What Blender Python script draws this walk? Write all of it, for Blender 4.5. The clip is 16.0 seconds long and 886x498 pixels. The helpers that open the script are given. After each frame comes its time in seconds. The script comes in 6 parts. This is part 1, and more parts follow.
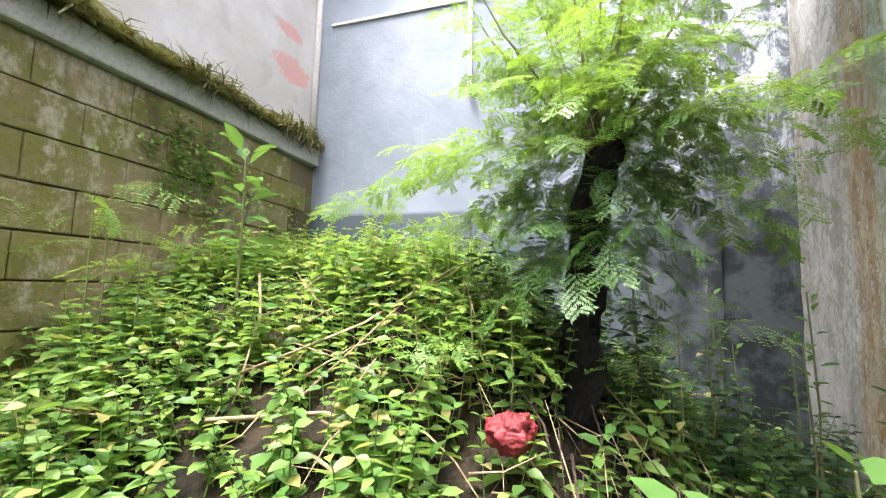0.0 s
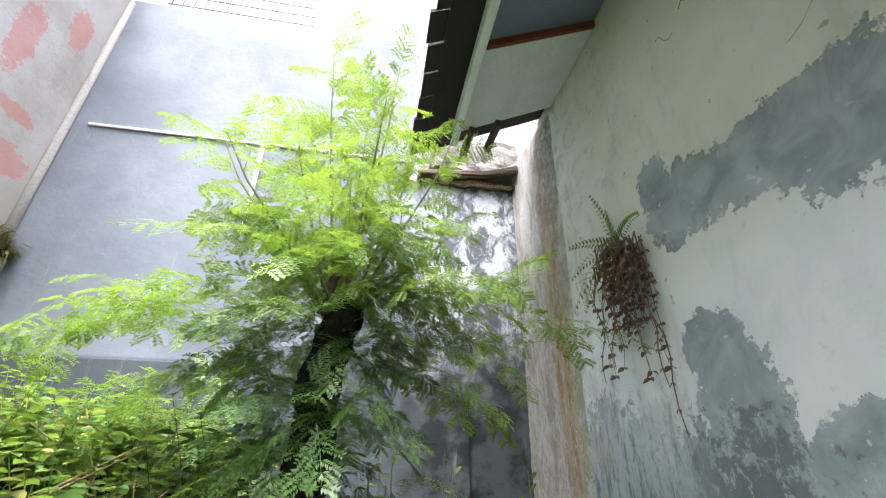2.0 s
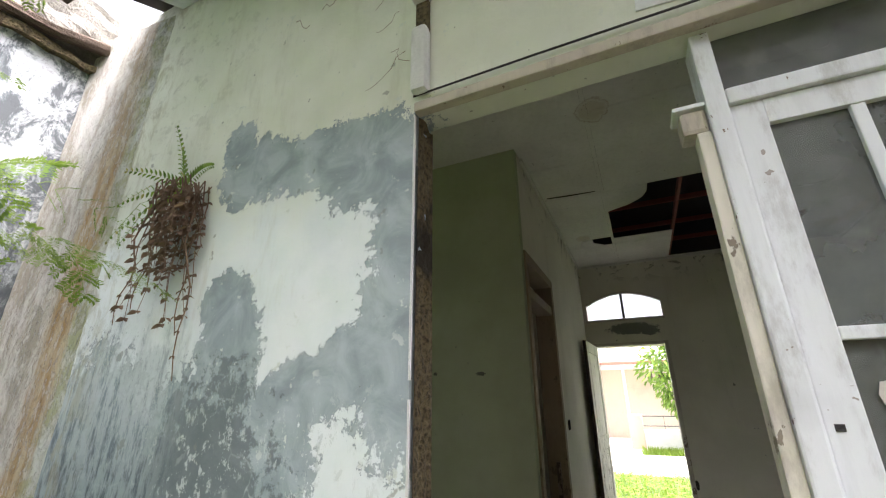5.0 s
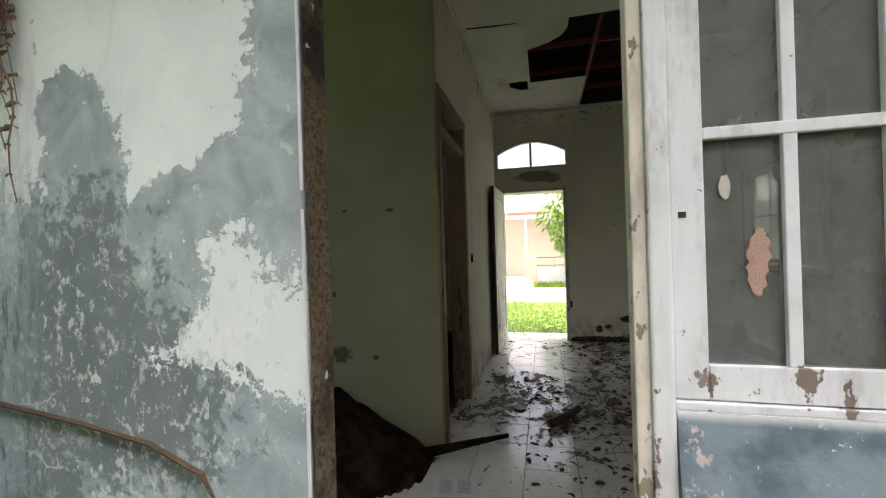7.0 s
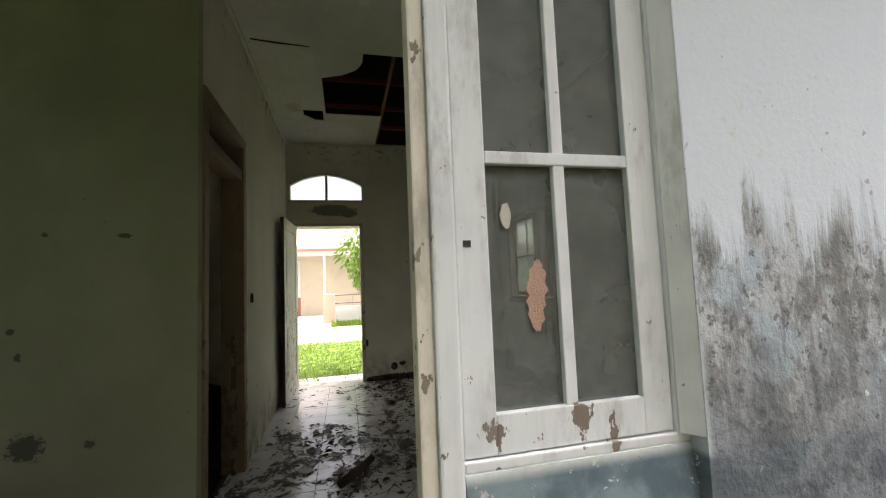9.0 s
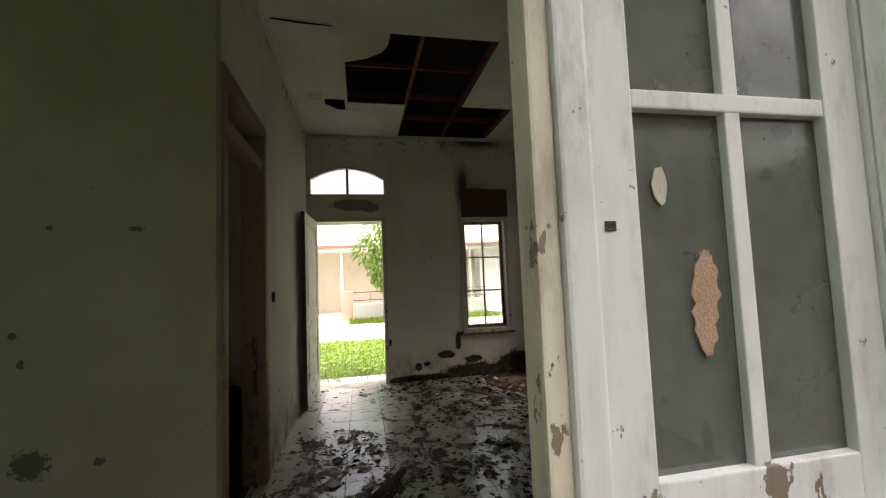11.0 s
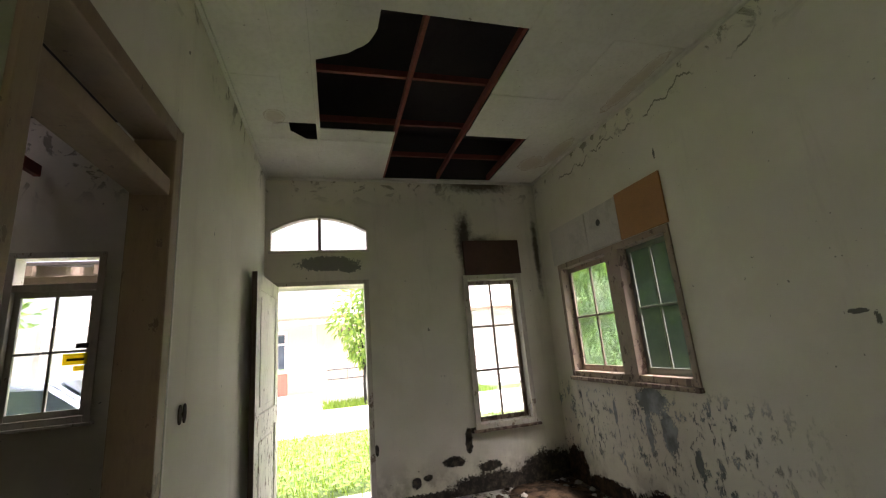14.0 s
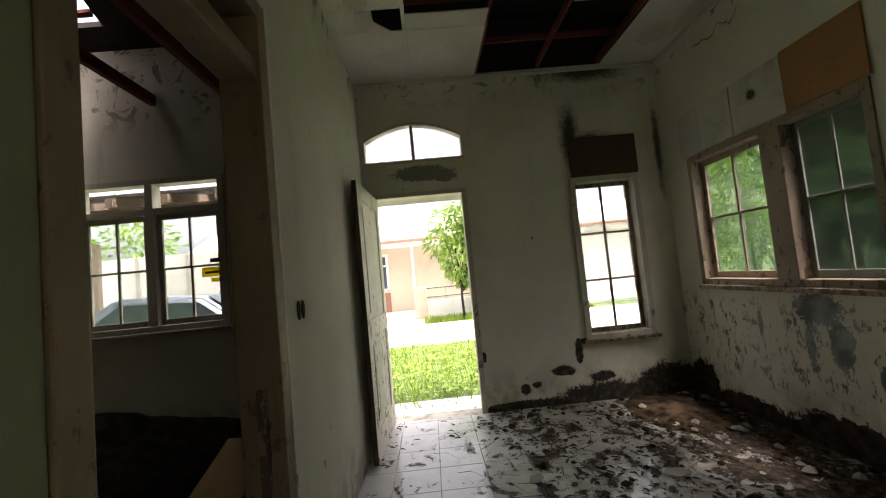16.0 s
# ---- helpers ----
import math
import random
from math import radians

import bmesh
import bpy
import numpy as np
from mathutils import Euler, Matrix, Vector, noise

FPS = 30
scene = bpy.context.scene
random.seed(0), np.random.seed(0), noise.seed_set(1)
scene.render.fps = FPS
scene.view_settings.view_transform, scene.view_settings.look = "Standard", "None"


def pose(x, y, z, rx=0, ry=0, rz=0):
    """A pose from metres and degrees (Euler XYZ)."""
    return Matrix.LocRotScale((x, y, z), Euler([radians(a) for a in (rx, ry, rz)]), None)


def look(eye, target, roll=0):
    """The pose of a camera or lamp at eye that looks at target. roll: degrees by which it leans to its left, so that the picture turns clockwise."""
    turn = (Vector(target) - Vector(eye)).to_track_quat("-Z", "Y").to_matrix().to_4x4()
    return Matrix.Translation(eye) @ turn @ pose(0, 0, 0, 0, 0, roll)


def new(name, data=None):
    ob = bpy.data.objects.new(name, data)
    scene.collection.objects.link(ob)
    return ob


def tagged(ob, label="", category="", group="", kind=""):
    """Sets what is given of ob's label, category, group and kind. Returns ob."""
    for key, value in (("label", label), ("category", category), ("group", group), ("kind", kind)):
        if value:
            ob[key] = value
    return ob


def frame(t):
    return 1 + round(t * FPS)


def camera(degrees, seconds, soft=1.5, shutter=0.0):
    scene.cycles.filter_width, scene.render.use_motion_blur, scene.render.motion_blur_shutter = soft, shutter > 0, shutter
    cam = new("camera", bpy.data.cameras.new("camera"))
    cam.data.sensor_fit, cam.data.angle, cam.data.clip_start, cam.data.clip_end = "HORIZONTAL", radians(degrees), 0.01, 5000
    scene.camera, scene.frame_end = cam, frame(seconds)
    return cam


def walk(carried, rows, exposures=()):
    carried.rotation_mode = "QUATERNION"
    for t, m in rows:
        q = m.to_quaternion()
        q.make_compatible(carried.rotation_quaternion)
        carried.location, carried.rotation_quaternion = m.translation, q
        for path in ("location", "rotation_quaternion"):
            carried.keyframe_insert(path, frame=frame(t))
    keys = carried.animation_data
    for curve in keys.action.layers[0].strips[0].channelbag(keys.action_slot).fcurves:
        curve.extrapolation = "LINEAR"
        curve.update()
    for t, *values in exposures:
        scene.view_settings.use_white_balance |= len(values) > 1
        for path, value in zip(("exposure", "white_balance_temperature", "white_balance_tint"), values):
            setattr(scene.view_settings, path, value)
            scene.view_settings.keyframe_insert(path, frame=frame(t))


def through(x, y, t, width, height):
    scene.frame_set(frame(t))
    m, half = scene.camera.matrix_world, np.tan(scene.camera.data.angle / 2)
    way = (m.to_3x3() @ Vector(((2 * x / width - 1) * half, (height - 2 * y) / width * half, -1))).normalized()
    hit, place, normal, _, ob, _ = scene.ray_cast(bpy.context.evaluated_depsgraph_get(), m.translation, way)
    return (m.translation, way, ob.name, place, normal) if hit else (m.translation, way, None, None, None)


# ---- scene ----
cam = camera(94.2, 16.0, 1.15)
PATH = [
    (0, (0.709, 0.544, 1.302), (0.094, 2.438, 1.49), 1.6),
    (0.5, (0.787, 0.591, 1.313), (0.62, 2.557, 1.641), 2.8),
    (1, (0.855, 0.636, 1.356), (0.978, 2.572, 1.846), 0.6),
    (1.5, (0.875, 0.659, 1.387), (1.131, 2.535, 2.031), 0.3),
    (2, (0.922, 0.701, 1.411), (1.211, 2.476, 2.286), 0.9),
    (2.5, (0.962, 0.715, 1.422), (1.495, 2.398, 2.362), -0.5),
    (3, (0.945, 0.669, 1.437), (1.746, 2.165, 2.496), 1.6),
    (3.5, (0.95, 0.635, 1.458), (2.035, 1.848, 2.62), 3.1),
    (4, (0.962, 0.603, 1.447), (2.272, 1.649, 2.538), 0.8),
    (4.5, (0.971, 0.568, 1.434), (2.494, 1.477, 2.357), -0.9),
    (5, (1.017, 0.553, 1.394), (2.719, 1.345, 2.083), -0.3),
    (5.2, (1.02, 0.553, 1.38), (2.767, 1.34, 1.954), -1.2),
    (7.3, (1.105, 0.52, 1.276), (3.062, 0.926, 1.205), -2.3),
    (7.5, (1.115, 0.514, 1.272), (3.092, 0.806, 1.199), -2.8),
    (8, (1.253, 0.484, 1.256), (3.249, 0.408, 1.154), -2.8),
    (8.2, (1.325, 0.462, 1.257), (3.314, 0.252, 1.241), -3.3),
    (10.3, (1.327, 0.559, 1.305), (3.229, -0.036, 1.468), -0.6),
    (10.5, (1.36, 0.582, 1.298), (3.292, 0.085, 1.434), -0.7),
    (11, (1.606, 0.553, 1.286), (3.561, 0.153, 1.425), -2.3),
    (11.5, (1.764, 0.567, 1.286), (3.743, 0.311, 1.421), -2.7),
    (12, (1.966, 0.651, 1.299), (3.926, 0.302, 1.492), -3.2),
    (12.5, (2.105, 0.695, 1.309), (4.045, 0.233, 1.465), -1.7),
    (13, (2.343, 0.654, 1.286), (4.314, 0.337, 1.403), -5.3),
    (13.5, (2.641, 0.498, 1.34), (4.56, 0.012, 1.622), -2.9),
    (14, (2.772, 0.55, 1.394), (4.652, 0.034, 1.842), -4.7),
    (14.5, (2.782, 0.586, 1.423), (4.672, 0.212, 1.96), -3.7),
    (15, (2.791, 0.624, 1.382), (4.751, 0.481, 1.755), -5.1),
    (15.5, (2.877, 0.722, 1.328), (4.869, 0.773, 1.496), -6.0),
    (16, (3.066, 0.618, 1.285), (5.061, 0.547, 1.409), -5.5),
]
EXPOSURES = [(0, 2.7, 6050, 16), (1, 2.5, 6000, 17), (2, 2.4, 6000, 17), (3.5, 2.75, 6100, 20), (5, 2.9, 6300, 18), (7.4, 2.65, 6500, 17), (8.2, 2.5, 6650, 16), (10.4, 2.4, 6800, 14), (11, 2.4, 6900, 15), (11.5, 2.55, 6900, 17), (12, 3.05, 6900, 21), (12.5, 3.2, 6600, 22), (13.5, 3.1, 6500, 23), (14.5, 3.75, 6500, 25), (15, 3.6, 6450, 24), (15.4, 2.75, 6550, 20), (16, 2.7, 6800, 19)]
walk(cam, [(t, look(eye, target, roll)) for t, eye, target, roll in PATH], EXPOSURES)

# ---- light: a bright overcast sky ----
world = bpy.data.worlds.new("sky")
scene.world = world
world.use_nodes = True
wn = world.node_tree
sky = wn.nodes.new("ShaderNodeTexSky")
sky.sky_type, sky.sun_disc = "NISHITA", False
sky.sun_elevation, sky.sun_rotation = radians(70), radians(204)
sky.air_density, sky.dust_density, sky.ozone_density = 0.7, 9.0, 0.4
wn.nodes["Background"].inputs["Strength"].default_value = 0.15
cloud = wn.nodes.new("ShaderNodeHueSaturation")
cloud.inputs["Saturation"].default_value = 0.35
wn.links.new(sky.outputs[0], cloud.inputs["Color"])
wn.links.new(cloud.outputs[0], wn.nodes["Background"].inputs["Color"])
sun = new("sun", bpy.data.lights.new("sun", "SUN"))
sun.data.energy, sun.data.angle, sun.data.color = 1.2, radians(20), (1.0, 0.96, 0.9)
sun.matrix_world = look((-3.5, -8.0, 24.0), (0, 0, 0))


# ---- node helpers ----
class Nodes:
    """A short way to write node materials."""

    def __init__(self, name):
        self.mat = bpy.data.materials.new(name)
        self.mat.use_nodes = True
        self.nt = self.mat.node_tree
        self.bsdf = self.nt.nodes["Principled BSDF"]
        self.out = self.nt.nodes["Material Output"]
        self.pos = self.node("ShaderNodeNewGeometry").outputs["Position"]

    def node(self, kind):
        return self.nt.nodes.new(kind)

    def put(self, socket, value):
        if isinstance(value, bpy.types.NodeSocket):
            self.nt.links.new(value, socket)
        elif isinstance(value, tuple) and socket.type == "RGBA":
            socket.default_value = (*value[:3], 1)
        else:
            socket.default_value = value

    def math(self, op, a, b=0.0, clamp=False):
        n = self.node("ShaderNodeMath")
        n.operation, n.use_clamp = op, clamp
        self.put(n.inputs[0], a)
        self.put(n.inputs[1], b)
        return n.outputs[0]

    def vec(self, op, a, b):
        n = self.node("ShaderNodeVectorMath")
        n.operation = op
        self.put(n.inputs[0], a)
        self.put(n.inputs[1], b)
        return n.outputs["Value"] if op == "LENGTH" else n.outputs["Vector"]

    def scaled(self, sx, sy, sz):
        return self.vec("MULTIPLY", self.pos, (sx, sy, sz))

    def noise(self, scale, detail=4.0, vector=None, rough=0.6, warp=0.0):
        n = self.node("ShaderNodeTexNoise")
        self.put(n.inputs["Vector"], self.pos if vector is None else vector)
        n.inputs["Scale"].default_value, n.inputs["Detail"].default_value = scale, detail
        n.inputs["Roughness"].default_value, n.inputs["Distortion"].default_value = rough, warp
        return n.outputs["Fac"]

    def node_colour(self, scale):
        """A soft colour noise, to bend other patterns with."""
        n = self.node("ShaderNodeTexNoise")
        self.put(n.inputs["Vector"], self.pos)
        n.inputs["Scale"].default_value, n.inputs["Detail"].default_value = scale, 3.0
        return n.outputs["Color"]

    def step(self, value, low, high, a=0.0, b=1.0):
        n = self.node("ShaderNodeMapRange")
        n.interpolation_type = "SMOOTHSTEP"
        for i, v in enumerate((value, low, high, a, b)):
            self.put(n.inputs[i], v)
        return n.outputs[0]

    def mix(self, fac, a, b):
        n = self.node("ShaderNodeMix")
        n.data_type = "RGBA"
        self.put(n.inputs[0], fac)
        self.put(n.inputs[6], a)
        self.put(n.inputs[7], b)
        return n.outputs[2]

    def axis(self, i):
        n = self.node("ShaderNodeSeparateXYZ")
        self.put(n.inputs[0], self.pos)
        return n.outputs[i]

    def blobs(self, spots, axes, rag=0.5, scale=9.0):
        """A field above zero inside ragged spots (u, v, ru, rv) of a wall plane."""
        best = None
        for u, v, ru, rv in spots:
            centre, size = [0, 0, 0], [0, 0, 0]
            centre[axes[0]], centre[axes[1]] = u, v
            size[axes[0]], size[axes[1]] = 1 / ru, 1 / rv
            d = self.vec("LENGTH", self.vec("MULTIPLY", self.vec("SUBTRACT", self.pos, tuple(centre)), tuple(size)), (0, 0, 0))
            f = self.math("SUBTRACT", 1.0, d)
            best = f if best is None else self.math("MAXIMUM", best, f)
        n = self.math("SUBTRACT", self.noise(scale, 7, rough=0.65), 0.5)
        fine = self.math("SUBTRACT", self.noise(scale * 3.3, 6, rough=0.75), 0.5)
        n = self.math("ADD", n, self.math("MULTIPLY", fine, 1.3))
        return self.math("ADD", best, self.math("MULTIPLY", n, rag * 2))

    def random(self, island=False):
        if island:
            return self.node("ShaderNodeNewGeometry").outputs["Random Per Island"]
        return self.node("ShaderNodeObjectInfo").outputs["Random"]

    def finish(self, colour, rough=0.8, bump=None, depth=0.01, metal=0.0, spec=0.5):
        self.put(self.bsdf.inputs["Base Color"], colour)
        self.put(self.bsdf.inputs["Roughness"], rough)
        self.put(self.bsdf.inputs["Metallic"], metal)
        self.bsdf.inputs["Specular IOR Level"].default_value = spec
        if bump is not None:
            b = self.node("ShaderNodeBump")
            b.inputs["Strength"].default_value, b.inputs["Distance"].default_value = 1.0, depth
            self.put(b.inputs["Height"], bump)
            self.nt.links.new(b.outputs[0], self.bsdf.inputs["Normal"])
        return self.mat


def plain(name, colour, rough=0.7, vary=0.25, scale=18.0, depth=0.003, metal=0.0, island=False, spread=0.0, dark=0.5):
    """A surface with grain, larger stains and, if asked, a shade of its own for each piece."""
    n = Nodes(name)
    dark_c = tuple(c * dark for c in colour)
    fine = n.noise(scale * 5, 6)
    big = n.noise(scale * 0.25, 4, warp=0.6)
    c = n.mix(n.math("MULTIPLY", n.step(fine, 0.35, 0.75), vary), colour, dark_c)
    c = n.mix(n.math("MULTIPLY", n.step(big, 0.5, 0.75), vary * 1.4, True), c, dark_c)
    if spread:
        c = n.mix(n.math("MULTIPLY", n.random(island), spread), c, dark_c)
    return n.finish(c, rough, fine, depth, metal)


def streaked(n, amount=10.0):
    """Vertical run marks."""
    return n.noise(1.0, 6, n.scaled(amount, amount, amount * 0.12), 0.7)


# ---- materials ----
def facade_material():
    n = Nodes("peeling_facade_paint")
    y, z = n.axis(1), n.axis(2)
    fine = n.noise(60, 6)
    paint = n.mix(n.step(n.noise(2.2, 5), 0.35, 0.7), (0.66, 0.70, 0.60), (0.76, 0.79, 0.71))
    # paint turns bluer and paler towards the bottom, with a ragged change
    lower_tint = n.step(n.math("ADD", z, n.math("MULTIPLY", n.noise(3, 6), 0.5)), 2.55, 2.15)
    paint = n.mix(lower_tint, paint, n.mix(n.step(n.noise(3, 6), 0.35, 0.7), (0.69, 0.76, 0.77), (0.79, 0.84, 0.85)))
    grime = n.math("MULTIPLY", n.step(n.noise(1.0, 7, n.scaled(7, 7, 1.6), 0.7), 0.52, 0.72), 0.35)
    paint = n.mix(grime, paint, (0.45, 0.45, 0.36))
    paint = n.mix(n.step(y, -0.15, -0.22), paint, (0.68, 0.75, 0.82))
    bare = n.mix(n.step(n.noise(6, 7, warp=0.8), 0.3, 0.7), (0.24, 0.295, 0.315), (0.42, 0.49, 0.515))
    upper = n.blobs([(1.85, 2.27, .22, .15), (1.97, 2.42, .10, .13), (1.83, 2.39, .045, .07), (1.56, 2.24, .32, .13), (1.28, 2.17, .28, .18),
                     (1.12, 1.95, .14, .34), (1.13, 1.55, .2, .34), (1.93, 2.14, .06, .04)], (1, 2), 0.5, 10)
    lower = n.blobs([(1.9, 1.74, .14, .12), (1.84, 1.5, .17, .26), (1.66, 1.22, .24, .2), (1.92, 1.15, .34, .4), (1.48, 1.42, .2, .1),
                     (1.32, 1.5, .12, .1), (1.65, .65, .75, .36), (2.35, .9, .4, .5), (2.6, 0.9, .5, .7)], (1, 2), 0.42, 9)
    # grey render low down on the far side of the window
    south = n.math("MULTIPLY", n.step(y, -0.2, -0.24), n.step(n.math("ADD", z, n.math("MULTIPLY", streaked(n, 9), 0.7)), 1.76, 1.62))
    under = n.math("MULTIPLY", n.step(y, 0.4, 0.38), n.step(z, 0.93, 0.90))
    bare_mask = n.math("MAXIMUM", n.step(n.math("MAXIMUM", upper, lower), 0.0, 0.012), n.math("MAXIMUM", south, under))
    teal = n.mix(n.step(n.noise(5, 6), 0.35, 0.65), (0.21, 0.29, 0.33), (0.38, 0.455, 0.48))
    bare = n.mix(n.math("MULTIPLY", n.step(z, 1.5, 0.9), n.math("ADD", 0.35, n.math("MULTIPLY", under, 0.5))), bare, teal)
    grit = n.mix(n.step(n.noise(11, 8, n.scaled(1, 1, 0.6), 0.75), 0.42, 0.58), (0.20, 0.21, 0.21), (0.48, 0.51, 0.54))
    grit = n.mix(n.step(n.noise(4, 6), 0.52, 0.62), grit, (0.42, 0.50, 0.56))
    grit = n.mix(n.math("MULTIPLY", n.step(streaked(n, 15), 0.5, 0.62), 0.6), grit, (0.16, 0.165, 0.16))
    bare = n.mix(south, bare, grit)
    cold = n.mix(n.step(n.noise(6, 7), 0.4, 0.6), (0.09, 0.135, 0.165), (0.19, 0.255, 0.29))
    cold = n.mix(n.math("MULTIPLY", n.step(n.noise(14, 7, rough=0.7), 0.58, 0.6), n.step(n.noise(3, 3), 0.5, 0.6)), cold, (0.50, 0.43, 0.41))
    bare = n.mix(under, bare, cold)
    damp = n.math("MULTIPLY", south, n.math("MULTIPLY", n.step(n.math("ADD", z, n.math("MULTIPLY", n.noise(5, 6), 0.5)), 1.45, 1.15), 0.8))
    bare = n.mix(damp, bare, n.mix(n.step(n.noise(9, 6), 0.4, 0.6), (0.09, 0.105, 0.12), (0.20, 0.22, 0.24)))
    # pale branching scratches in the dark low patch
    cells = n.node("ShaderNodeTexVoronoi")
    cells.feature = "DISTANCE_TO_EDGE"
    cells.inputs["Scale"].default_value = 7.0
    n.put(cells.inputs["Vector"], n.vec("ADD", n.pos, n.vec("MULTIPLY", n.node_colour(9.0), (0.12, 0.12, 0.12))))
    scratch = n.math("MULTIPLY", n.step(cells.outputs["Distance"], 0.03, 0.012), n.step(n.noise(5, 4), 0.5, 0.58))
    scratch = n.math("MULTIPLY", scratch, n.math("MULTIPLY", n.step(y, 1.5, 1.65), n.step(z, 1.3, 1.1)))
    black = n.math("MULTIPLY", n.step(n.blobs([(1.9, 1.1, .35, .42), (2.3, .8, .5, .5), (1.7, .9, .4, .3)], (1, 2), 0.8, 7), 0.0, 0.25), 0.85)
    bare = n.mix(n.math("MULTIPLY", black, n.math("MULTIPLY", bare_mask, 0.85)), bare, (0.105, 0.13, 0.135))
    bare = n.mix(n.math("MULTIPLY", scratch, 0.75), bare, (0.52, 0.58, 0.58))
    c = n.mix(bare_mask, paint, bare)
    # pale flakes left standing in the bare render
    flakes = n.math("MULTIPLY", n.step(n.noise(22, 7, rough=0.7), 0.62, 0.63), n.step(n.noise(4, 3), 0.42, 0.6))
    c = n.mix(n.math("MULTIPLY", flakes, 0.85), c, (0.62, 0.67, 0.63))
    low_flakes = n.math("MULTIPLY", n.step(z, 1.55, 1.2), n.step(n.noise(30, 8, n.scaled(1, 1, 0.7), 0.75), 0.565, 0.575))
    c = n.mix(n.math("MULTIPLY", n.math("MULTIPLY", low_flakes, n.step(n.noise(3, 4), 0.4, 0.55)), n.math("MULTIPLY", n.step(y, 1.0, 1.1), 0.8)), c, (0.56, 0.62, 0.62))
    # blue wash with runs beside the pilaster
    wash = n.math("MULTIPLY", n.step(y, 1.95, 2.25), n.step(n.math("ADD", z, n.math("ADD", n.math("MULTIPLY", streaked(n, 7), 0.8), n.math("MULTIPLY", n.noise(6, 8, rough=0.75), 0.9))), 2.6, 2.35))
    fleck = n.math("ADD", n.math("MULTIPLY", n.noise(1.0, 9, n.scaled(22, 22, 6), 0.8, 0.1), 0.75), n.math("MULTIPLY", streaked(n, 14), 0.25))
    run = n.mix(n.step(fleck, 0.41, 0.53), n.mix(n.step(z, 1.7, 0.9), (0.22, 0.29, 0.33), (0.06, 0.085, 0.10)), n.mix(n.step(z, 1.8, 0.8), (0.60, 0.67, 0.67), (0.26, 0.33, 0.36)))
    c = n.mix(n.math("MULTIPLY", wash, 0.85), c, run)
    # damp ochre and green runs under the eave corner
    ochre = n.math("MULTIPLY", n.step(y, 2.45, 2.9), n.step(n.noise(1.0, 8, n.scaled(9, 9, 4), 0.75, 0.6), 0.47, 0.6))
    c = n.mix(n.math("MULTIPLY", ochre, 0.7), c, (0.33, 0.31, 0.19))
    mouldy = n.math("MULTIPLY", n.step(n.math("ADD", y, n.math("MULTIPLY", z, 0.35)), 2.6, 3.6), n.step(n.noise(10, 8, rough=0.75), 0.52, 0.62))
    c = n.mix(n.math("MULTIPLY", mouldy, 0.28), c, (0.22, 0.24, 0.19))
    dots = n.math("MULTIPLY", n.step(n.noise(14, 3), 0.69, 0.72), 0.6)
    c = n.mix(dots, c, (0.22, 0.24, 0.22))
    pit = n.math("MULTIPLY", south, n.step(n.noise(34, 5, rough=0.7), 0.56, 0.62))
    c = n.mix(n.math("MULTIPLY", pit, 0.75), c, (0.10, 0.105, 0.11))
    speck = n.step(n.noise(48, 2), 0.74, 0.78)
    c = n.mix(n.math("MULTIPLY", speck, 0.6), c, (0.1, 0.1, 0.09))
    height = n.math("SUBTRACT", n.math("MULTIPLY", fine, 0.25), n.math("MULTIPLY", bare_mask, 0.7))
    height = n.math("ADD", height, n.math("MULTIPLY", south, n.noise(45, 4)))
    return n.finish(c, 0.85, height, 0.005)


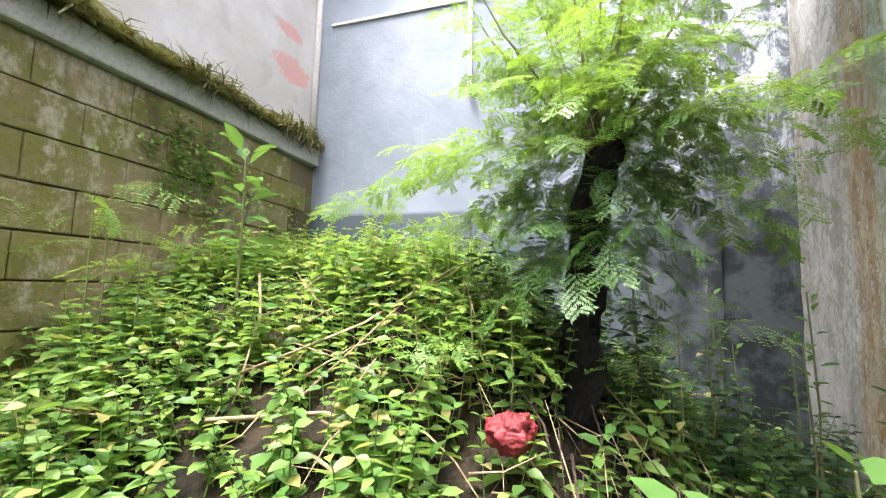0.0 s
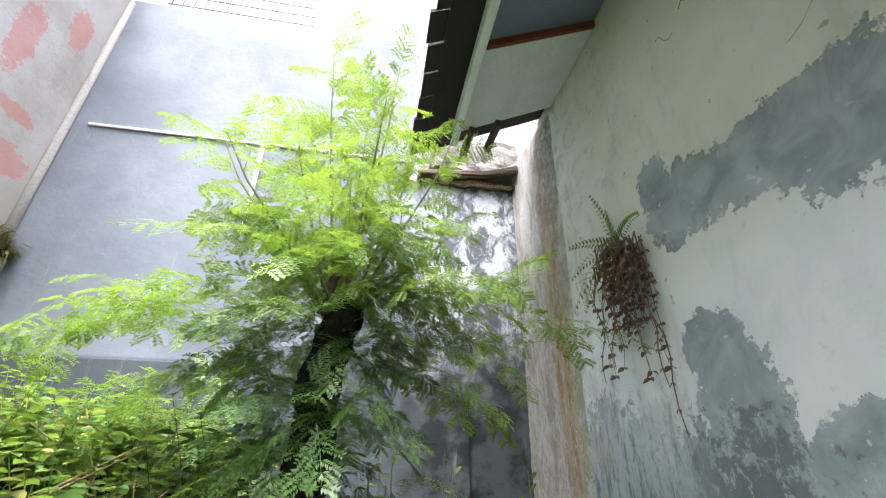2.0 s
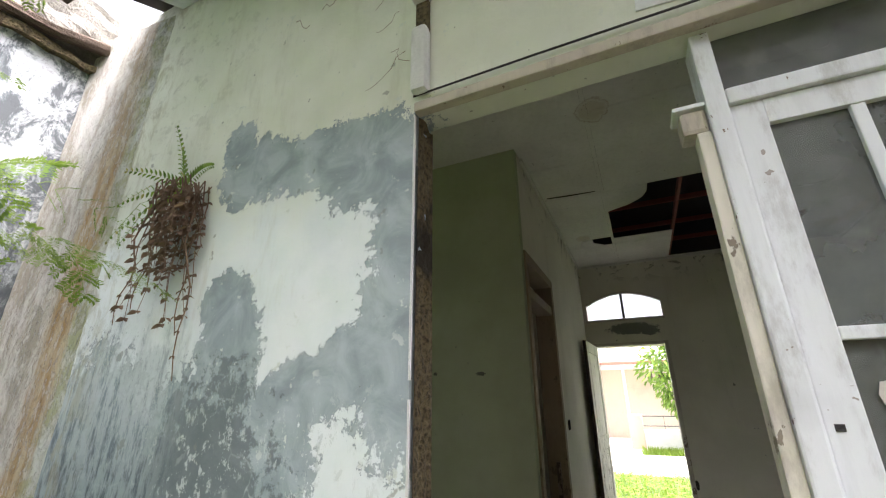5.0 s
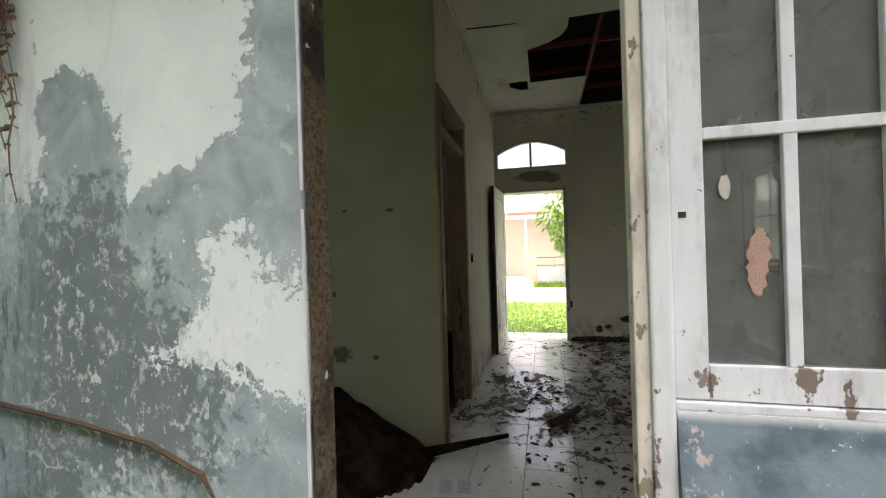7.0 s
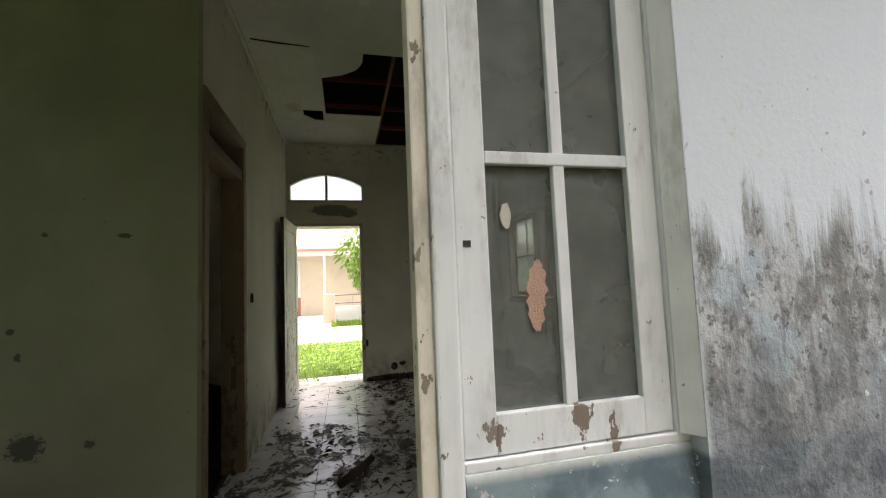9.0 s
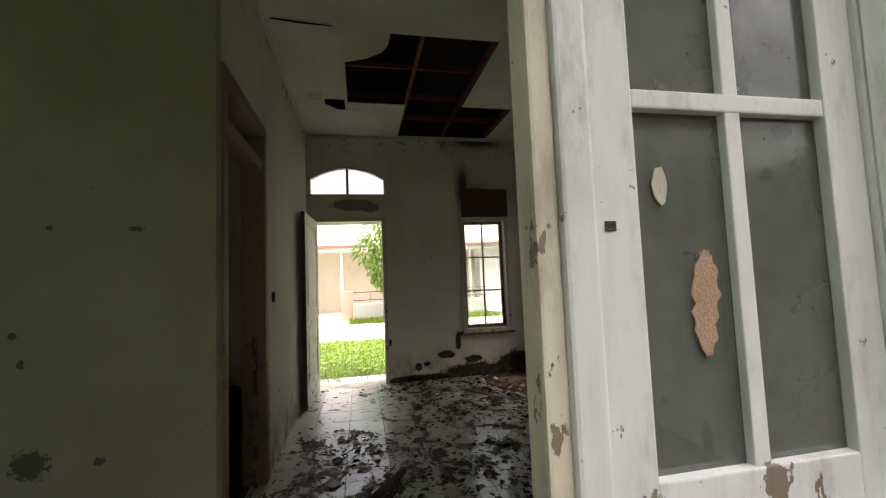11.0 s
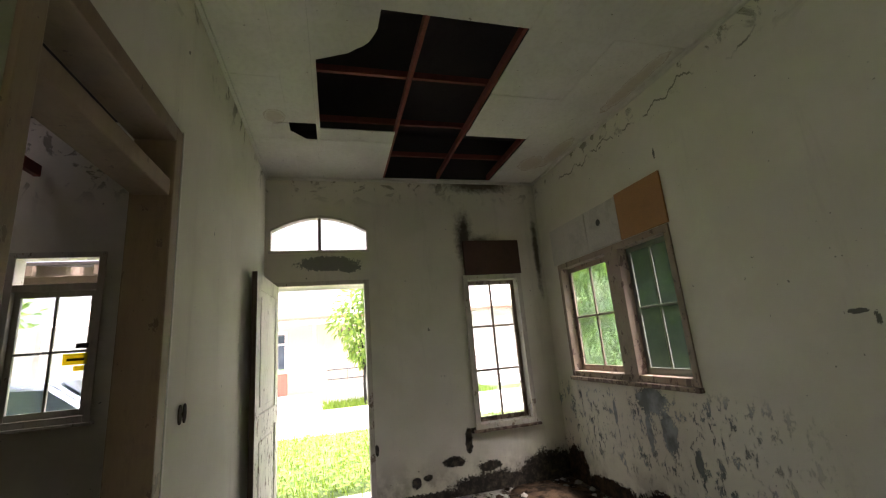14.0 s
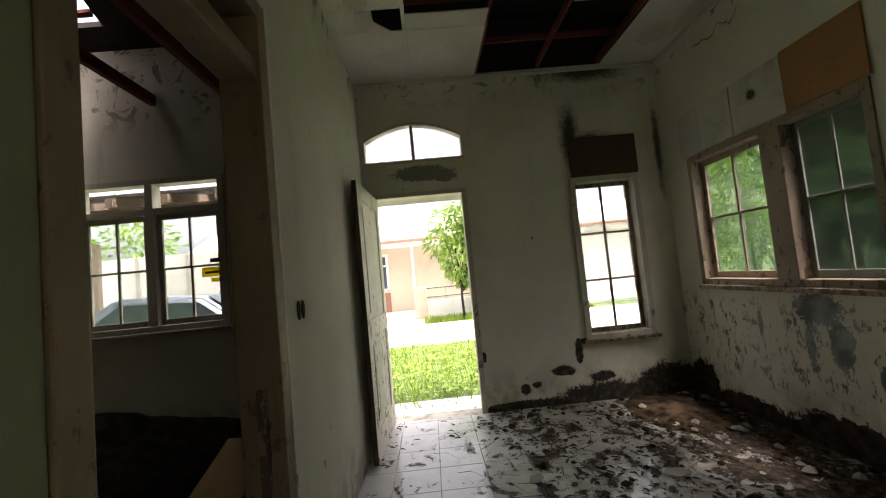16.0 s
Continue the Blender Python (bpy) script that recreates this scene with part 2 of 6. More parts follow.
def room_material():
    n = Nodes("dirty_white_room_paint")
    x, y, z = n.axis(0), n.axis(1), n.axis(2)
    fine = n.noise(70, 5)
    c = n.mix(n.step(n.noise(1.3, 4), 0.35, 0.7), (0.62, 0.59, 0.49), (0.70, 0.67, 0.57))
    c = n.mix(n.math("MULTIPLY", n.step(streaked(n, 5), 0.55, 0.75), 0.35), c, (0.42, 0.39, 0.32))
    # bare render and flaked skin below the side window
    on_side = n.step(y, -1.70, -1.715)
    peel = n.step(n.blobs([(5.55, .86, .16, .1), (5.42, .66, .07, .15), (5.62, .62, .03, .14), (5.2, .5, .035, .09), (4.66, .36, .06, .08), (4.46, .28, .04, .03), (6.0, .72, .02, .1)], (0, 2), 0.6, 17), 0.0, 0.015)
    area = n.math("MULTIPLY", n.step(z, 1.0, 0.85), n.math("MULTIPLY", n.step(z, 0.2, 0.35), n.step(x, 4.2, 5.0)))
    bits = n.math("MULTIPLY", area, n.step(n.noise(20, 8, n.scaled(1, 1, 0.5), 0.75), 0.565, 0.575))
    peel = n.math("MAXIMUM", peel, bits)
    c = n.mix(n.math("MULTIPLY", peel, on_side), c, n.mix(n.step(n.noise(4, 4), 0.4, 0.6), (0.14, 0.15, 0.145), (0.31, 0.335, 0.34)))
    hollow = n.blobs([(6.72, .08, .2, .24), (6.2, .02, .45, .13), (5.42, .03, .46, .2), (4.7, -.02, .7, .11), (3.6, -.02, 1.0, .09), (4.07, .12, .05, .12)], (0, 2), 0.32, 11)
    rot = n.math("MULTIPLY", on_side, n.step(hollow, 0.0, 0.04))
    rot_c = n.mix(n.step(n.noise(16, 6, rough=0.7), 0.4, 0.66), (0.010, 0.006, 0.004), (0.075, 0.042, 0.022))
    c = n.mix(rot, c, rot_c)
    # soot and damp on the end wall
    on_end = n.step(x, 6.86, 6.875)
    soot = n.step(n.blobs([(-.9, .05, .5, .13), (-1.5, .1, .38, .2), (-.68, .46, .04, .13), (-.85, .55, .2, .03), (-1.2, .54, .2, .02), (-.87, .22, .13, .05), (.2, .5, .02, .05), (-.2, .02, .5, .06), (-.52, .3, .12, .05), (-.15, .17, .05, .05), (-.26, .2, .05, .03)], (1, 2), 0.45, 11), -0.04, 0.2)
    c = n.mix(n.math("MULTIPLY", n.math("MULTIPLY", soot, on_end), 0.97), c, n.mix(n.step(n.noise(18, 7, rough=0.7), 0.42, 0.7), (0.007, 0.005, 0.004), (0.09, 0.07, 0.048)))
    smoke = n.math("MULTIPLY", on_end, n.step(n.blobs([(-.82, 2.5, .13, .42), (-1.0, 2.38, .3, .2), (-1.66, 2.3, .05, .6), (-1.0, 3.1, .6, .12)], (1, 2), 0.4, 6), 0.0, 0.8))
    c = n.mix(n.math("MULTIPLY", smoke, 0.9), c, (0.045, 0.032, 0.02))
    board = n.math("MULTIPLY", on_end, n.step(n.blobs([(.6, 2.25, .3, .075), (.4, 2.2, .12, .05)], (1, 2), 0.5, 13), 0.0, 0.1))
    c = n.mix(n.math("MULTIPLY", board, 0.8), c, (0.11, 0.12, 0.12))
    # damp lines under the ceiling, dirt near the floor
    top = n.math("MULTIPLY", n.step(z, 2.8, 3.12), n.step(n.noise(4, 7, warp=1.5), 0.55, 0.62))
    c = n.mix(n.math("MULTIPLY", top, 0.7), c, (0.12, 0.11, 0.08))
    low = n.math("MULTIPLY", n.step(z, 0.5, 0.0), n.step(n.noise(5, 6), 0.4, 0.62))
    c = n.mix(n.math("MULTIPLY", n.math("MULTIPLY", low, n.math("SUBTRACT", 1.0, n.math("MAXIMUM", n.math("MULTIPLY", soot, on_end), rot))), 0.6), c, (0.12, 0.09, 0.06))
    scars = n.step(n.blobs([(3.5, 1.8, .04, .035), (4.12, 1.39, .05, .012), (4.05, 1.36, .012, .03), (5.05, 2.62, .01, .04)], (0, 2), 0.9, 30), 0.0, 0.1)
    c = n.mix(n.math("MULTIPLY", n.math("MULTIPLY", scars, on_side), 0.85), c, (0.05, 0.05, 0.045))
    path = n.math("ADD", n.math("MULTIPLY", n.noise(2.4, 5, n.scaled(1, 0, 0), 0.6), 0.55), 2.68)
    crack = n.math("MULTIPLY", n.step(n.math("ABSOLUTE", n.math("SUBTRACT", z, path)), 0.011, 0.003), n.step(n.noise(3, 3), 0.42, 0.52))
    c = n.mix(n.math("MULTIPLY", n.math("MULTIPLY", crack, on_side), 0.75), c, (0.10, 0.09, 0.07))
    marks = n.step(n.noise(9, 2, warp=0.5), 0.75, 0.765)
    c = n.mix(n.math("MULTIPLY", marks, 0.75), c, (0.12, 0.12, 0.11))
    specks = n.step(n.noise(38, 2), 0.745, 0.77)
    c = n.mix(n.math("MULTIPLY", specks, 0.7), c, (0.09, 0.09, 0.08))
    height = n.math("SUBTRACT", n.math("MULTIPLY", fine, 0.2), n.math("ADD", rot, n.math("MULTIPLY", peel, on_side)))
    return n.finish(c, 0.8, height, 0.004, spec=0.2)


def green_material():
    n = Nodes("dull_green_room_paint")
    c = n.mix(n.step(n.noise(1.7, 4), 0.35, 0.7), (0.305, 0.325, 0.20), (0.365, 0.39, 0.25))
    c = n.mix(n.math("MULTIPLY", n.step(n.axis(2), 0.75, 0.6), 0.25), c, (0.33, 0.32, 0.24))
    spots = n.step(n.blobs([(1.5, 1.55, .035, .012), (1.82, 1.56, .014, .014), (1.87, .6, .07, .06), (1.62, .59, .02, .02), (1.94, 1.12, .015, .015), (1.91, 1.0, .014, .02)], (1, 2), 0.9, 40), 0.0, 0.1)
    c = n.mix(n.math("MULTIPLY", spots, 0.85), c, (0.05, 0.05, 0.045))
    specks = n.step(n.noise(20, 2), 0.75, 0.77)
    c = n.mix(n.math("MULTIPLY", specks, 0.6), c, (0.1, 0.1, 0.09))
    return n.finish(c, 0.7, n.noise(70, 5), 0.001)


def yard_wall_material():
    n = Nodes("grey_yard_wall_paint")
    x, z = n.axis(0), n.axis(2)
    c = n.mix(n.step(n.noise(1.6, 5), 0.3, 0.7), (0.155, 0.178, 0.205), (0.225, 0.25, 0.28))
    # darker base band, deepened further to paint in shade behind the tree
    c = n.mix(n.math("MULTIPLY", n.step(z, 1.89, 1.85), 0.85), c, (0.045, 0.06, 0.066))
    stain = n.math("ADD", x, n.math("MULTIPLY", n.math("SUBTRACT", n.noise(3, 6), 0.5), 1.0))
    pale = n.step(stain, 0.95, 1.3)
    mould = n.mix(n.step(n.noise(8, 9, n.scaled(1, 1, 0.6), 0.8, 0.5), 0.42, 0.56), (0.55, 0.58, 0.60), (0.10, 0.115, 0.125))
    # mould tone low down, made near black so it also holds tree shade
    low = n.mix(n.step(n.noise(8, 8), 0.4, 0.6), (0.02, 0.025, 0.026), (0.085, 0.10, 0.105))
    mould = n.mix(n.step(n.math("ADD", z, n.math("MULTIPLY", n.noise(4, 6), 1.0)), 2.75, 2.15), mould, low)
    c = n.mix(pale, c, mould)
    runs = n.math("MULTIPLY", n.step(streaked(n, 9), 0.6, 0.75), 0.35)
    c = n.mix(runs, c, (0.6, 0.63, 0.66))
    return n.finish(c, 0.8, n.noise(30, 7), 0.004)


def pilaster_material():
    n = Nodes("flaking_ochre_pilaster")
    y, z = n.axis(1), n.axis(2)
    patch = n.noise(1.0, 9, n.scaled(9, 9, 3.2), 0.72, 0.5)
    c = n.mix(n.step(patch, 0.40, 0.60), (0.36, 0.33, 0.27), (0.60, 0.59, 0.55))
    runs = n.noise(1.0, 7, n.scaled(15, 15, 1.3), 0.65)
    c = n.mix(n.math("MULTIPLY", n.step(runs, 0.54, 0.7), 0.4), c, (0.27, 0.24, 0.17))
    # rust run and algae along the edge of the pilaster
    side = n.math("ADD", y, n.math("MULTIPLY", n.math("SUBTRACT", n.noise(1.0, 6, n.scaled(5, 5, 1.2), 0.7), 0.5), 0.34))
    rust = n.math("MULTIPLY", n.step(side, 3.10, 3.0), n.step(side, 2.84, 2.90))
    rust_c = n.mix(n.step(n.noise(1.0, 8, n.scaled(14, 14, 3), 0.75), 0.42, 0.6), (0.34, 0.20, 0.06), (0.50, 0.41, 0.26))
    c = n.mix(n.math("MULTIPLY", rust, n.step(z, 3.3, 2.3, 0.35, 0.85)), c, rust_c)
    algae = n.mix(n.step(n.noise(9, 7, rough=0.7), 0.42, 0.6), (0.36, 0.40, 0.22), (0.60, 0.65, 0.60))
    c = n.mix(n.math("MULTIPLY", n.step(side, 2.93, 2.86), 0.75), c, algae)
    flakes = n.noise(1.0, 10, n.scaled(30, 30, 13), 0.8)
    c = n.mix(n.math("MULTIPLY", n.step(flakes, 0.51, 0.56), 0.5), c, (0.66, 0.66, 0.62))
    c = n.mix(n.math("MULTIPLY", n.step(flakes, 0.42, 0.39), 0.6), c, (0.20, 0.17, 0.13))
    return n.finish(c, 0.9, n.math("ADD", n.step(flakes, 0.50, 0.56), n.math("MULTIPLY", patch, 0.6)), 0.005)


def old_paint_wood(name, colour, chip=(0.17, 0.12, 0.08), amount=0.63):
    n = Nodes(name)
    grain = n.noise(7, 6, n.scaled(6, 6, 0.8))
    c = n.mix(n.math("MULTIPLY", n.step(grain, 0.45, 0.7), 0.16), colour, tuple(v * 0.55 for v in colour))
    foot = n.math("MULTIPLY", n.step(n.axis(2), 1.06, 0.98), 0.085)
    chips = n.step(n.math("ADD", n.noise(17, 7, n.scaled(1, 1, 0.6), 0.65), foot), amount, amount + 0.015)
    c = n.mix(n.math("MULTIPLY", chips, 0.9), c, chip)
    low = n.math("MULTIPLY", n.step(n.noise(3, 4), 0.5, 0.7), 0.35)
    c = n.mix(low, c, tuple(v * 0.5 for v in colour))
    nails = n.step(n.noise(34, 2), 0.73, 0.75)
    c = n.mix(n.math("MULTIPLY", nails, 0.7), c, chip)
    grime = n.math("MULTIPLY", n.step(n.noise(11, 8, n.scaled(1, 1, 0.35), 0.75), 0.5, 0.68), 0.3)
    c = n.mix(grime, c, tuple(v * 0.6 for v in chip))
    return n.finish(c, 0.6, n.math("SUBTRACT", n.math("MULTIPLY", grain, 0.3), chips), 0.002)


def tile_material():
    n = Nodes("dirty_white_floor_tile")
    x, y = n.axis(0), n.axis(1)
    c = n.mix(n.math("MULTIPLY", n.random(), 0.35), (0.78, 0.78, 0.76), (0.64, 0.63, 0.60))
    edge = n.step(n.math("SUBTRACT", y, n.math("MULTIPLY", x, 0.03)), -1.0, -1.5)
    south = n.step(y, 0.5, -0.5)
    bias = n.math("ADD", n.math("MULTIPLY", edge, 0.10), n.math("MULTIPLY", south, 0.0))
    near = n.math("MULTIPLY", n.step(x, 4.7, 4.2), n.step(y, 1.2, 0.6, 0.03, 0.0))
    clean = n.math("MULTIPLY", n.step(n.math("ADD", y, n.math("MULTIPLY", n.math("SUBTRACT", n.noise(2.5, 6), 0.5), 1.4)), -0.1, 0.7), n.math("MAXIMUM", n.step(x, 5.1, 5.7), n.step(x, 3.6, 3.3)))
    bias = n.math("ADD", n.math("SUBTRACT", bias, n.math("MULTIPLY", clean, 0.055)), near)
    doorway = n.math("MULTIPLY", n.step(n.math("ADD", x, n.math("MULTIPLY", n.noise(2.5, 5), 0.8)), 4.7, 4.1), n.step(y, -0.5, 0.1))
    bias = n.math("SUBTRACT", bias, n.math("MULTIPLY", doorway, 0.07))
    smear = n.noise(1.0, 9, n.scaled(3.4, 5.0, 1), 0.72, 0.9)
    crumbs = n.noise(13, 8, rough=0.75, warp=0.5)
    dirt = n.math("ADD", n.math("ADD", n.math("MULTIPLY", smear, 0.7), n.math("MULTIPLY", crumbs, 0.3)), bias)
    mask = n.step(dirt, 0.512, 0.54)
    film = n.math("MULTIPLY", n.step(n.math("ADD", n.noise(7, 7, rough=0.7), n.math("MULTIPLY", south, 0.12)), 0.45, 0.7), n.math("SUBTRACT", 0.5, n.math("MULTIPLY", n.math("MAXIMUM", clean, doorway), 0.32)))
    c = n.mix(film, c, (0.33, 0.275, 0.205))
    soil = n.mix(n.step(n.noise(24, 6), 0.4, 0.7), (0.022, 0.014, 0.008), (0.19, 0.125, 0.075))
    c = n.mix(mask, c, soil)
    return n.finish(c, n.math("ADD", n.math("ADD", 0.14, n.math("MULTIPLY", film, 0.3)), n.math("MULTIPLY", mask, 0.45)), n.math("MULTIPLY", mask, n.noise(40, 5)), 0.008)


def ceiling_material():
    n = Nodes("stained_ceiling_board")
    c = n.mix(n.step(n.noise(1.5, 5), 0.35, 0.7), (0.56, 0.545, 0.48), (0.66, 0.64, 0.58))
    c = n.mix(n.math("MULTIPLY", n.step(n.noise(30, 6), 0.4, 0.75), 0.2), c, (0.36, 0.34, 0.28))
    field = n.blobs([(6.35, -1.45, .16, .12), (6.1, -1.6, .3, .07), (5.0, -1.6, .35, .06), (3.4, .6, .12, .1), (5.72, .95, .09, .07), (2.9, -.4, .15, .15)], (0, 1), 0.35, 5)
    ring = n.step(n.math("ABSOLUTE", field), 0.09, 0.0)
    c = n.mix(n.math("MULTIPLY", n.step(field, 0.0, 0.3), 0.35), c, (0.36, 0.25, 0.12))
    c = n.mix(n.math("MULTIPLY", ring, 0.45), c, (0.26, 0.16, 0.07))
    spots = n.step(n.noise(26, 3), 0.7, 0.74)
    c = n.mix(n.math("MULTIPLY", spots, 0.6), c, (0.13, 0.11, 0.08))
    return n.finish(c, 0.9, n.noise(40, 5), 0.001, spec=0.3)


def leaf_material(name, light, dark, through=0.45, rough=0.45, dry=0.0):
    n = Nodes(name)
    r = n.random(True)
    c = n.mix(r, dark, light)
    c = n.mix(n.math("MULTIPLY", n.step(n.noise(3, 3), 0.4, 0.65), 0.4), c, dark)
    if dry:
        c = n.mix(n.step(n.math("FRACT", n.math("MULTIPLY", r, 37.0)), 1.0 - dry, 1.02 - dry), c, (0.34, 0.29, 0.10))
    n.finish(c, rough)
    t = n.node("ShaderNodeBsdfTranslucent")
    n.put(t.inputs["Color"], n.mix(0.5, c, (light[0] * 1.3, light[1] * 1.25, light[2] * 0.5)))
    m = n.node("ShaderNodeMixShader")
    m.inputs[0].default_value = through
    n.nt.links.new(n.bsdf.outputs[0], m.inputs[1])
    n.nt.links.new(t.outputs[0], m.inputs[2])
    n.nt.links.new(m.outputs[0], n.out.inputs["Surface"])
    return n.mat


def glass_material(name, dust, tint=(0.9, 0.95, 0.93), film=(0.32, 0.34, 0.33)):
    n = Nodes(name)
    n.finish(tint, 0.03)
    n.bsdf.inputs["Transmission Weight"].default_value = 1.0
    n.bsdf.inputs["IOR"].default_value = 1.45
    d = n.node("ShaderNodeBsdfDiffuse")
    d.inputs["Color"].default_value = (*film, 1)
    m = n.node("ShaderNodeMixShader")
    n.put(m.inputs[0], n.step(n.noise(5, 6), 0.25, 0.8, dust * 0.6, min(1.0, dust * 1.3)))
    n.nt.links.new(n.bsdf.outputs[0], m.inputs[1])
    n.nt.links.new(d.outputs[0], m.inputs[2])
    n.nt.links.new(m.outputs[0], n.out.inputs["Surface"])
    return n.mat


def block_material():
    n = Nodes("mossy_concrete_block")
    c = n.mix(n.random(), (0.20, 0.155, 0.075), (0.30, 0.235, 0.135))
    c = n.mix(n.step(n.noise(2.2, 7, rough=0.7), 0.40, 0.60), c, (0.17, 0.155, 0.035))
    c = n.mix(n.math("MULTIPLY", n.step(n.noise(6, 8, n.scaled(1, 1, 0.7), 0.75), 0.52, 0.66), 0.75), c, (0.46, 0.40, 0.30))
    c = n.mix(n.math("MULTIPLY", n.step(n.noise(1.0, 7, n.scaled(4, 4, 1.2), 0.7), 0.52, 0.66), 0.7), c, (0.085, 0.065, 0.03))
    c = n.mix(n.math("MULTIPLY", n.step(n.noise(26, 6, rough=0.7), 0.55, 0.7), 0.5), c, (0.09, 0.08, 0.035))
    return n.finish(c, 0.95, n.noise(35, 8, rough=0.7), 0.012)


def graffiti_wall_material():
    n = Nodes("weathered_white_outer_wall")
    c = n.mix(n.step(n.noise(2, 6), 0.35, 0.7), (0.44, 0.41, 0.37), (0.56, 0.54, 0.52))
    red = n.step(n.blobs([(3.15, 3.0, .22, .11), (3.1, 3.3, .16, .06), (2.9, 3.75, .1, .3), (3.2, 4.2, .1, .2)], (1, 2), 0.6, 9), 0.0, 0.1)
    c = n.mix(n.math("MULTIPLY", red, 0.5), c, (0.60, 0.16, 0.12))
    c = n.mix(n.math("MULTIPLY", n.step(n.noise(5, 7), 0.55, 0.7), 0.5), c, (0.35, 0.33, 0.28))
    return n.finish(c, 0.9, n.noise(30, 6), 0.004)


def grass_ground_material():
    n = Nodes("lawn_soil")
    c = n.mix(n.step(n.noise(6, 6), 0.35, 0.65), (0.06, 0.11, 0.025), (0.11, 0.15, 0.04))
    return n.finish(c, 0.95, n.noise(40, 5), 0.02)


def soil_material(name, a, b):
    n = Nodes(name)
    c = n.mix(n.step(n.noise(9, 8), 0.35, 0.65), a, b)
    return n.finish(c, 0.95, n.noise(22, 8), 0.03, spec=0.12)


M_FACADE, M_ROOM, M_GREEN = facade_material(), room_material(), green_material()
M_YARD, M_PILASTER, M_GRAFFITI, M_BLOCK = yard_wall_material(), pilaster_material(), graffiti_wall_material(), block_material()
M_WHITEWOOD = old_paint_wood("chipped_white_window_paint", (0.74, 0.78, 0.80), amount=0.66)
M_CREAMWOOD = old_paint_wood("worn_cream_frame_paint", (0.52, 0.48, 0.40), (0.18, 0.13, 0.09), 0.655)
M_FRAMEWOOD = old_paint_wood("bare_brown_door_frame", (0.27, 0.20, 0.125), (0.15, 0.10, 0.06), 0.64)
M_BROWNWOOD = old_paint_wood("worn_brown_frame_wood", (0.30, 0.23, 0.17), (0.10, 0.06, 0.04), 0.58)
M_DOORWOOD = old_paint_wood("dirty_white_door_paint", (0.74, 0.71, 0.62), (0.2, 0.16, 0.11), 0.66)
M_TIMBER = plain("dark_red_roof_timber", (0.19, 0.045, 0.03), 0.85, 0.5)
M_ROTTEN = plain("rotten_brown_timber", (0.11, 0.075, 0.05), 0.9, 0.6, 25, 0.012)
M_CEIL = ceiling_material()
M_SOFFIT = plain("white_soffit_board", (0.77, 0.81, 0.82), 0.8, 0.2, 8, 0.001)
M_UNDER = plain("blue_grey_roof_underlay", (0.22, 0.27, 0.39), 0.6, 0.3)
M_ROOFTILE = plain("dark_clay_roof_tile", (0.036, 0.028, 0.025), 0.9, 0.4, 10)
M_CONCRETE = plain("weathered_concrete", (0.42, 0.40, 0.36), 0.9, 0.5, 12, 0.006)
M_PALECONCRETE = plain("pale_broken_concrete", (0.25, 0.235, 0.20), 0.95, 0.6, 14, 0.012)
M_RAW = plain("broken_raw_plaster", (0.21, 0.165, 0.08), 0.95, 1.0, 14, 0.05, dark=0.15)
M_MORTAR = plain("mossy_mortar", (0.15, 0.12, 0.06), 0.95, 0.6, 14, 0.006)
M_TILE, M_GROUT = tile_material(), plain("dark_dirty_grout", (0.10, 0.09, 0.08), 0.9)
M_DUSTGLASS = glass_material("dusty_window_glass", 0.62, film=(0.16, 0.175, 0.165))
M_CLEAR = glass_material("dull_clear_glass", 0.10)
M_GREENGLASS = glass_material("greenish_dusty_glass", 1.15, (0.5, 0.66, 0.60), (0.13, 0.165, 0.15))
M_PLYDARK = plain("dark_plywood_board", (0.075, 0.035, 0.022), 0.7, 0.5)
M_PLYORANGE = plain("orange_brown_plywood", (0.40, 0.20, 0.07), 0.7, 0.3)
M_PANELWHITE = plain("stained_white_panel", (0.58, 0.56, 0.50), 0.8, 0.35)
M_LEAF = leaf_material("weed_leaves", (0.26, 0.39, 0.085), (0.055, 0.14, 0.028), dry=0.09)
# darker copy of the weed leaves: the tree's shade is put into the colour
M_WEEDSHADED = leaf_material("weed_leaves_painted_shade", (0.06, 0.13, 0.032), (0.016, 0.045, 0.011), 0.25, dry=0.05)
M_FEATHER = leaf_material("feathery_tree_leaves", (0.27, 0.40, 0.075), (0.085, 0.185, 0.03), 0.46)
# darker copy of the feathery leaves, with the crown's shade in the colour
M_FEATHERLOW = leaf_material("feathery_leaves_painted_shade", (0.15, 0.27, 0.06), (0.04, 0.10, 0.022), 0.35)
M_BROAD = leaf_material("broad_glossy_leaves", (0.17, 0.29, 0.075), (0.08, 0.17, 0.04), 0.35, 0.25)
M_MOSS = leaf_material("coping_weeds", (0.27, 0.26, 0.10), (0.045, 0.05, 0.02), 0.25)
M_GRASS = leaf_material("lawn_blades", (0.24, 0.35, 0.05), (0.11, 0.20, 0.03), 0.4)
M_TREELEAF = leaf_material("garden_tree_leaves", (0.24, 0.38, 0.06), (0.04, 0.11, 0.02), 0.35)
M_BARK = plain("black_rough_bark", (0.022, 0.018, 0.014), 0.95, 0.8, 22, 0.04)
M_STEM = plain("green_brown_stem", (0.16, 0.16, 0.06), 0.8, 0.4)
M_TWIG = plain("dry_tan_twig", (0.34, 0.24, 0.13), 0.85, 0.5, 20, 0.003)
M_ROOT = plain("dry_brown_roots", (0.20, 0.13, 0.085), 0.9, 0.5, 30)
M_RED = plain("faded_red_plastic", (0.19, 0.014, 0.016), 0.6, 0.6, 14, 0.006)
M_SOIL = soil_material("dark_leafy_soil", (0.014, 0.012, 0.008), (0.05, 0.038, 0.024))
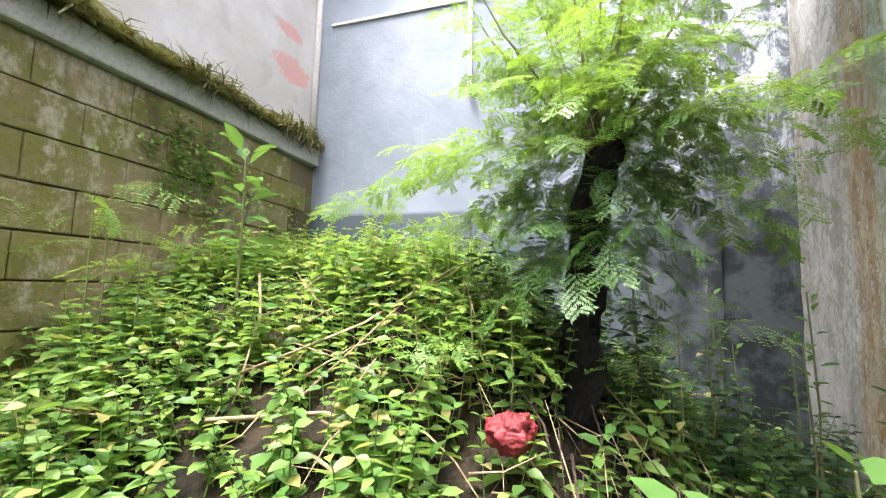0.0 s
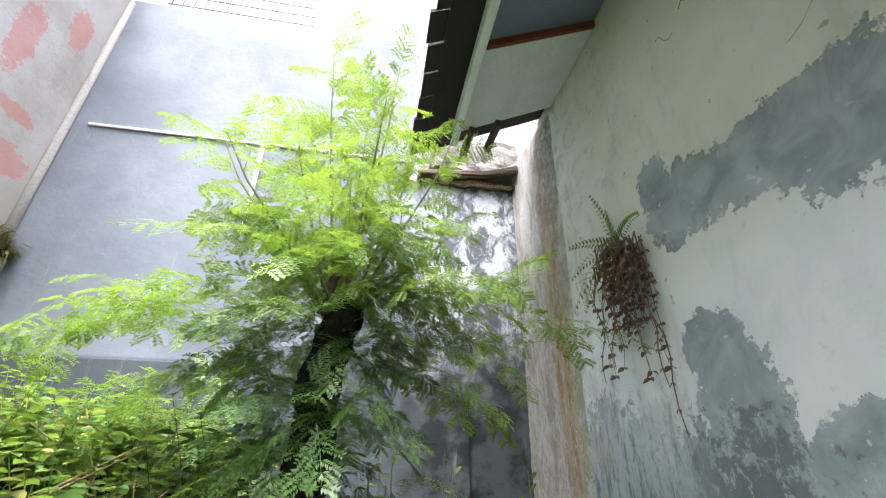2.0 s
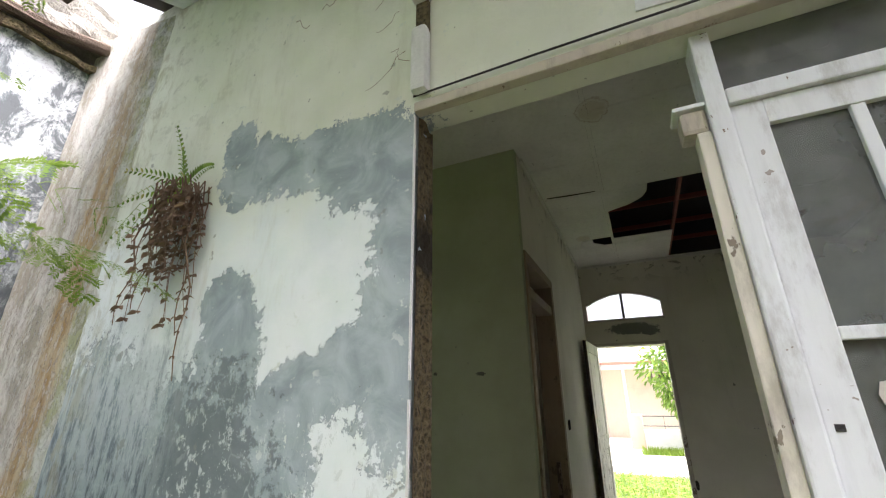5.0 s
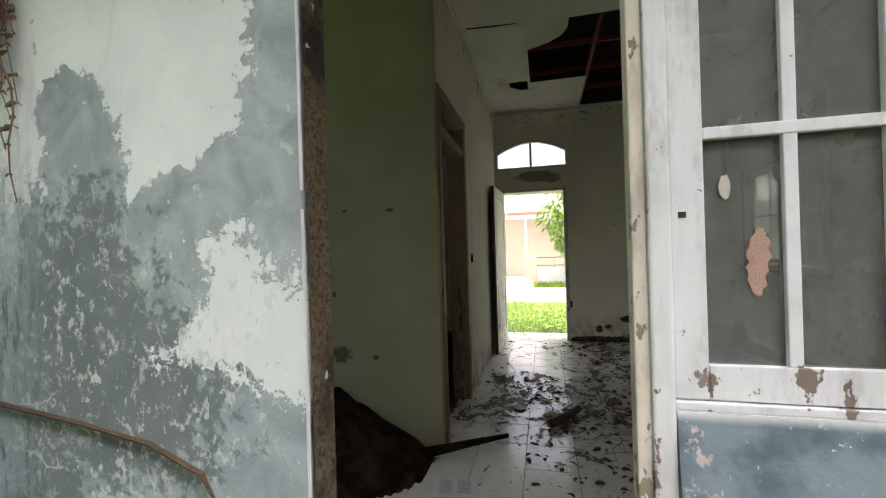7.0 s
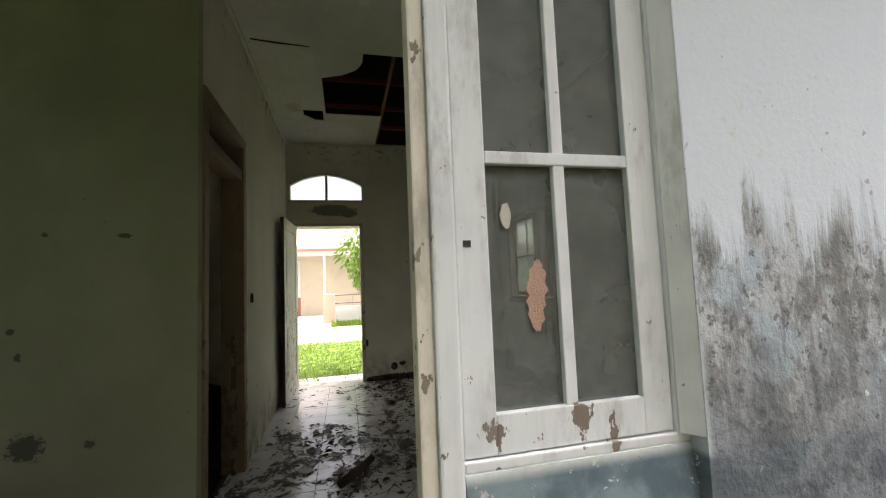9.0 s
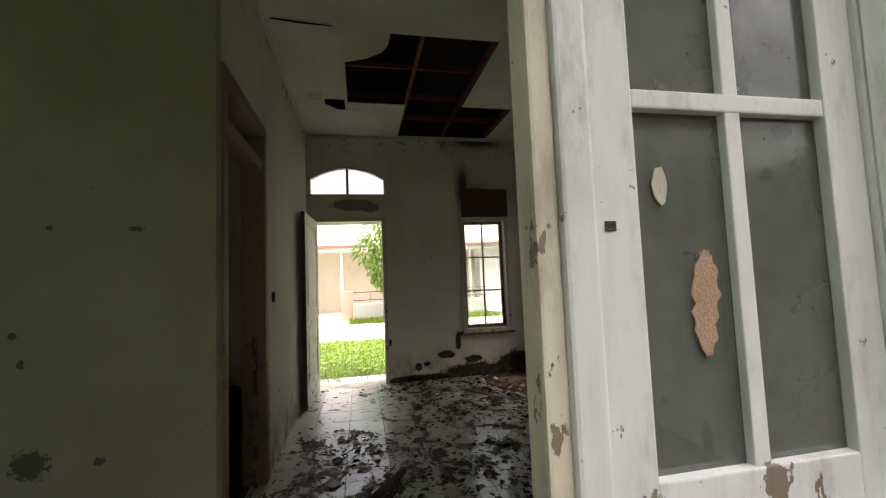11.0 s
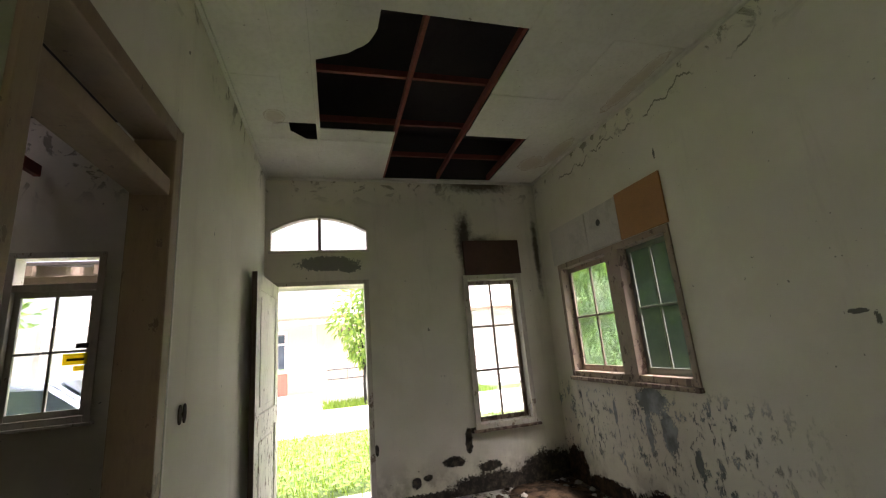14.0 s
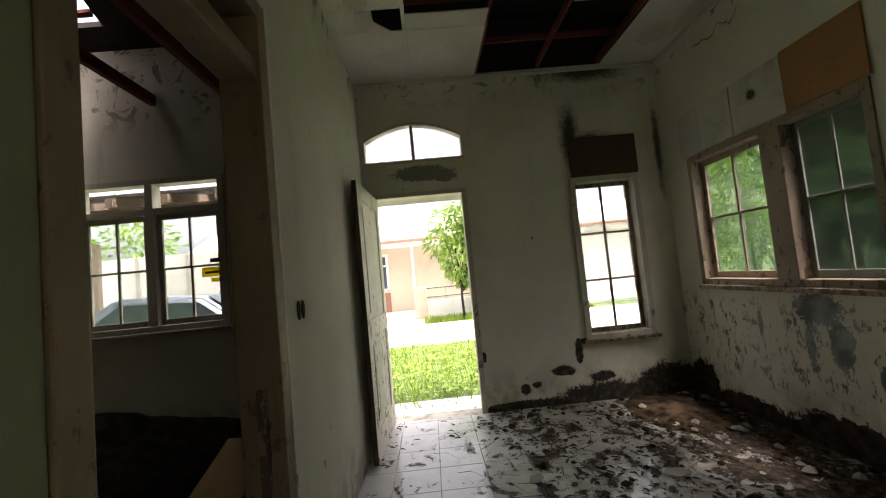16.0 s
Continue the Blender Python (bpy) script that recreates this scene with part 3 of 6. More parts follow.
M_ASH = soil_material("black_charred_debris", (0.008, 0.006, 0.004), (0.035, 0.023, 0.014))
M_LAWN = grass_ground_material()
M_PATH = plain("pale_concrete_paving", (0.62, 0.60, 0.56), 0.85, 0.2, 5)
M_CHIP = plain("fallen_ceiling_scraps", (0.55, 0.51, 0.44), 0.6, 0.3, 20, island=True, spread=0.9, dark=0.25)
M_DEADLEAF = plain("dead_leaf_litter", (0.085, 0.054, 0.032), 0.6, 0.4, 20, island=True, spread=0.9, dark=0.15)
M_PAPER = plain("crumpled_white_paper", (0.72, 0.74, 0.76), 0.8, 0.15)
M_CARD = plain("damp_brown_cardboard", (0.40, 0.28, 0.18), 0.85, 0.3)
M_DARKMETAL = plain("black_painted_metal", (0.02, 0.02, 0.02), 0.5, 0.2)
M_PIPE = plain("white_plastic_pipe", (0.72, 0.73, 0.73), 0.45, 0.2)
M_CREAMWALL = plain("cream_house_wall", (0.44, 0.38, 0.29), 0.85, 0.15, 4)
M_WHITEWALL = plain("white_house_wall", (0.58, 0.57, 0.54), 0.85, 0.12, 4)
M_TERRACOTTA = plain("pale_pink_roof_tile", (0.72, 0.65, 0.59), 0.8, 0.25, 4)
M_BROWNTRIM = plain("red_brown_trim", (0.26, 0.12, 0.08), 0.6, 0.2)
M_STONE = plain("white_stone_cladding", (0.60, 0.60, 0.58), 0.85, 0.3, 8, 0.01, spread=0.5)
M_CAR = plain("silver_blue_car_paint", (0.45, 0.52, 0.60), 0.25, 0.08, 3, 0.0, 0.6)
M_CARGLASS = plain("dark_car_glass", (0.04, 0.06, 0.08), 0.08, 0.05, 2, 0.0)
M_RUBBER = plain("black_rubber", (0.02, 0.02, 0.02), 0.8, 0.2)
M_YELLOW = leaf_material("yellow_sticker", (0.75, 0.62, 0.05), (0.70, 0.56, 0.04), 0.85)
M_HAZEGLASS = glass_material("hazy_green_glass", 0.45, (0.75, 0.88, 0.82), (0.13, 0.19, 0.17))
M_DUSTYBAR = plain("dusty_green_grey_wood", (0.20, 0.22, 0.18), 0.8, 0.4)
M_DIRT = soil_material("black_brown_floor_dirt", (0.016, 0.011, 0.007), (0.115, 0.075, 0.046))


# ---- mesh helpers ----
def link_mesh(name, bm, material, smooth=False):
    me = bpy.data.meshes.new(name)
    bm.normal_update()
    bm.to_mesh(me)
    bm.free()
    me.materials.append(material)
    if smooth:
        me.shade_smooth()
    return new(name, me)


def thing(name, at, label, category, group="", kind=""):
    """An Empty at a thing's base, for its parts."""
    ob = new(name)
    ob.empty_display_size = 0.05
    ob.matrix_basis = Matrix.Translation(at)
    return tagged(ob, label, category, group, kind)


def part(name, bm, material, parent, label="", smooth=False):
    """One mesh, given in world places, under a thing or a part."""
    ob = link_mesh(name, bm, material, smooth)
    ob.parent = parent
    if parent.type == "EMPTY":
        ob.matrix_parent_inverse = parent.matrix_basis.inverted()
    return tagged(ob, label)


def solid(name, bm, material, label, category, kind="", group="", smooth=False):
    return tagged(link_mesh(name, bm, material, smooth), label, category, group, kind)


def box(lo, hi, bm=None, bevel=0.0, turn=None):
    """A box between two corners; turn: a matrix about its middle."""
    bm = bm or bmesh.new()
    lo, hi = Vector(lo), Vector(hi)
    mid, size = (lo + hi) / 2, hi - lo
    m = Matrix.Translation(mid) @ (turn or Matrix()) @ Matrix.Diagonal((*size, 1))
    made = bmesh.ops.create_cube(bm, size=1.0, matrix=m)["verts"]
    if bevel:
        edges = list({e for v in made for e in v.link_edges})
        bmesh.ops.bevel(bm, geom=edges, offset=bevel, segments=2, profile=0.6, affect="EDGES")
    return bm


def prism(points, depth, place, bm=None):
    """A flat outline (u, v) given depth along w; place turns (u, v, w) into the world."""
    bm = bm or bmesh.new()
    front = [bm.verts.new(place(u, v, 0.0)) for u, v in points]
    back = [bm.verts.new(place(u, v, depth)) for u, v in points]
    bm.faces.new(front)
    bm.faces.new(back[::-1])
    k = len(points)
    for i in range(k):
        bm.faces.new((front[i], back[i], back[(i + 1) % k], front[(i + 1) % k]))
    bmesh.ops.recalc_face_normals(bm, faces=bm.faces)
    return bm


def tube(points, r0, r1=None, sides=6, bm=None, rough=0.0):
    """A tapered round run through points."""
    bm = bm or bmesh.new()
    r1 = r0 if r1 is None else r1
    pts = [Vector(p) for p in points]
    rings = []
    for i, p in enumerate(pts):
        d = (pts[min(i + 1, len(pts) - 1)] - pts[max(i - 1, 0)]).normalized()
        a = d.orthogonal().normalized()
        b = d.cross(a)
        r = r0 + (r1 - r0) * i / (len(pts) - 1)
        ring = []
        for k in range(sides):
            w = 2 * math.pi * k / sides
            rr = r * (1 + rough * noise.noise(p * 9 + Vector((k * 1.7, 0, 0))))
            ring.append(bm.verts.new(p + (a * math.cos(w) + b * math.sin(w)) * rr))
        rings.append(ring)
    for s, t in zip(rings, rings[1:]):
        for k in range(sides):
            bm.faces.new((s[k], s[(k + 1) % sides], t[(k + 1) % sides], t[k]))
    bm.faces.new(rings[0][::-1])
    bm.faces.new(rings[-1])
    return bm


def wall_cells(lo, hi, holes, along):
    """A wall box with rectangular openings (u0, z0, u1, z1); along: the axis of u."""
    bm = bmesh.new()
    other = 1 - along
    us = sorted({lo[along], hi[along], *[h[0] for h in holes], *[h[2] for h in holes]})
    zs = sorted({lo[2], hi[2], *[h[1] for h in holes], *[h[3] for h in holes]})
    us = [u for u in us if lo[along] <= u <= hi[along]]
    zs = [z for z in zs if lo[2] <= z <= hi[2]]
    full = lambda u, z: not any(h[0] < u < h[2] and h[1] < z < h[3] for h in holes)
    grid = {}

    def vert(u, w, z):
        key = (round(u, 4), round(w, 4), round(z, 4))
        if key not in grid:
            p = [0, 0, z]
            p[along], p[other] = u, w
            grid[key] = bm.verts.new(p)
        return grid[key]

    n, m = len(us) - 1, len(zs) - 1
    ok = lambda i, j: 0 <= i < n and 0 <= j < m and full((us[i] + us[i + 1]) / 2, (zs[j] + zs[j + 1]) / 2)
    w0, w1 = lo[other], hi[other]
    for i in range(n):
        for j in range(m):
            if not ok(i, j):
                continue
            a, b, c, d = us[i], us[i + 1], zs[j], zs[j + 1]
            for w in (w0, w1):
                bm.faces.new((vert(a, w, c), vert(b, w, c), vert(b, w, d), vert(a, w, d)))
            for di, dj, e in ((-1, 0, ((a, c), (a, d))), (1, 0, ((b, c), (b, d))), (0, -1, ((a, c), (b, c))), (0, 1, ((a, d), (b, d)))):
                if not ok(i + di, j + dj):
                    (p, q), (r, s) = e
                    bm.faces.new((vert(p, w0, q), vert(r, w0, s), vert(r, w1, s), vert(p, w1, q)))
    bmesh.ops.recalc_face_normals(bm, faces=bm.faces)
    return bm


def from_arrays(name, verts, faces, material, smooth=False):
    me = bpy.data.meshes.new(name)
    me.from_pydata([tuple(v) for v in verts], [], faces)
    me.materials.append(material)
    if smooth:
        me.shade_smooth()
    return new(name, me)


LEAF = np.array([(0, 0, 0), (-0.5, 0.35, 0.08), (0, 0.35, -0.04), (0.5, 0.35, 0.08), (-0.36, 0.7, 0.04), (0, 0.7, -0.06), (0.36, 0.7, 0.04), (0, 1.0, -0.12)])
LEAF_FACES = [(0, 2, 1), (0, 3, 2), (1, 2, 5, 4), (2, 3, 6, 5), (4, 5, 7), (5, 6, 7)]


class Leaves:
    """Collects many leaves and thin stems into one mesh."""

    def __init__(self):
        self.verts, self.faces = [], []

    def add(self, at, way, length, width, roll=0.0):
        way = Vector(way).normalized()
        side = way.cross(Vector((0, 0, 1)))
        side = side.normalized() if side.length > 0.05 else Vector((1, 0, 0))
        up = side.cross(way)
        c, s = math.cos(roll), math.sin(roll)
        side, up = side * c + up * s, up * c - side * s
        base = len(self.verts)
        for x, y, z in LEAF:
            self.verts.append(Vector(at) + side * (x * width) + way * (y * length) + up * (z * length))
        self.faces += [tuple(base + i for i in f) for f in LEAF_FACES]

    def blade(self, a, b, width, lift=(0, 0, 0)):
        """A pointed strip from a to b."""
        a, b = Vector(a), Vector(b)
        d = (b - a).normalized()
        side = d.cross(Vector((0.2, 0.1, 1))).normalized() * width / 2
        base = len(self.verts)
        mid = (a + b) / 2 + Vector(lift)
        self.verts += [a - side * 0.5, a + side * 0.5, mid - side, mid + side, b]
        self.faces += [(base, base + 1, base + 3, base + 2), (base + 2, base + 3, base + 4)]

    def diamond(self, at, way, side, length, width):
        base = len(self.verts)
        self.verts += [at, at + way * (length * 0.5) - side * width, at + way * length, at + way * (length * 0.5) + side * width]
        self.faces.append((base, base + 1, base + 2, base + 3))

    def stem(self, points, r):
        pts = [Vector(p) for p in points]
        base = len(self.verts)
        for i, p in enumerate(pts):
            rr = r * (1 - 0.6 * i / max(1, len(pts) - 1))
            for k in range(3):
                w = 2.094 * k
                self.verts.append(p + Vector((math.cos(w), math.sin(w), 0.3 * math.sin(w))) * rr)
        for i in range(len(pts) - 1):
            for k in range(3):
                a, b = base + 3 * i + k, base + 3 * i + (k + 1) % 3
                self.faces.append((a, b, b + 3, a + 3))

    def frond(self, at, way, length, droop=0.4, pairs=7, leaflets=12, leaf=0.014):
        """A twice-divided feathery leaf, tilted about its own stalk."""
        way = Vector(way).normalized()
        pts, p, d = [], Vector(at), way.copy()
        steps = 8
        for i in range(steps + 1):
            pts.append(p.copy())
            p = p + d * (length / steps)
            d = (d + Vector((0, 0, -droop / steps))).normalized()
        self.stem(pts, 0.0016)
        tilt = random.gauss(0, 0.5)
        for i in range(pairs):
            f = 0.2 + 0.8 * (i + random.uniform(-0.2, 0.2)) / (pairs - 1)
            f = min(0.999, f)
            k = min(steps - 1, int(f * steps))
            o = pts[k] + (pts[k + 1] - pts[k]) * (f * steps - k)
            d = (pts[k + 1] - pts[k]).normalized()
            side = d.cross(Vector((0, 0, 1)))
            side = side.normalized() if side.length > 0.05 else Vector((1, 0, 0))
            up = side.cross(d)
            side = side * math.cos(tilt) + up * math.sin(tilt)
            for sgn in (-1, 1):
                if random.random() < 0.08:
                    continue
                pw = (side * sgn + d * random.uniform(0.4, 1.0) + up * random.uniform(-0.35, 0.15)).normalized()
                pl = length * 0.36 * (1 - 0.4 * abs(f - 0.5) * 2) * random.uniform(0.75, 1.2)
                ps = pw.cross(up + pw * 0.1).normalized()
                sag = random.uniform(0.05, 0.35)
                self.stem([o, o + pw * pl * 0.5, o + pw * pl + Vector((0, 0, -sag * pl))], 0.0007)
                for j in range(leaflets):
                    g = (j + 0.7) / leaflets
                    q = o + pw * (pl * g) + Vector((0, 0, -sag * pl * g * g))
                    for s2 in (-1, 1):
                        lw = (ps * s2 + pw * random.uniform(0.3, 0.7) + up * random.uniform(-0.3, 0.2)).normalized()
                        self.diamond(q, lw, pw, leaf * random.uniform(0.75, 1.15), leaf * 0.17)

    def spray(self, at, way, length, count, size, droop=0.25, leaf=0.017):
        """A thin side branch that carries fronds to both sides and at its end."""
        way = Vector(way).normalized()
        pts, p, d = [], Vector(at), way.copy()
        for i in range(7):
            pts.append(p.copy())
            p = p + d * (length / 6)
            d = (d + Vector((random.uniform(-0.06, 0.06), random.uniform(-0.06, 0.06), -droop / 6))).normalized()
        self.stem(pts, 0.0035)
        for k in range(count):
            f = 0.15 + 0.85 * k / max(1, count - 1)
            i = min(5, int(f * 6))
            o = pts[i].lerp(pts[i + 1], f * 6 - i)
            d = (pts[i + 1] - pts[i]).normalized()
            side = d.cross(Vector((0, 0, 1)))
            side = side.normalized() if side.length > 0.05 else Vector((1, 0, 0))
            sgn = (-1) ** k * (1 - 0.8 * (k == count - 1))
            self.frond(o, side * sgn * random.uniform(0.5, 1.1) + d * 0.8 + Vector((0, 0, random.uniform(-0.25, 0.4))), size * random.uniform(0.75, 1.2), random.uniform(0.3, 1.0), 6, 10, leaf)

    def object(self, name, material, smooth=False):
        return from_arrays(name, self.verts, self.faces, material, smooth)


R = random.Random(7)

# ---- plan, in metres ----
X1, T = 2.02, 0.15          # rear facade and its thickness
XG = 3.61                   # green cross wall
YN, YS = 1.18, -1.72        # long walls of the front room
XF = 6.88                   # front wall
CEIL = 3.14
YB = 3.45                   # yard's back wall
EAVE = 3.62


def frame_along(name, u0, u1, z0, z1, w0, w1, along, bar, material, parent, sill=True):
    """Four bars of a frame, each a part."""
    def bx(a, c, b, d):
        lo, hi = [0, 0, c], [0, 0, d]
        lo[along], hi[along] = a, b
        lo[1 - along], hi[1 - along] = w0, w1
        return box(lo, hi, None, 0.004)
    part(name, bx(u0, z0, u0 + bar, z1), material, parent)
    part(name, bx(u1 - bar, z0, u1, z1), material, parent)
    part(name, bx(u0 + bar, z1 - bar, u1 - bar, z1), material, parent)
    if sill:
        part(name, bx(u0 + bar, z0, u1 - bar, z0 + bar), material, parent)


def span(a, b, c, d, w0, w1, along):
    """Corners of a box from u, z and depth."""
    lo, hi = [0, 0, c], [0, 0, d]
    lo[along], hi[along] = a, b
    lo[1 - along], hi[1 - along] = w0, w1
    return lo, hi


def sash(parent, u0, u1, z0, z1, w, along, cols, rows, wood, glass, stile=0.045, bar=0.022, deep=0.03, bottom=0.06):
    """A glazed leaf: stiles, rails, glazing bars and panes."""
    leaf = part("sash_frame", box(*span(u0, u0 + stile, z0, z1, w, w + deep, along), None, 0.003), wood, parent)
    part("sash_frame", box(*span(u1 - stile, u1, z0, z1, w, w + deep, along), None, 0.003), wood, parent)
    part("sash_rail", box(*span(u0 + stile, u1 - stile, z1 - stile, z1, w, w + deep, along), None, 0.003), wood, parent)
    part("sash_rail", box(*span(u0 + stile, u1 - stile, z0, z0 + bottom, w, w + deep, along), None, 0.003), wood, parent)
    a, b, c, d = u0 + stile, u1 - stile, z0 + bottom, z1 - stile
    pw, ph = (b - a) / cols, (d - c) / rows
    for i in range(1, cols):
        part("glazing_bar", box(*span(a + i * pw - bar / 2, a + i * pw + bar / 2, c, d, w + 0.003, w + deep - 0.003, along), None, 0.003), wood, parent)
    for j in range(1, rows):
        part("glazing_bar", box(*span(a, b, c + j * ph - bar / 2, c + j * ph + bar / 2, w + 0.001, w + deep - 0.001, along), None, 0.003), wood, parent)
    for i in range(cols):
        for j in range(rows):
            p0, p1 = a + i * pw + (bar / 2 if i else 0), a + (i + 1) * pw - (bar / 2 if i < cols - 1 else 0)
            q0, q1 = c + j * ph + (bar / 2 if j else 0), c + (j + 1) * ph - (bar / 2 if j < rows - 1 else 0)
            p = part("pane", box(*span(p0, p1, q0, q1, w + deep / 2 - 0.002, w + deep / 2 + 0.002, along)), glass, parent)
            p.visible_shadow = False
    return leaf


# ---- walls ----
solid("wall_west", wall_cells((X1, -1.87, -0.4), (X1 + 0.12, YB, 3.70), [(0.30, 0.0, 1.122, 2.31), (-0.22, 0.0, 0.30, 2.31)], 1), M_FACADE,
      "pale green rear wall with large peeled grey patches and mould", "wall", "structure")
fw = wall_cells((XF, -1.87, -0.2), (XF + T, 4.6, 3.66), [(0.235, 0.0, 1.10, 2.05), (0.22, 2.375, 1.13, 2.74), (-1.40, 0.57, -0.78, 2.06), (2.46, 1.03, 3.78, 2.40)], 1)
solid("wall_east", fw, M_ROOM, "dirty white front wall with soot and damp stains", "wall", "structure")
# the arch over the fanlight: the two corners above the curve
arch = []
for k in range(9):
    a = k / 8
    arch.append((1.13 - 0.91 * a, 2.60 + 0.14 * math.sin(math.pi * a) ** 0.9))
for half, name in ((arch[:5], "arch_infill"), (arch[4:], "arch_infill")):
    corner = (1.13, 2.742) if half[0][0] > 1.1 else (0.22, 2.742)
    pts = half + [corner] if corner[0] < 1 else [corner] + half
    solid(name, prism(pts, T - 0.006, lambda u, v, w: (XF + 0.003 + w, u, v)), M_ROOM, "white plastered corner of the arched fanlight", "wall", "structure")
solid("wall_south", wall_cells((X1 + T, YS - T, -0.2), (XF, YS, 3.68), [(5.06, 1.0, 6.55, 2.08)], 0), M_ROOM, "stained white side wall with flaked paint and a rotten base", "wall", "structure")
solid("wall_north", wall_cells((3.682, YN, -0.2), (XF, YN + 0.13, 3.6), [(3.6, -0.2, 4.62, 2.37)], 0), M_ROOM, "grimy white partition wall with light switch holes", "wall", "structure")
solid("wall_cross", box((XG, YN, -0.2), (3.68, 4.6, 3.6)), M_GREEN, "dull pale green cross wall with dark spots", "wall", "structure")
solid("wall_bedroom_end", box((X1 + T, 4.6, -0.2), (XF + T, 4.75, 3.66)), M_ROOM, "plain dirty white end wall", "wall", "structure")
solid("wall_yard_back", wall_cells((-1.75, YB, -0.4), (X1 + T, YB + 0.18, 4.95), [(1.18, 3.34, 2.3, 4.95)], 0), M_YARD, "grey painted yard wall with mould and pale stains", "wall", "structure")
solid("wall_yard_outer", wall_cells((-1.6, -4.0, 2.44), (-1.45, YB, 5.6), [(1.85, 3.75, 2.25, 4.4)], 1), M_GRAFFITI, "weathered white outer wall with faded red paint marks", "wall", "structure")
solid("wall_yard_south", box((-1.75, -4.15, -0.4), (3.0, -4.0, 2.4)), M_CONCRETE, "plain grey yard wall behind the house", "wall", "structure")
# pale ledge; its white also paints in the highlight line along it
solid("wall_ledge", box((-1.3, YB - 0.016, 3.525), (1.1, YB + 0.0, 3.55), None, 0.006), M_PANELWHITE, "pale plaster ledge along the grey yard wall, highlight put into its white", "trim", "structure")
solid("wall_base_step", box((-1.4, YB - 0.03, -0.2), (1.55, YB, 1.86), None, 0.008), M_YARD, "darker grey stepped base of the yard wall with painted-in shade", "trim", "structure")
# thick flaking render that swells towards the yard corner
solid("corner_render_core", prism([(X1 + 0.001, 2.80), (X1 + 0.001, YB - 0.003), (X1 - 0.06, YB - 0.003)], 3.88, lambda u, v, w: (u, v, -0.29 + w)), M_PILASTER, "thick old render in the yard corner", "render coat", "structure")
bm = bmesh.new()
bmesh.ops.create_grid(bm, x_segments=40, y_segments=220, size=0.5)
for v in bm.verts:
    u, z = v.co.x + 0.5, -0.29 + 3.89 * (v.co.y + 0.5)
    y = 2.74 + (YB - 0.004 - 2.74) * u
    p = Vector((y * 7, z * 4, 1.3))
    crust = 0.008 * max(0.0, noise.noise(p)) + 0.005 * abs(noise.noise(p * 3.1)) + 0.002 * noise.noise(p * 8)
    v.co = Vector((X1 + 0.004 - 0.078 * max(0.0, u - 0.05) - crust * min(1, u * 4), y, z))
solid("corner_render", bm, M_PILASTER, "flaking ochre and white render with rust and algae runs", "render coat", "structure", smooth=True)

# raw broken reveal of the back doorway
bm = bmesh.new()
bmesh.ops.create_grid(bm, x_segments=6, y_segments=90, size=0.5)
for v in bm.verts:
    u, w = v.co.x + 0.5, v.co.y + 0.5
    z = 2.29 * w
    dent = 0.018 * noise.noise(Vector((u * 2, z * 14, 3))) + 0.012 * noise.noise(Vector((u * 5, z * 40, 8))) if 0 < u < 1 else 0
    v.co = Vector((X1 + 0.008 + 0.107 * u + dent * 0.3, 1.113 + dent - 0.002, z))
solid("doorway_reveal", bm, M_RAW, "raw broken plaster reveal of the missing door frame", "wall", "structure", smooth=True)

# thin white corner bead along the doorway
bm = bmesh.new()
for k in range(46):
    z0, z1 = 2.29 * k / 46, 2.29 * (k + 1) / 46
    w = 0.005 + 0.004 * noise.noise(Vector((0, 0, z0 * 6)))
    if noise.noise(Vector((3, 1, z0 * 9))) > -0.42:
        box((X1 - 0.003, 1.1175, z0), (X1 + 0.004, 1.1205 + 0.6 * w, z1 + 0.002), bm)
solid("corner_bead", bm, M_PIPE, "thin broken white plaster bead along the doorway edge", "trim", "structure")

# ---- floor ----
solid("floor", box((X1, -1.8, -0.2), (XF + T, 4.6, -0.012)), M_GROUT, "dirty grouted floor bed under the tiles", "floor", "structure")
solid("bedroom_floor", box((XG + 0.14, YN + 0.13, -0.012), (XF, 4.6, -0.002)), M_SOIL, "dark soiled bedroom floor", "floor", "structure")


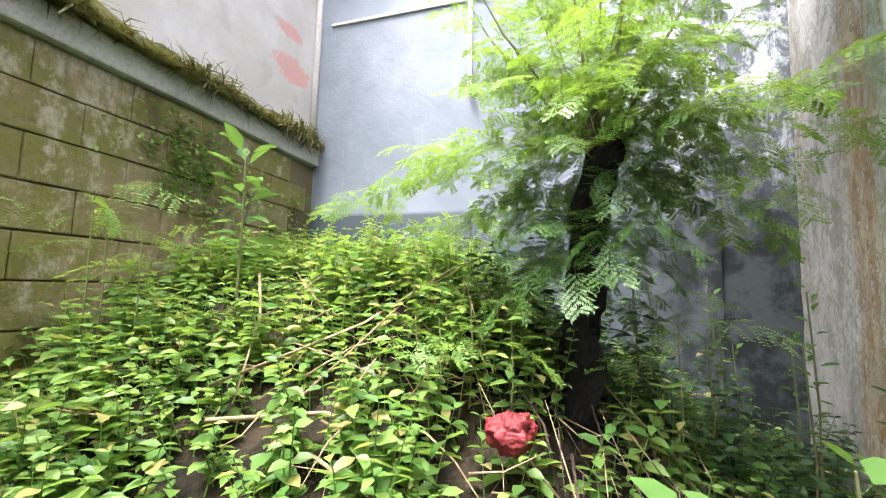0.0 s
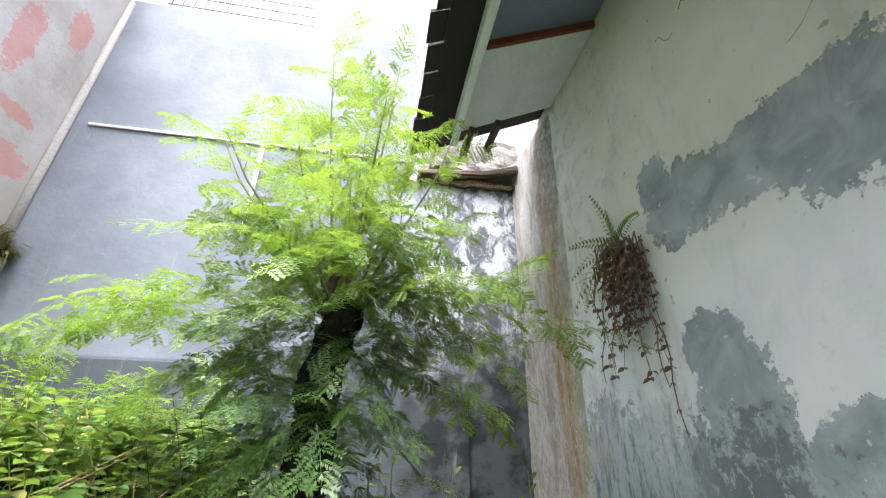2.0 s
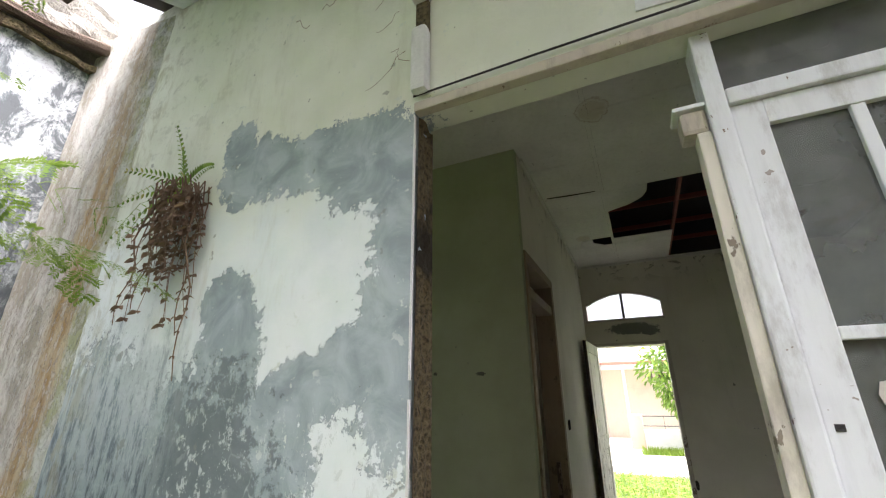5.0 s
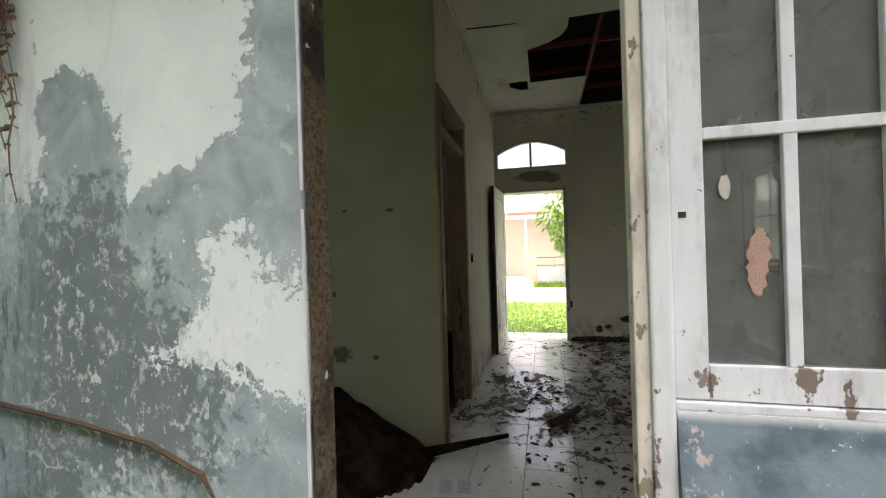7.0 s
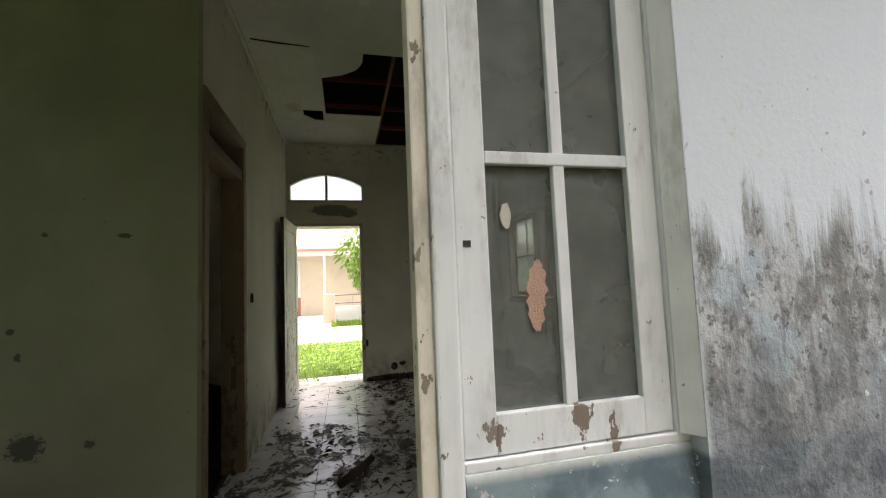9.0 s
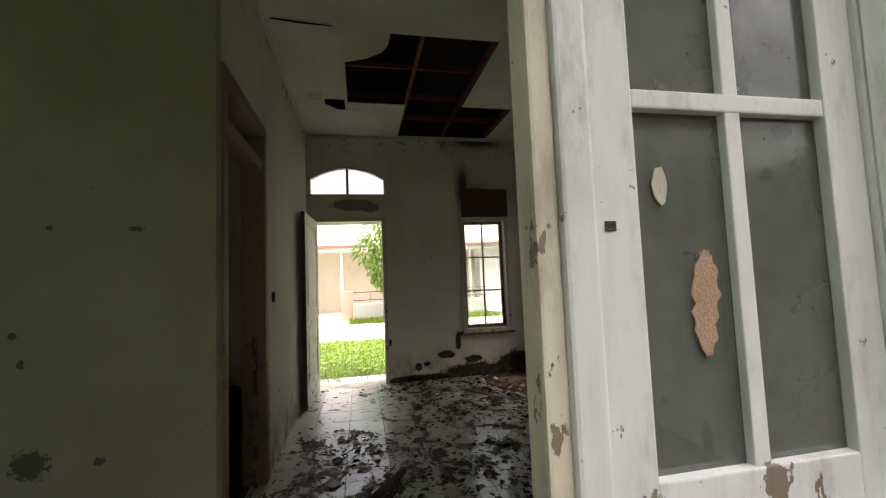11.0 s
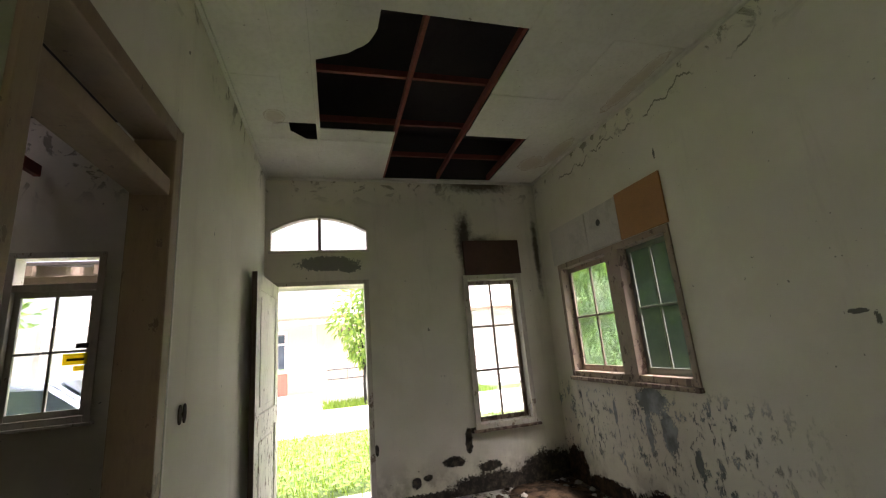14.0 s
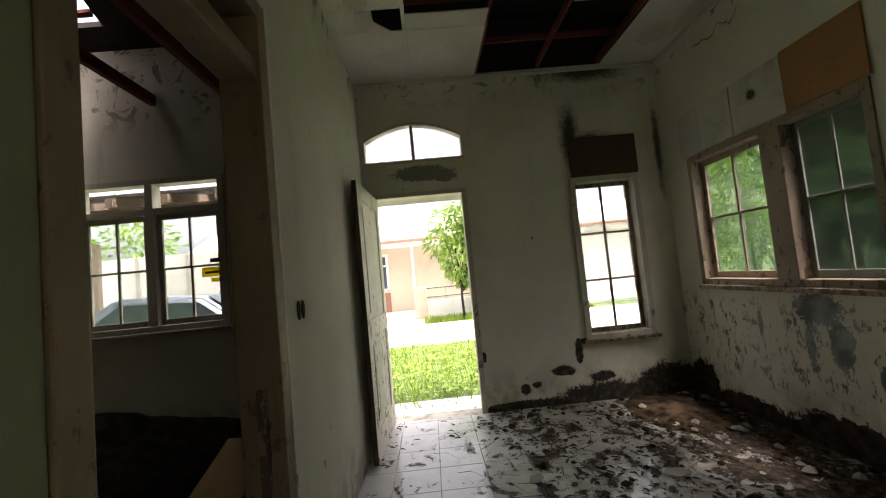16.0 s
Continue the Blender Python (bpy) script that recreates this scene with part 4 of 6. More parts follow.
# ---- ceiling with a torn hole ----
def ceiling_mesh():
    bm = bmesh.new()
    hole = lambda x, y: (4.6 < x < 5.87 and -0.59 < y < 0.63) or (5.87 < x < 6.83 and -1.17 < y < 0.03) or (5.80 < x < 6.06 and 0.66 < y < 0.86)
    xs = sorted([X1 + T, 2.8, 3.4, XG, 4.0, 4.6, 5.25, 5.87, 5.80, 6.06, 6.5, 6.83, XF])
    ys = sorted([YS, -1.17, -0.59, 0.03, 0.63, 0.66, 0.86, YN, 2.4, 3.5, 4.6])
    for a, b in zip(xs, xs[1:]):
        for c, d in zip(ys, ys[1:]):
            if hole((a + b) / 2, (c + d) / 2) or (a >= XG and c >= YN):
                continue
            sag = 0.006 * noise.noise(Vector((a * 3, c * 3, 0)))
            box((a + 0.0005, c + 0.0005, CEIL + sag), (b - 0.0005, d - 0.0005, CEIL + 0.008 + sag), bm)
    # the curved scrap left at the hole's corner
    pts = [(4.6, 0.63), (4.6, 0.28)]
    for k in range(1, 9):
        a = k / 9
        pts.append((4.6 + 0.42 * a ** 0.55 + 0.006 * math.sin(k * 2.3), 0.28 + 0.35 * a ** 1.9))
    pts.append((5.02, 0.63))
    prism(pts, 0.008, lambda u, v, w: (u, v, CEIL - 0.001 - 0.05 * max(0.0, (u - 4.6)) + w), bm)
    # the torn corner of the small hole and a hanging scrap beside it
    prism([(6.06, 0.86), (5.93, 0.86), (6.06, 0.74)], 0.007, lambda u, v, w: (u, v, CEIL - 0.002 + w), bm)
    prism([(5.80, 0.86), (5.80, 0.97), (5.90, 1.0), (6.0, 0.93), (5.95, 0.86)], 0.006, lambda u, v, w: (u, v, CEIL - 0.003 - 0.25 * max(0, u - 5.86) - w), bm)
    return bm


solid("ceiling", ceiling_mesh(), M_CEIL, "stained white ceiling boards with torn-out panels", "ceiling", "structure")
for y in (-1.15, -0.57, 0.02, 0.645):
    solid("ceiling_joist", box((4.2, y - 0.013, CEIL + 0.012), (XF, y + 0.013, CEIL + 0.07), None, 0.003), M_TIMBER, "red-brown timber batten above the ceiling hole", "joist", "structure", "ceiling battens")
for x in (4.6, 5.25, 5.87, 6.45):
    solid("ceiling_joist", box((x - 0.013, -1.7, CEIL + 0.071), (x + 0.013, YN - 0.02, CEIL + 0.12), None, 0.003), M_TIMBER, "red-brown timber batten above the ceiling hole", "joist", "structure", "ceiling battens")
for (a, b) in (((X1 + T, YS + 0.001, CEIL - 0.03), (XF, YS + 0.025, CEIL - 0.004)), ((XG + 0.14, YN - 0.025, CEIL - 0.03), (XF, YN - 0.001, CEIL - 0.004)), ((XF - 0.03, YS + 0.03, CEIL - 0.028), (XF - 0.001, YN - 0.03, CEIL - 0.004))):
    solid("cornice", box(a, b, None, 0.005), M_CEIL, "thin dirty white ceiling trim", "trim", "structure")

solid("ceiling_seam", prism([(4.512, 1.12), (4.53, 0.93), (4.552, 0.70), (4.560, 0.70), (4.552, 0.93), (4.526, 1.12)], 0.003, lambda u, v, w: (u, v, CEIL - 0.007 + w)), M_ASH, "dark open seam in the ceiling boards", "seam", "structure")

# added panel: stops bedroom light from reaching the attic over the ceiling hole
solid("attic_partition", prism([(3.62, 3.61), (6.87, 3.61), (6.87, 3.70), (4.5, 4.93), (3.62, 4.46)], 0.1, lambda u, v, w: (u, YN + 0.02 + w, v)), M_ROTTEN, "added dark panel that keeps bedroom light out of the attic", "wall", "structure")

# added dark sheet over the lit wall top, in place of attic shade
solid("attic_board", box((6.838, YS, CEIL + 0.02), (6.878, YN, 3.655)), M_ROOFTILE, "added dark sheet standing in for attic shade behind the ceiling edge", "board", "structure")

# ---- roof, eave and soffit ----
def slab(x0, z0, x1, z1, y0, y1, thick):
    bm = bmesh.new()
    v = [bm.verts.new(p) for p in ((x0, y0, z0), (x1, y0, z1), (x1, y1, z1), (x0, y1, z0), (x0, y0, z0 + thick), (x1, y0, z1 + thick), (x1, y1, z1 + thick), (x0, y1, z0 + thick))]
    for f in ((3, 2, 1, 0), (4, 5, 6, 7), (0, 1, 5, 4), (1, 2, 6, 5), (2, 3, 7, 6), (3, 0, 4, 7)):
        bm.faces.new([v[i] for i in f])
    return bm


SL = 0.5
roof = thing("roof", (4.5, 0, 4.4), "low pitched roof with dark clay tiles over rafters", "roof", kind="structure")
part("roof_slope", slab(1.14, 3.28, 4.5, 3.28 + 3.36 * SL, -2.15, 2.98, 0.05), M_ROOFTILE, roof)
part("roof_slope", slab(2.2, 3.28 + 1.06 * SL, 4.5, 3.28 + 3.36 * SL, 2.98, 4.9, 0.05), M_ROOFTILE, roof)
part("roof_slope", slab(4.5, 3.28 + 3.36 * SL, 7.25, 3.55, -2.15, 1.4, 0.05), M_ROOFTILE, roof)
RZ = lambda x: 3.28 + 3.36 * SL - (x - 4.5) * (3.36 * SL - 0.27) / 2.75
part("roof_slope", slab(4.5, RZ(4.5), 7.25, RZ(7.25), 1.4, 3.36, 0.05), M_ROOFTILE, roof)
part("roof_slope", slab(4.5, RZ(4.5), 7.25, RZ(7.25), 3.72, 4.9, 0.05), M_ROOFTILE, roof)
part("roof_slope", slab(4.5, RZ(4.5), 6.2, RZ(6.2), 3.36, 3.72, 0.05), M_ROOFTILE, roof)
part("roof_slope", slab(6.74, RZ(6.74), 7.25, RZ(7.25), 3.36, 3.72, 0.05), M_ROOFTILE, roof)
part("roof_batten", slab(6.6, RZ(6.6) - 0.03, 6.64, RZ(6.64) - 0.03, 3.36, 3.72, 0.03), M_TIMBER, roof)
for side, y in ((0, -1.86), (1, 4.64)):
    part("gable", prism([(2.1, 3.66), (6.9, 3.66), (4.5, 4.9)], 0.1, lambda u, v, w, y=y: (u, y + w, v)), M_ROOM, roof)
# ragged tile ends along the eave
for i in range(28):
    y = 2.93 - i * 0.18
    z = 3.255 + R.uniform(-0.006, 0.006)
    part("eave_tile", slab(1.06 + R.uniform(-0.015, 0.02), z, 1.4, z + 0.17, y - 0.085, y + 0.085, 0.022), M_ROOFTILE, roof)
soffit = thing("eave_soffit", (1.7, 1.0, 3.4), "white soffit boards under the eave with one board missing", "soffit", kind="structure")
for y0, y1 in ((2.12, 2.74), (0.9, 1.62), (-0.3, 0.89), (-2.1, -0.31)):
    part("soffit_board", slab(1.345, 3.27, X1 - 0.004, 3.61, y0 + 0.004, y1 - 0.004, 0.012), M_SOFFIT, soffit)
part("underlay", slab(1.36, 3.33, X1 - 0.005, 3.66, 1.55, 2.2, 0.008), M_UNDER, soffit, "blue-grey sheet behind the missing board")
for y in (1.62, 2.12):
    part("rafter", slab(1.345, 3.275, X1 - 0.005, 3.612, y - 0.018, y + 0.018, 0.05), M_TIMBER, soffit)
fascia = solid("fascia_board", slab(1.315, 3.215, 1.34, 3.225, -2.12, 2.8, 0.15), M_SOFFIT, "long white fascia board along the eave", "fascia", "structure")
solid("fascia_trim", box((1.30, -2.12, 3.20), (1.345, 2.8, 3.225), None, 0.005), M_SOFFIT, "narrow white batten under the fascia", "trim", "structure")
for x, z in ((1.42, 3.23), (1.60, 3.32)):
    solid("broken_rafter", box((x - 0.018, 2.70, z), (x + 0.018, 2.95, z + 0.06), None, 0.004, pose(0, 0, 0, -6, 0, 4)), M_ROTTEN, "broken dark rafter end at the eave", "rafter", "structure", "broken rafter ends")
# broken top of the low stained wall, with rotten timber and a concrete beam over it
def broken_block(lo, hi, nx, ny, nz, rough, seed):
    """A lump of broken masonry: a box of many faces, knocked about."""
    bm = box(lo, hi)
    for n_cut, axis in ((nx, 0), (ny, 1), (nz, 2)):
        for k in range(1, n_cut):
            at, normal = [0, 0, 0], [0, 0, 0]
            at[axis], normal[axis] = lo[axis] + (hi[axis] - lo[axis]) * k / n_cut, 1
            bmesh.ops.bisect_plane(bm, geom=bm.verts[:] + bm.edges[:] + bm.faces[:], plane_co=at, plane_no=normal)
    for v in bm.verts:
        p = v.co * 9 + Vector((seed, 0, 0))
        v.co += Vector((noise.noise(p), noise.noise(p + Vector((5, 0, 0))), noise.noise(p + Vector((0, 5, 0))))) * rough
    return bm


solid("wall_top_rubble", broken_block((1.16, YB - 0.045, 3.335), (2.0, YB + 0.18, 3.395), 16, 5, 3, 0.035, 2.0), M_RAW, "crumbled tan masonry on top of the stained wall", "rubble", "structure")
solid("broken_beam", broken_block((1.28, YB - 0.07, 3.475), (2.0, YB + 0.17, 3.80), 18, 5, 8, 0.035, 7.0), M_PALECONCRETE, "broken pale concrete beam over the yard wall", "beam", "structure")
solid("rotten_beam", tube([(1.15, YB - 0.05, 3.40), (1.45, YB - 0.06, 3.42), (1.7, YB - 0.06, 3.44), (1.96, YB - 0.10, 3.50)], 0.03, 0.045, 9, None, 0.5), M_ROTTEN, "rotten dark beam lying on the wall top", "beam")
solid("wall_behind", box((1.0, YB + 0.19, 3.3), (2.9, YB + 0.3, 3.80)), M_CONCRETE, "pale concrete wall of the next plot", "wall", "structure")

# ---- doorway head, post and lintel of the facade ----
solid("lintel_trim", box((X1 - 0.012, -0.3, 2.303), (X1 + 0.026, 1.12, 2.34), None, 0.005), M_CREAMWOOD, "worn cream board under the door lintel", "trim", "structure")
solid("lintel_wire", tube([(X1 - 0.016, 1.12, 2.362), (X1 - 0.014, 0.7, 2.368), (X1 - 0.016, 0.2, 2.364), (X1 - 0.014, -0.4, 2.37)], 0.004), M_DARKMETAL, "thin dark cable tacked along the lintel", "cable")
post = thing("downpipe", (X1 - 0.05, 1.09, 2.36), "broken white boxed downpipe on the facade", "downpipe", kind="structure")
part("pipe_box", box((X1 - 0.07, 1.055, 2.78), (X1 - 0.002, 1.125, 3.60), None, 0.012), M_PIPE, post)
part("pipe_box", box((X1 - 0.05, 1.06, 2.36), (X1 - 0.002, 1.12, 2.64), None, 0.016), M_PIPE, post)
part("pipe_back", box((X1 - 0.02, 1.065, 2.62), (X1 - 0.003, 1.115, 2.79)), M_RAW, post, "dark hole in the broken pipe")

# ---- glazed window beside the doorway ----
w1 = thing("window_1", (2.06, 0.04, 0.93), "tall white glazed window with chipped paint and dusty panes", "window", kind="structure")
part("window_post", box((2.058, 0.265, 0.0), (2.151, 0.311, 2.305), None, 0.006), M_WHITEWOOD, w1)
part("window_post", box((2.068, 0.3115, 0.0), (2.126, 0.343, 2.015), None, 0.005), M_DOORWOOD, w1, "worn door stop strip")
part("window_frame", box((2.061, -0.222, 0.93), (2.151, -0.19, 2.305), None, 0.005), M_WHITEWOOD, w1)
part("window_frame", box((2.056, -0.19, 2.071), (2.146, 0.265, 2.115), None, 0.005), M_WHITEWOOD, w1)
part("window_sill", box((2.064, -0.222, 0.925), (2.151, 0.2645, 0.945), None, 0.004), M_WHITEWOOD, w1)
part("spandrel", prism([(2.150, -0.2), (2.0215, -0.2), (2.0215, 0.62), (2.062, 0.9245), (2.150, 0.9245)], 0.484, lambda u, v, w: (u, -0.2195 + w, v)), M_FACADE, w1, "bare blue-grey rendered panel below the window")
solid("plaster_fillet", prism([(2.0195, -0.2225), (2.061, -0.2225), (2.059, -0.192)], 1.36, lambda u, v, w: (u, v, 0.946 + w)), M_WHITEWOOD, "rough plaster edge beside the window frame", "trim", "structure")
sash(w1, -0.188, 0.263, 0.948, 2.069, 2.071, 1, 2, 2, M_WHITEWOOD, M_DUSTGLASS, 0.066, 0.026, 0.036, 0.074)
part("transom_pane", box((2.101, -0.19, 2.116), (2.105, 0.264, 2.304)), M_DUSTGLASS, w1, "dull dusty transom pane")
part("rail_stub", box((2.072, 0.3115, 2.016), (2.140, 0.372, 2.085), None, 0.012), M_CREAMWOOD, w1, "sawn-off stub of the missing door head")
part("stub_cap", box((2.062, 0.3112, 2.086), (2.142, 0.385, 2.098), None, 0.003), M_WHITEWOOD, w1, "thin white batten end over the stub")
part("keyhole_plate", box((2.0692, 0.233, 1.336), (2.071, 0.249, 1.349), None, 0.001), M_DARKMETAL, w1, "small rusty keyhole")
# thin ragged pinkish patch in front of the glass
for (y, z, ry, rz) in ((0.096, 1.238, .022, .072),):
    pts = [(y + ry * math.cos(a) * R.uniform(0.68, 1.15) - 0.006 * math.sin(a), z + rz * math.sin(a) * R.uniform(0.9, 1.08)) for k, a in enumerate(k * 2 * math.pi / 44 for k in range(44))]
    part("glass_patch", prism(pts, 0.002, lambda u, v, w: (2.0835 + w, u, v)), plain("pink_bare_patch", (0.60, 0.40, 0.31), 0.8, 0.9, 60), w1, "pinkish ragged patch on the pane")
pts = [(0.155 + .014 * math.cos(a) * R.uniform(0.6, 1.1), 1.40 + .03 * math.sin(a) * R.uniform(0.7, 1.1)) for a in [k * 0.57 for k in range(11)]]
part("glass_patch", prism(pts, 0.002, lambda u, v, w: (2.0835 + w, u, v)), M_PANELWHITE, w1, "pale scrap stuck on the pane")

# ---- front door, its frame and the fanlight ----
d1 = thing("door_1", (6.9, 1.09, 0), "dirty white panelled door standing wide open", "door", kind="structure")
hinge = Matrix.Translation((6.875, 1.085, 0)) @ Matrix.Rotation(radians(-3.2), 4, "Z")
def leaf_box(a, b, c, d, e, f, bev=0.004):
    bm = box((-b, e, c), (-a, f, d), None, bev)
    bmesh.ops.transform(bm, matrix=hinge, verts=bm.verts)
    return bm
for a, b, c, d in ((0.0, 0.12, 0.01, 2.03), (0.72, 0.84, 0.01, 2.03), (0.12, 0.72, 1.91, 2.03), (0.12, 0.72, 0.86, 1.0), (0.12, 0.72, 0.01, 0.2)):
    part("door_rail", leaf_box(a, b, c, d, -0.036, 0.0), M_DOORWOOD, d1)
for c, d in ((1.0, 1.91), (0.2, 0.86)):
    part("door_panel", leaf_box(0.115, 0.725, c - 0.005, d + 0.005, -0.025, -0.011, 0.0), M_DOORWOOD, d1)
    part("panel_moulding", leaf_box(0.17, 0.67, c + 0.05, d - 0.05, -0.033, -0.024, 0.006), M_DOORWOOD, d1)
part("door_edge", leaf_box(0.8405, 0.846, 0.01, 2.03, -0.036, 0.0, 0.001), M_ROTTEN, d1, "dark worn free edge")
df = thing("door_frame_1", (6.9, 0.66, 0), "chipped cream front door frame", "door frame", kind="structure")
for lo, hi in (((6.865, 0.215, 0), (6.99, 0.262, 2.07)), ((6.865, 1.095, 0), (6.99, 1.135, 2.07)), ((6.865, 0.215, 2.035), (6.99, 1.135, 2.075))):
    part("frame_bar", box(lo, hi, None, 0.004), M_CREAMWOOD, df)
fan = thing("window_2", (6.95, 0.68, 2.375), "arched fanlight with a dark centre bar over the front door", "window", kind="structure")
part("window_frame", box((6.90, 0.662, 2.38), (6.95, 0.694, 2.735), None, 0.004), M_BROWNWOOD, fan)
part("window_frame", box((6.865, 0.20, 2.355), (6.96, 1.15, 2.385), None, 0.004), M_CREAMWOOD, fan)
bm = bmesh.new()
for a, b in zip(arch, arch[1:]):
    prism([(a[0], a[1] - 0.02), (b[0], b[1] - 0.02), (b[0], b[1] + 0.004), (a[0], a[1] + 0.004)], 0.07, lambda u, v, w: (6.872 + w, u, v), bm)
part("window_frame", bm, M_CREAMWOOD, fan)
for y0, y1 in ((0.23, 0.66), (0.696, 1.12)):
    p = part("pane", box((6.92, y0, 2.386), (6.924, y1, 2.735)), M_CLEAR, fan)
    p.visible_shadow = False
solid("canopy", box((XF + T, -0.3, 2.08), (7.52, 1.7, 2.17), None, 0.01), M_CONCRETE, "thin concrete canopy over the front door", "canopy", "structure")

# ---- narrow front window with its boarded top ----
w3 = thing("window_3", (6.9, -1.09, 0.57), "narrow six-pane window with worn wooden frame", "window", kind="structure")
frame_along("window_frame", -1.42, -0.76, 0.555, 2.075, 6.855, 6.99, 1, 0.05, M_CREAMWOOD, w3)
sash(w3, -1.368, -0.812, 0.607, 2.023, 6.955, 1, 2, 3, M_BROWNWOOD, M_CLEAR, 0.04, 0.02, 0.03, 0.045)
part("window_sill", box((6.83, -1.45, 0.53), (6.90, -0.74, 0.556), None, 0.006), M_BROWNWOOD, w3)
solid("boarded_light", box((6.845, -1.43, 2.08), (6.879, -0.79, 2.45), None, 0.004), M_PLYDARK, "dark brown plywood over the light above the window", "board", "structure")

# ---- side window pair with boards above ----
w4 = thing("window_4", (5.76, YS, 1.0), "pair of wooden side windows with green dusty panes", "window", kind="structure")
frame_along("window_frame", 5.05, 6.56, 0.99, 2.09, YS - 0.13, YS + 0.012, 0, 0.05, M_BROWNWOOD, w4)
part("window_post", box((5.61, YS - 0.13, 1.04), (5.78, YS + 0.014, 2.04), None, 0.006), M_BROWNWOOD, w4)
sash(w4, 5.102, 5.608, 1.042, 2.038, YS - 0.1, 0, 2, 2, M_DUSTYBAR, M_GREENGLASS, 0.04, 0.02, 0.03, 0.05)
sash(w4, 5.782, 6.508, 1.042, 2.038, YS - 0.1, 0, 2, 2, M_BROWNWOOD, M_HAZEGLASS, 0.045, 0.02, 0.03, 0.05)
part("window_sill", box((5.04, YS - 0.02, 0.955), (6.57, YS + 0.04, 0.989), None, 0.006), M_BROWNWOOD, w4)
for i, (a, b, m, lab) in enumerate(((5.035, 5.53, M_PLYORANGE, "orange-brown plywood board over the side window"), (5.535, 5.98, M_PANELWHITE, "stained white board with a knot hole"), (5.985, 6.35, M_PANELWHITE, "stained white board over the side window"), (6.355, 6.62, M_PANELWHITE, "stained white board over the side window"))):
    solid("wall_board", box((a, YS + 0.001, 2.095), (b, YS + 0.016 - 0.002 * (i % 2), 2.47 + 0.012 * (i == 0)), None, 0.003), m, lab, "board", "structure", "boards over the side window")
bm = bmesh.new()
bmesh.ops.create_cone(bm, cap_ends=True, segments=14, radius1=0.03, radius2=0.024, depth=0.006, matrix=Matrix.Translation((5.78, YS + 0.019, 2.32)) @ Matrix.Rotation(radians(90), 4, "X"))
solid("knot_hole", bm, M_DARKMETAL, "dark round hole in a wall board", "hole", "structure")

# ---- bedroom doorway frame ----
df2 = thing("door_frame_2", (4.19, YN + 0.05, 0), "heavy worn wooden door frame with transom and no door", "door frame", kind="structure")
for lo, hi in (((3.684, YN - 0.012, 0), (3.752, YN + 0.142, 2.37)), ((4.545, YN - 0.012, 0), (4.618, YN + 0.142, 2.37)), ((3.752, YN - 0.012, 2.30), (4.545, YN + 0.142, 2.37)), ((3.752, YN + 0.0, 2.06), (4.545, YN + 0.13, 2.13))):
    part("frame_bar", box(lo, hi, None, 0.006), M_FRAMEWOOD, df2)
part("door_stop", box((4.514, YN + 0.04, 0), (4.5445, YN + 0.07, 0.95), None, 0.004), M_BROWNWOOD, df2, "dark broken door stop")
part("frame_edge", box((4.6185, YN - 0.014, 0), (4.634, YN + 0.0, 2.38), None, 0.003), M_DOORWOOD, df2, "pale cover strip")
for x in (4.806, 4.862):
    bm = bmesh.new()
    bmesh.ops.create_cone(bm, cap_ends=True, segments=12, radius1=0.018, radius2=0.018, depth=0.008, matrix=Matrix.Translation((x, YN - 0.002, 1.195)) @ Matrix.Diagonal((1, 1, 2.2, 1)) @ Matrix.Rotation(radians(90), 4, "X"))
    solid("switch_hole", bm, M_ASH, "dark oval switch hole in the partition", "switch hole", "structure", "switch holes")

# ---- bedroom window ----
w5 = thing("window_5", (6.9, 3.12, 1.03), "double four-pane bedroom window with open lights above", "window", kind="structure")
frame_along("window_frame", 2.45, 3.79, 1.02, 2.41, 6.86, 6.99, 1, 0.05, M_CREAMWOOD, w5)
part("window_frame", box((6.865, 2.5, 2.08), (6.985, 3.74, 2.14), None, 0.005), M_CREAMWOOD, w5)
part("window_post", box((6.862, 3.085, 1.07), (6.988, 3.155, 2.36), None, 0.005), M_CREAMWOOD, w5)
sash(w5, 2.502, 3.083, 1.072, 2.078, 6.905, 1, 2, 2, M_CREAMWOOD, M_CLEAR, 0.045, 0.02, 0.03, 0.05)
sash(w5, 3.157, 3.738, 1.072, 2.078, 6.905, 1, 2, 2, M_CREAMWOOD, M_CLEAR, 0.045, 0.02, 0.03, 0.05)
part("window_sill", box((6.82, 2.42, 0.995), (6.90, 3.82, 1.019), None, 0.005), M_CREAMWOOD, w5)
for i, (y0, y1, z0, z1, m) in enumerate(((2.53, 2.62, 1.60, 1.64, M_DARKMETAL), (2.53, 2.70, 1.47, 1.56, M_YELLOW), (2.55, 2.62, 1.42, 1.46, M_YELLOW), (2.55, 2.67, 1.50, 1.52, M_DARKMETAL))):
    part("sticker", box((6.903 - 0.0015 * (i == 3), y0, z0), (6.9165, y1, z1)), m, w5, "yellow and black sticker on the pane")


# ---- yard ----
def yard_height(x, y):
    """The yard's earth: level by the house, rising to an overgrown heap at the back."""
    up = max(0.0, min(1.0, (y - 0.8) / 1.6))
    left = max(0.0, min(1.0, (1.5 - x) / 1.5))
    bump = 0.07 * noise.noise(Vector((x * 1.8, y * 1.8, 0))) + 0.03 * noise.noise(Vector((x * 6, y * 6, 4)))
    return -0.02 + up ** 0.62 * (0.34 + 1.0 * left) + bump * min(1.0, up * 3 + 0.2)


bm = bmesh.new()
bmesh.ops.create_grid(bm, x_segments=60, y_segments=110, size=0.5)
for v in bm.verts:
    x, y = -1.6 + (v.co.x + 0.5) * 3.62, -4.0 + (v.co.y + 0.5) * 7.45
    v.co = Vector((x, y, yard_height(x, y)))
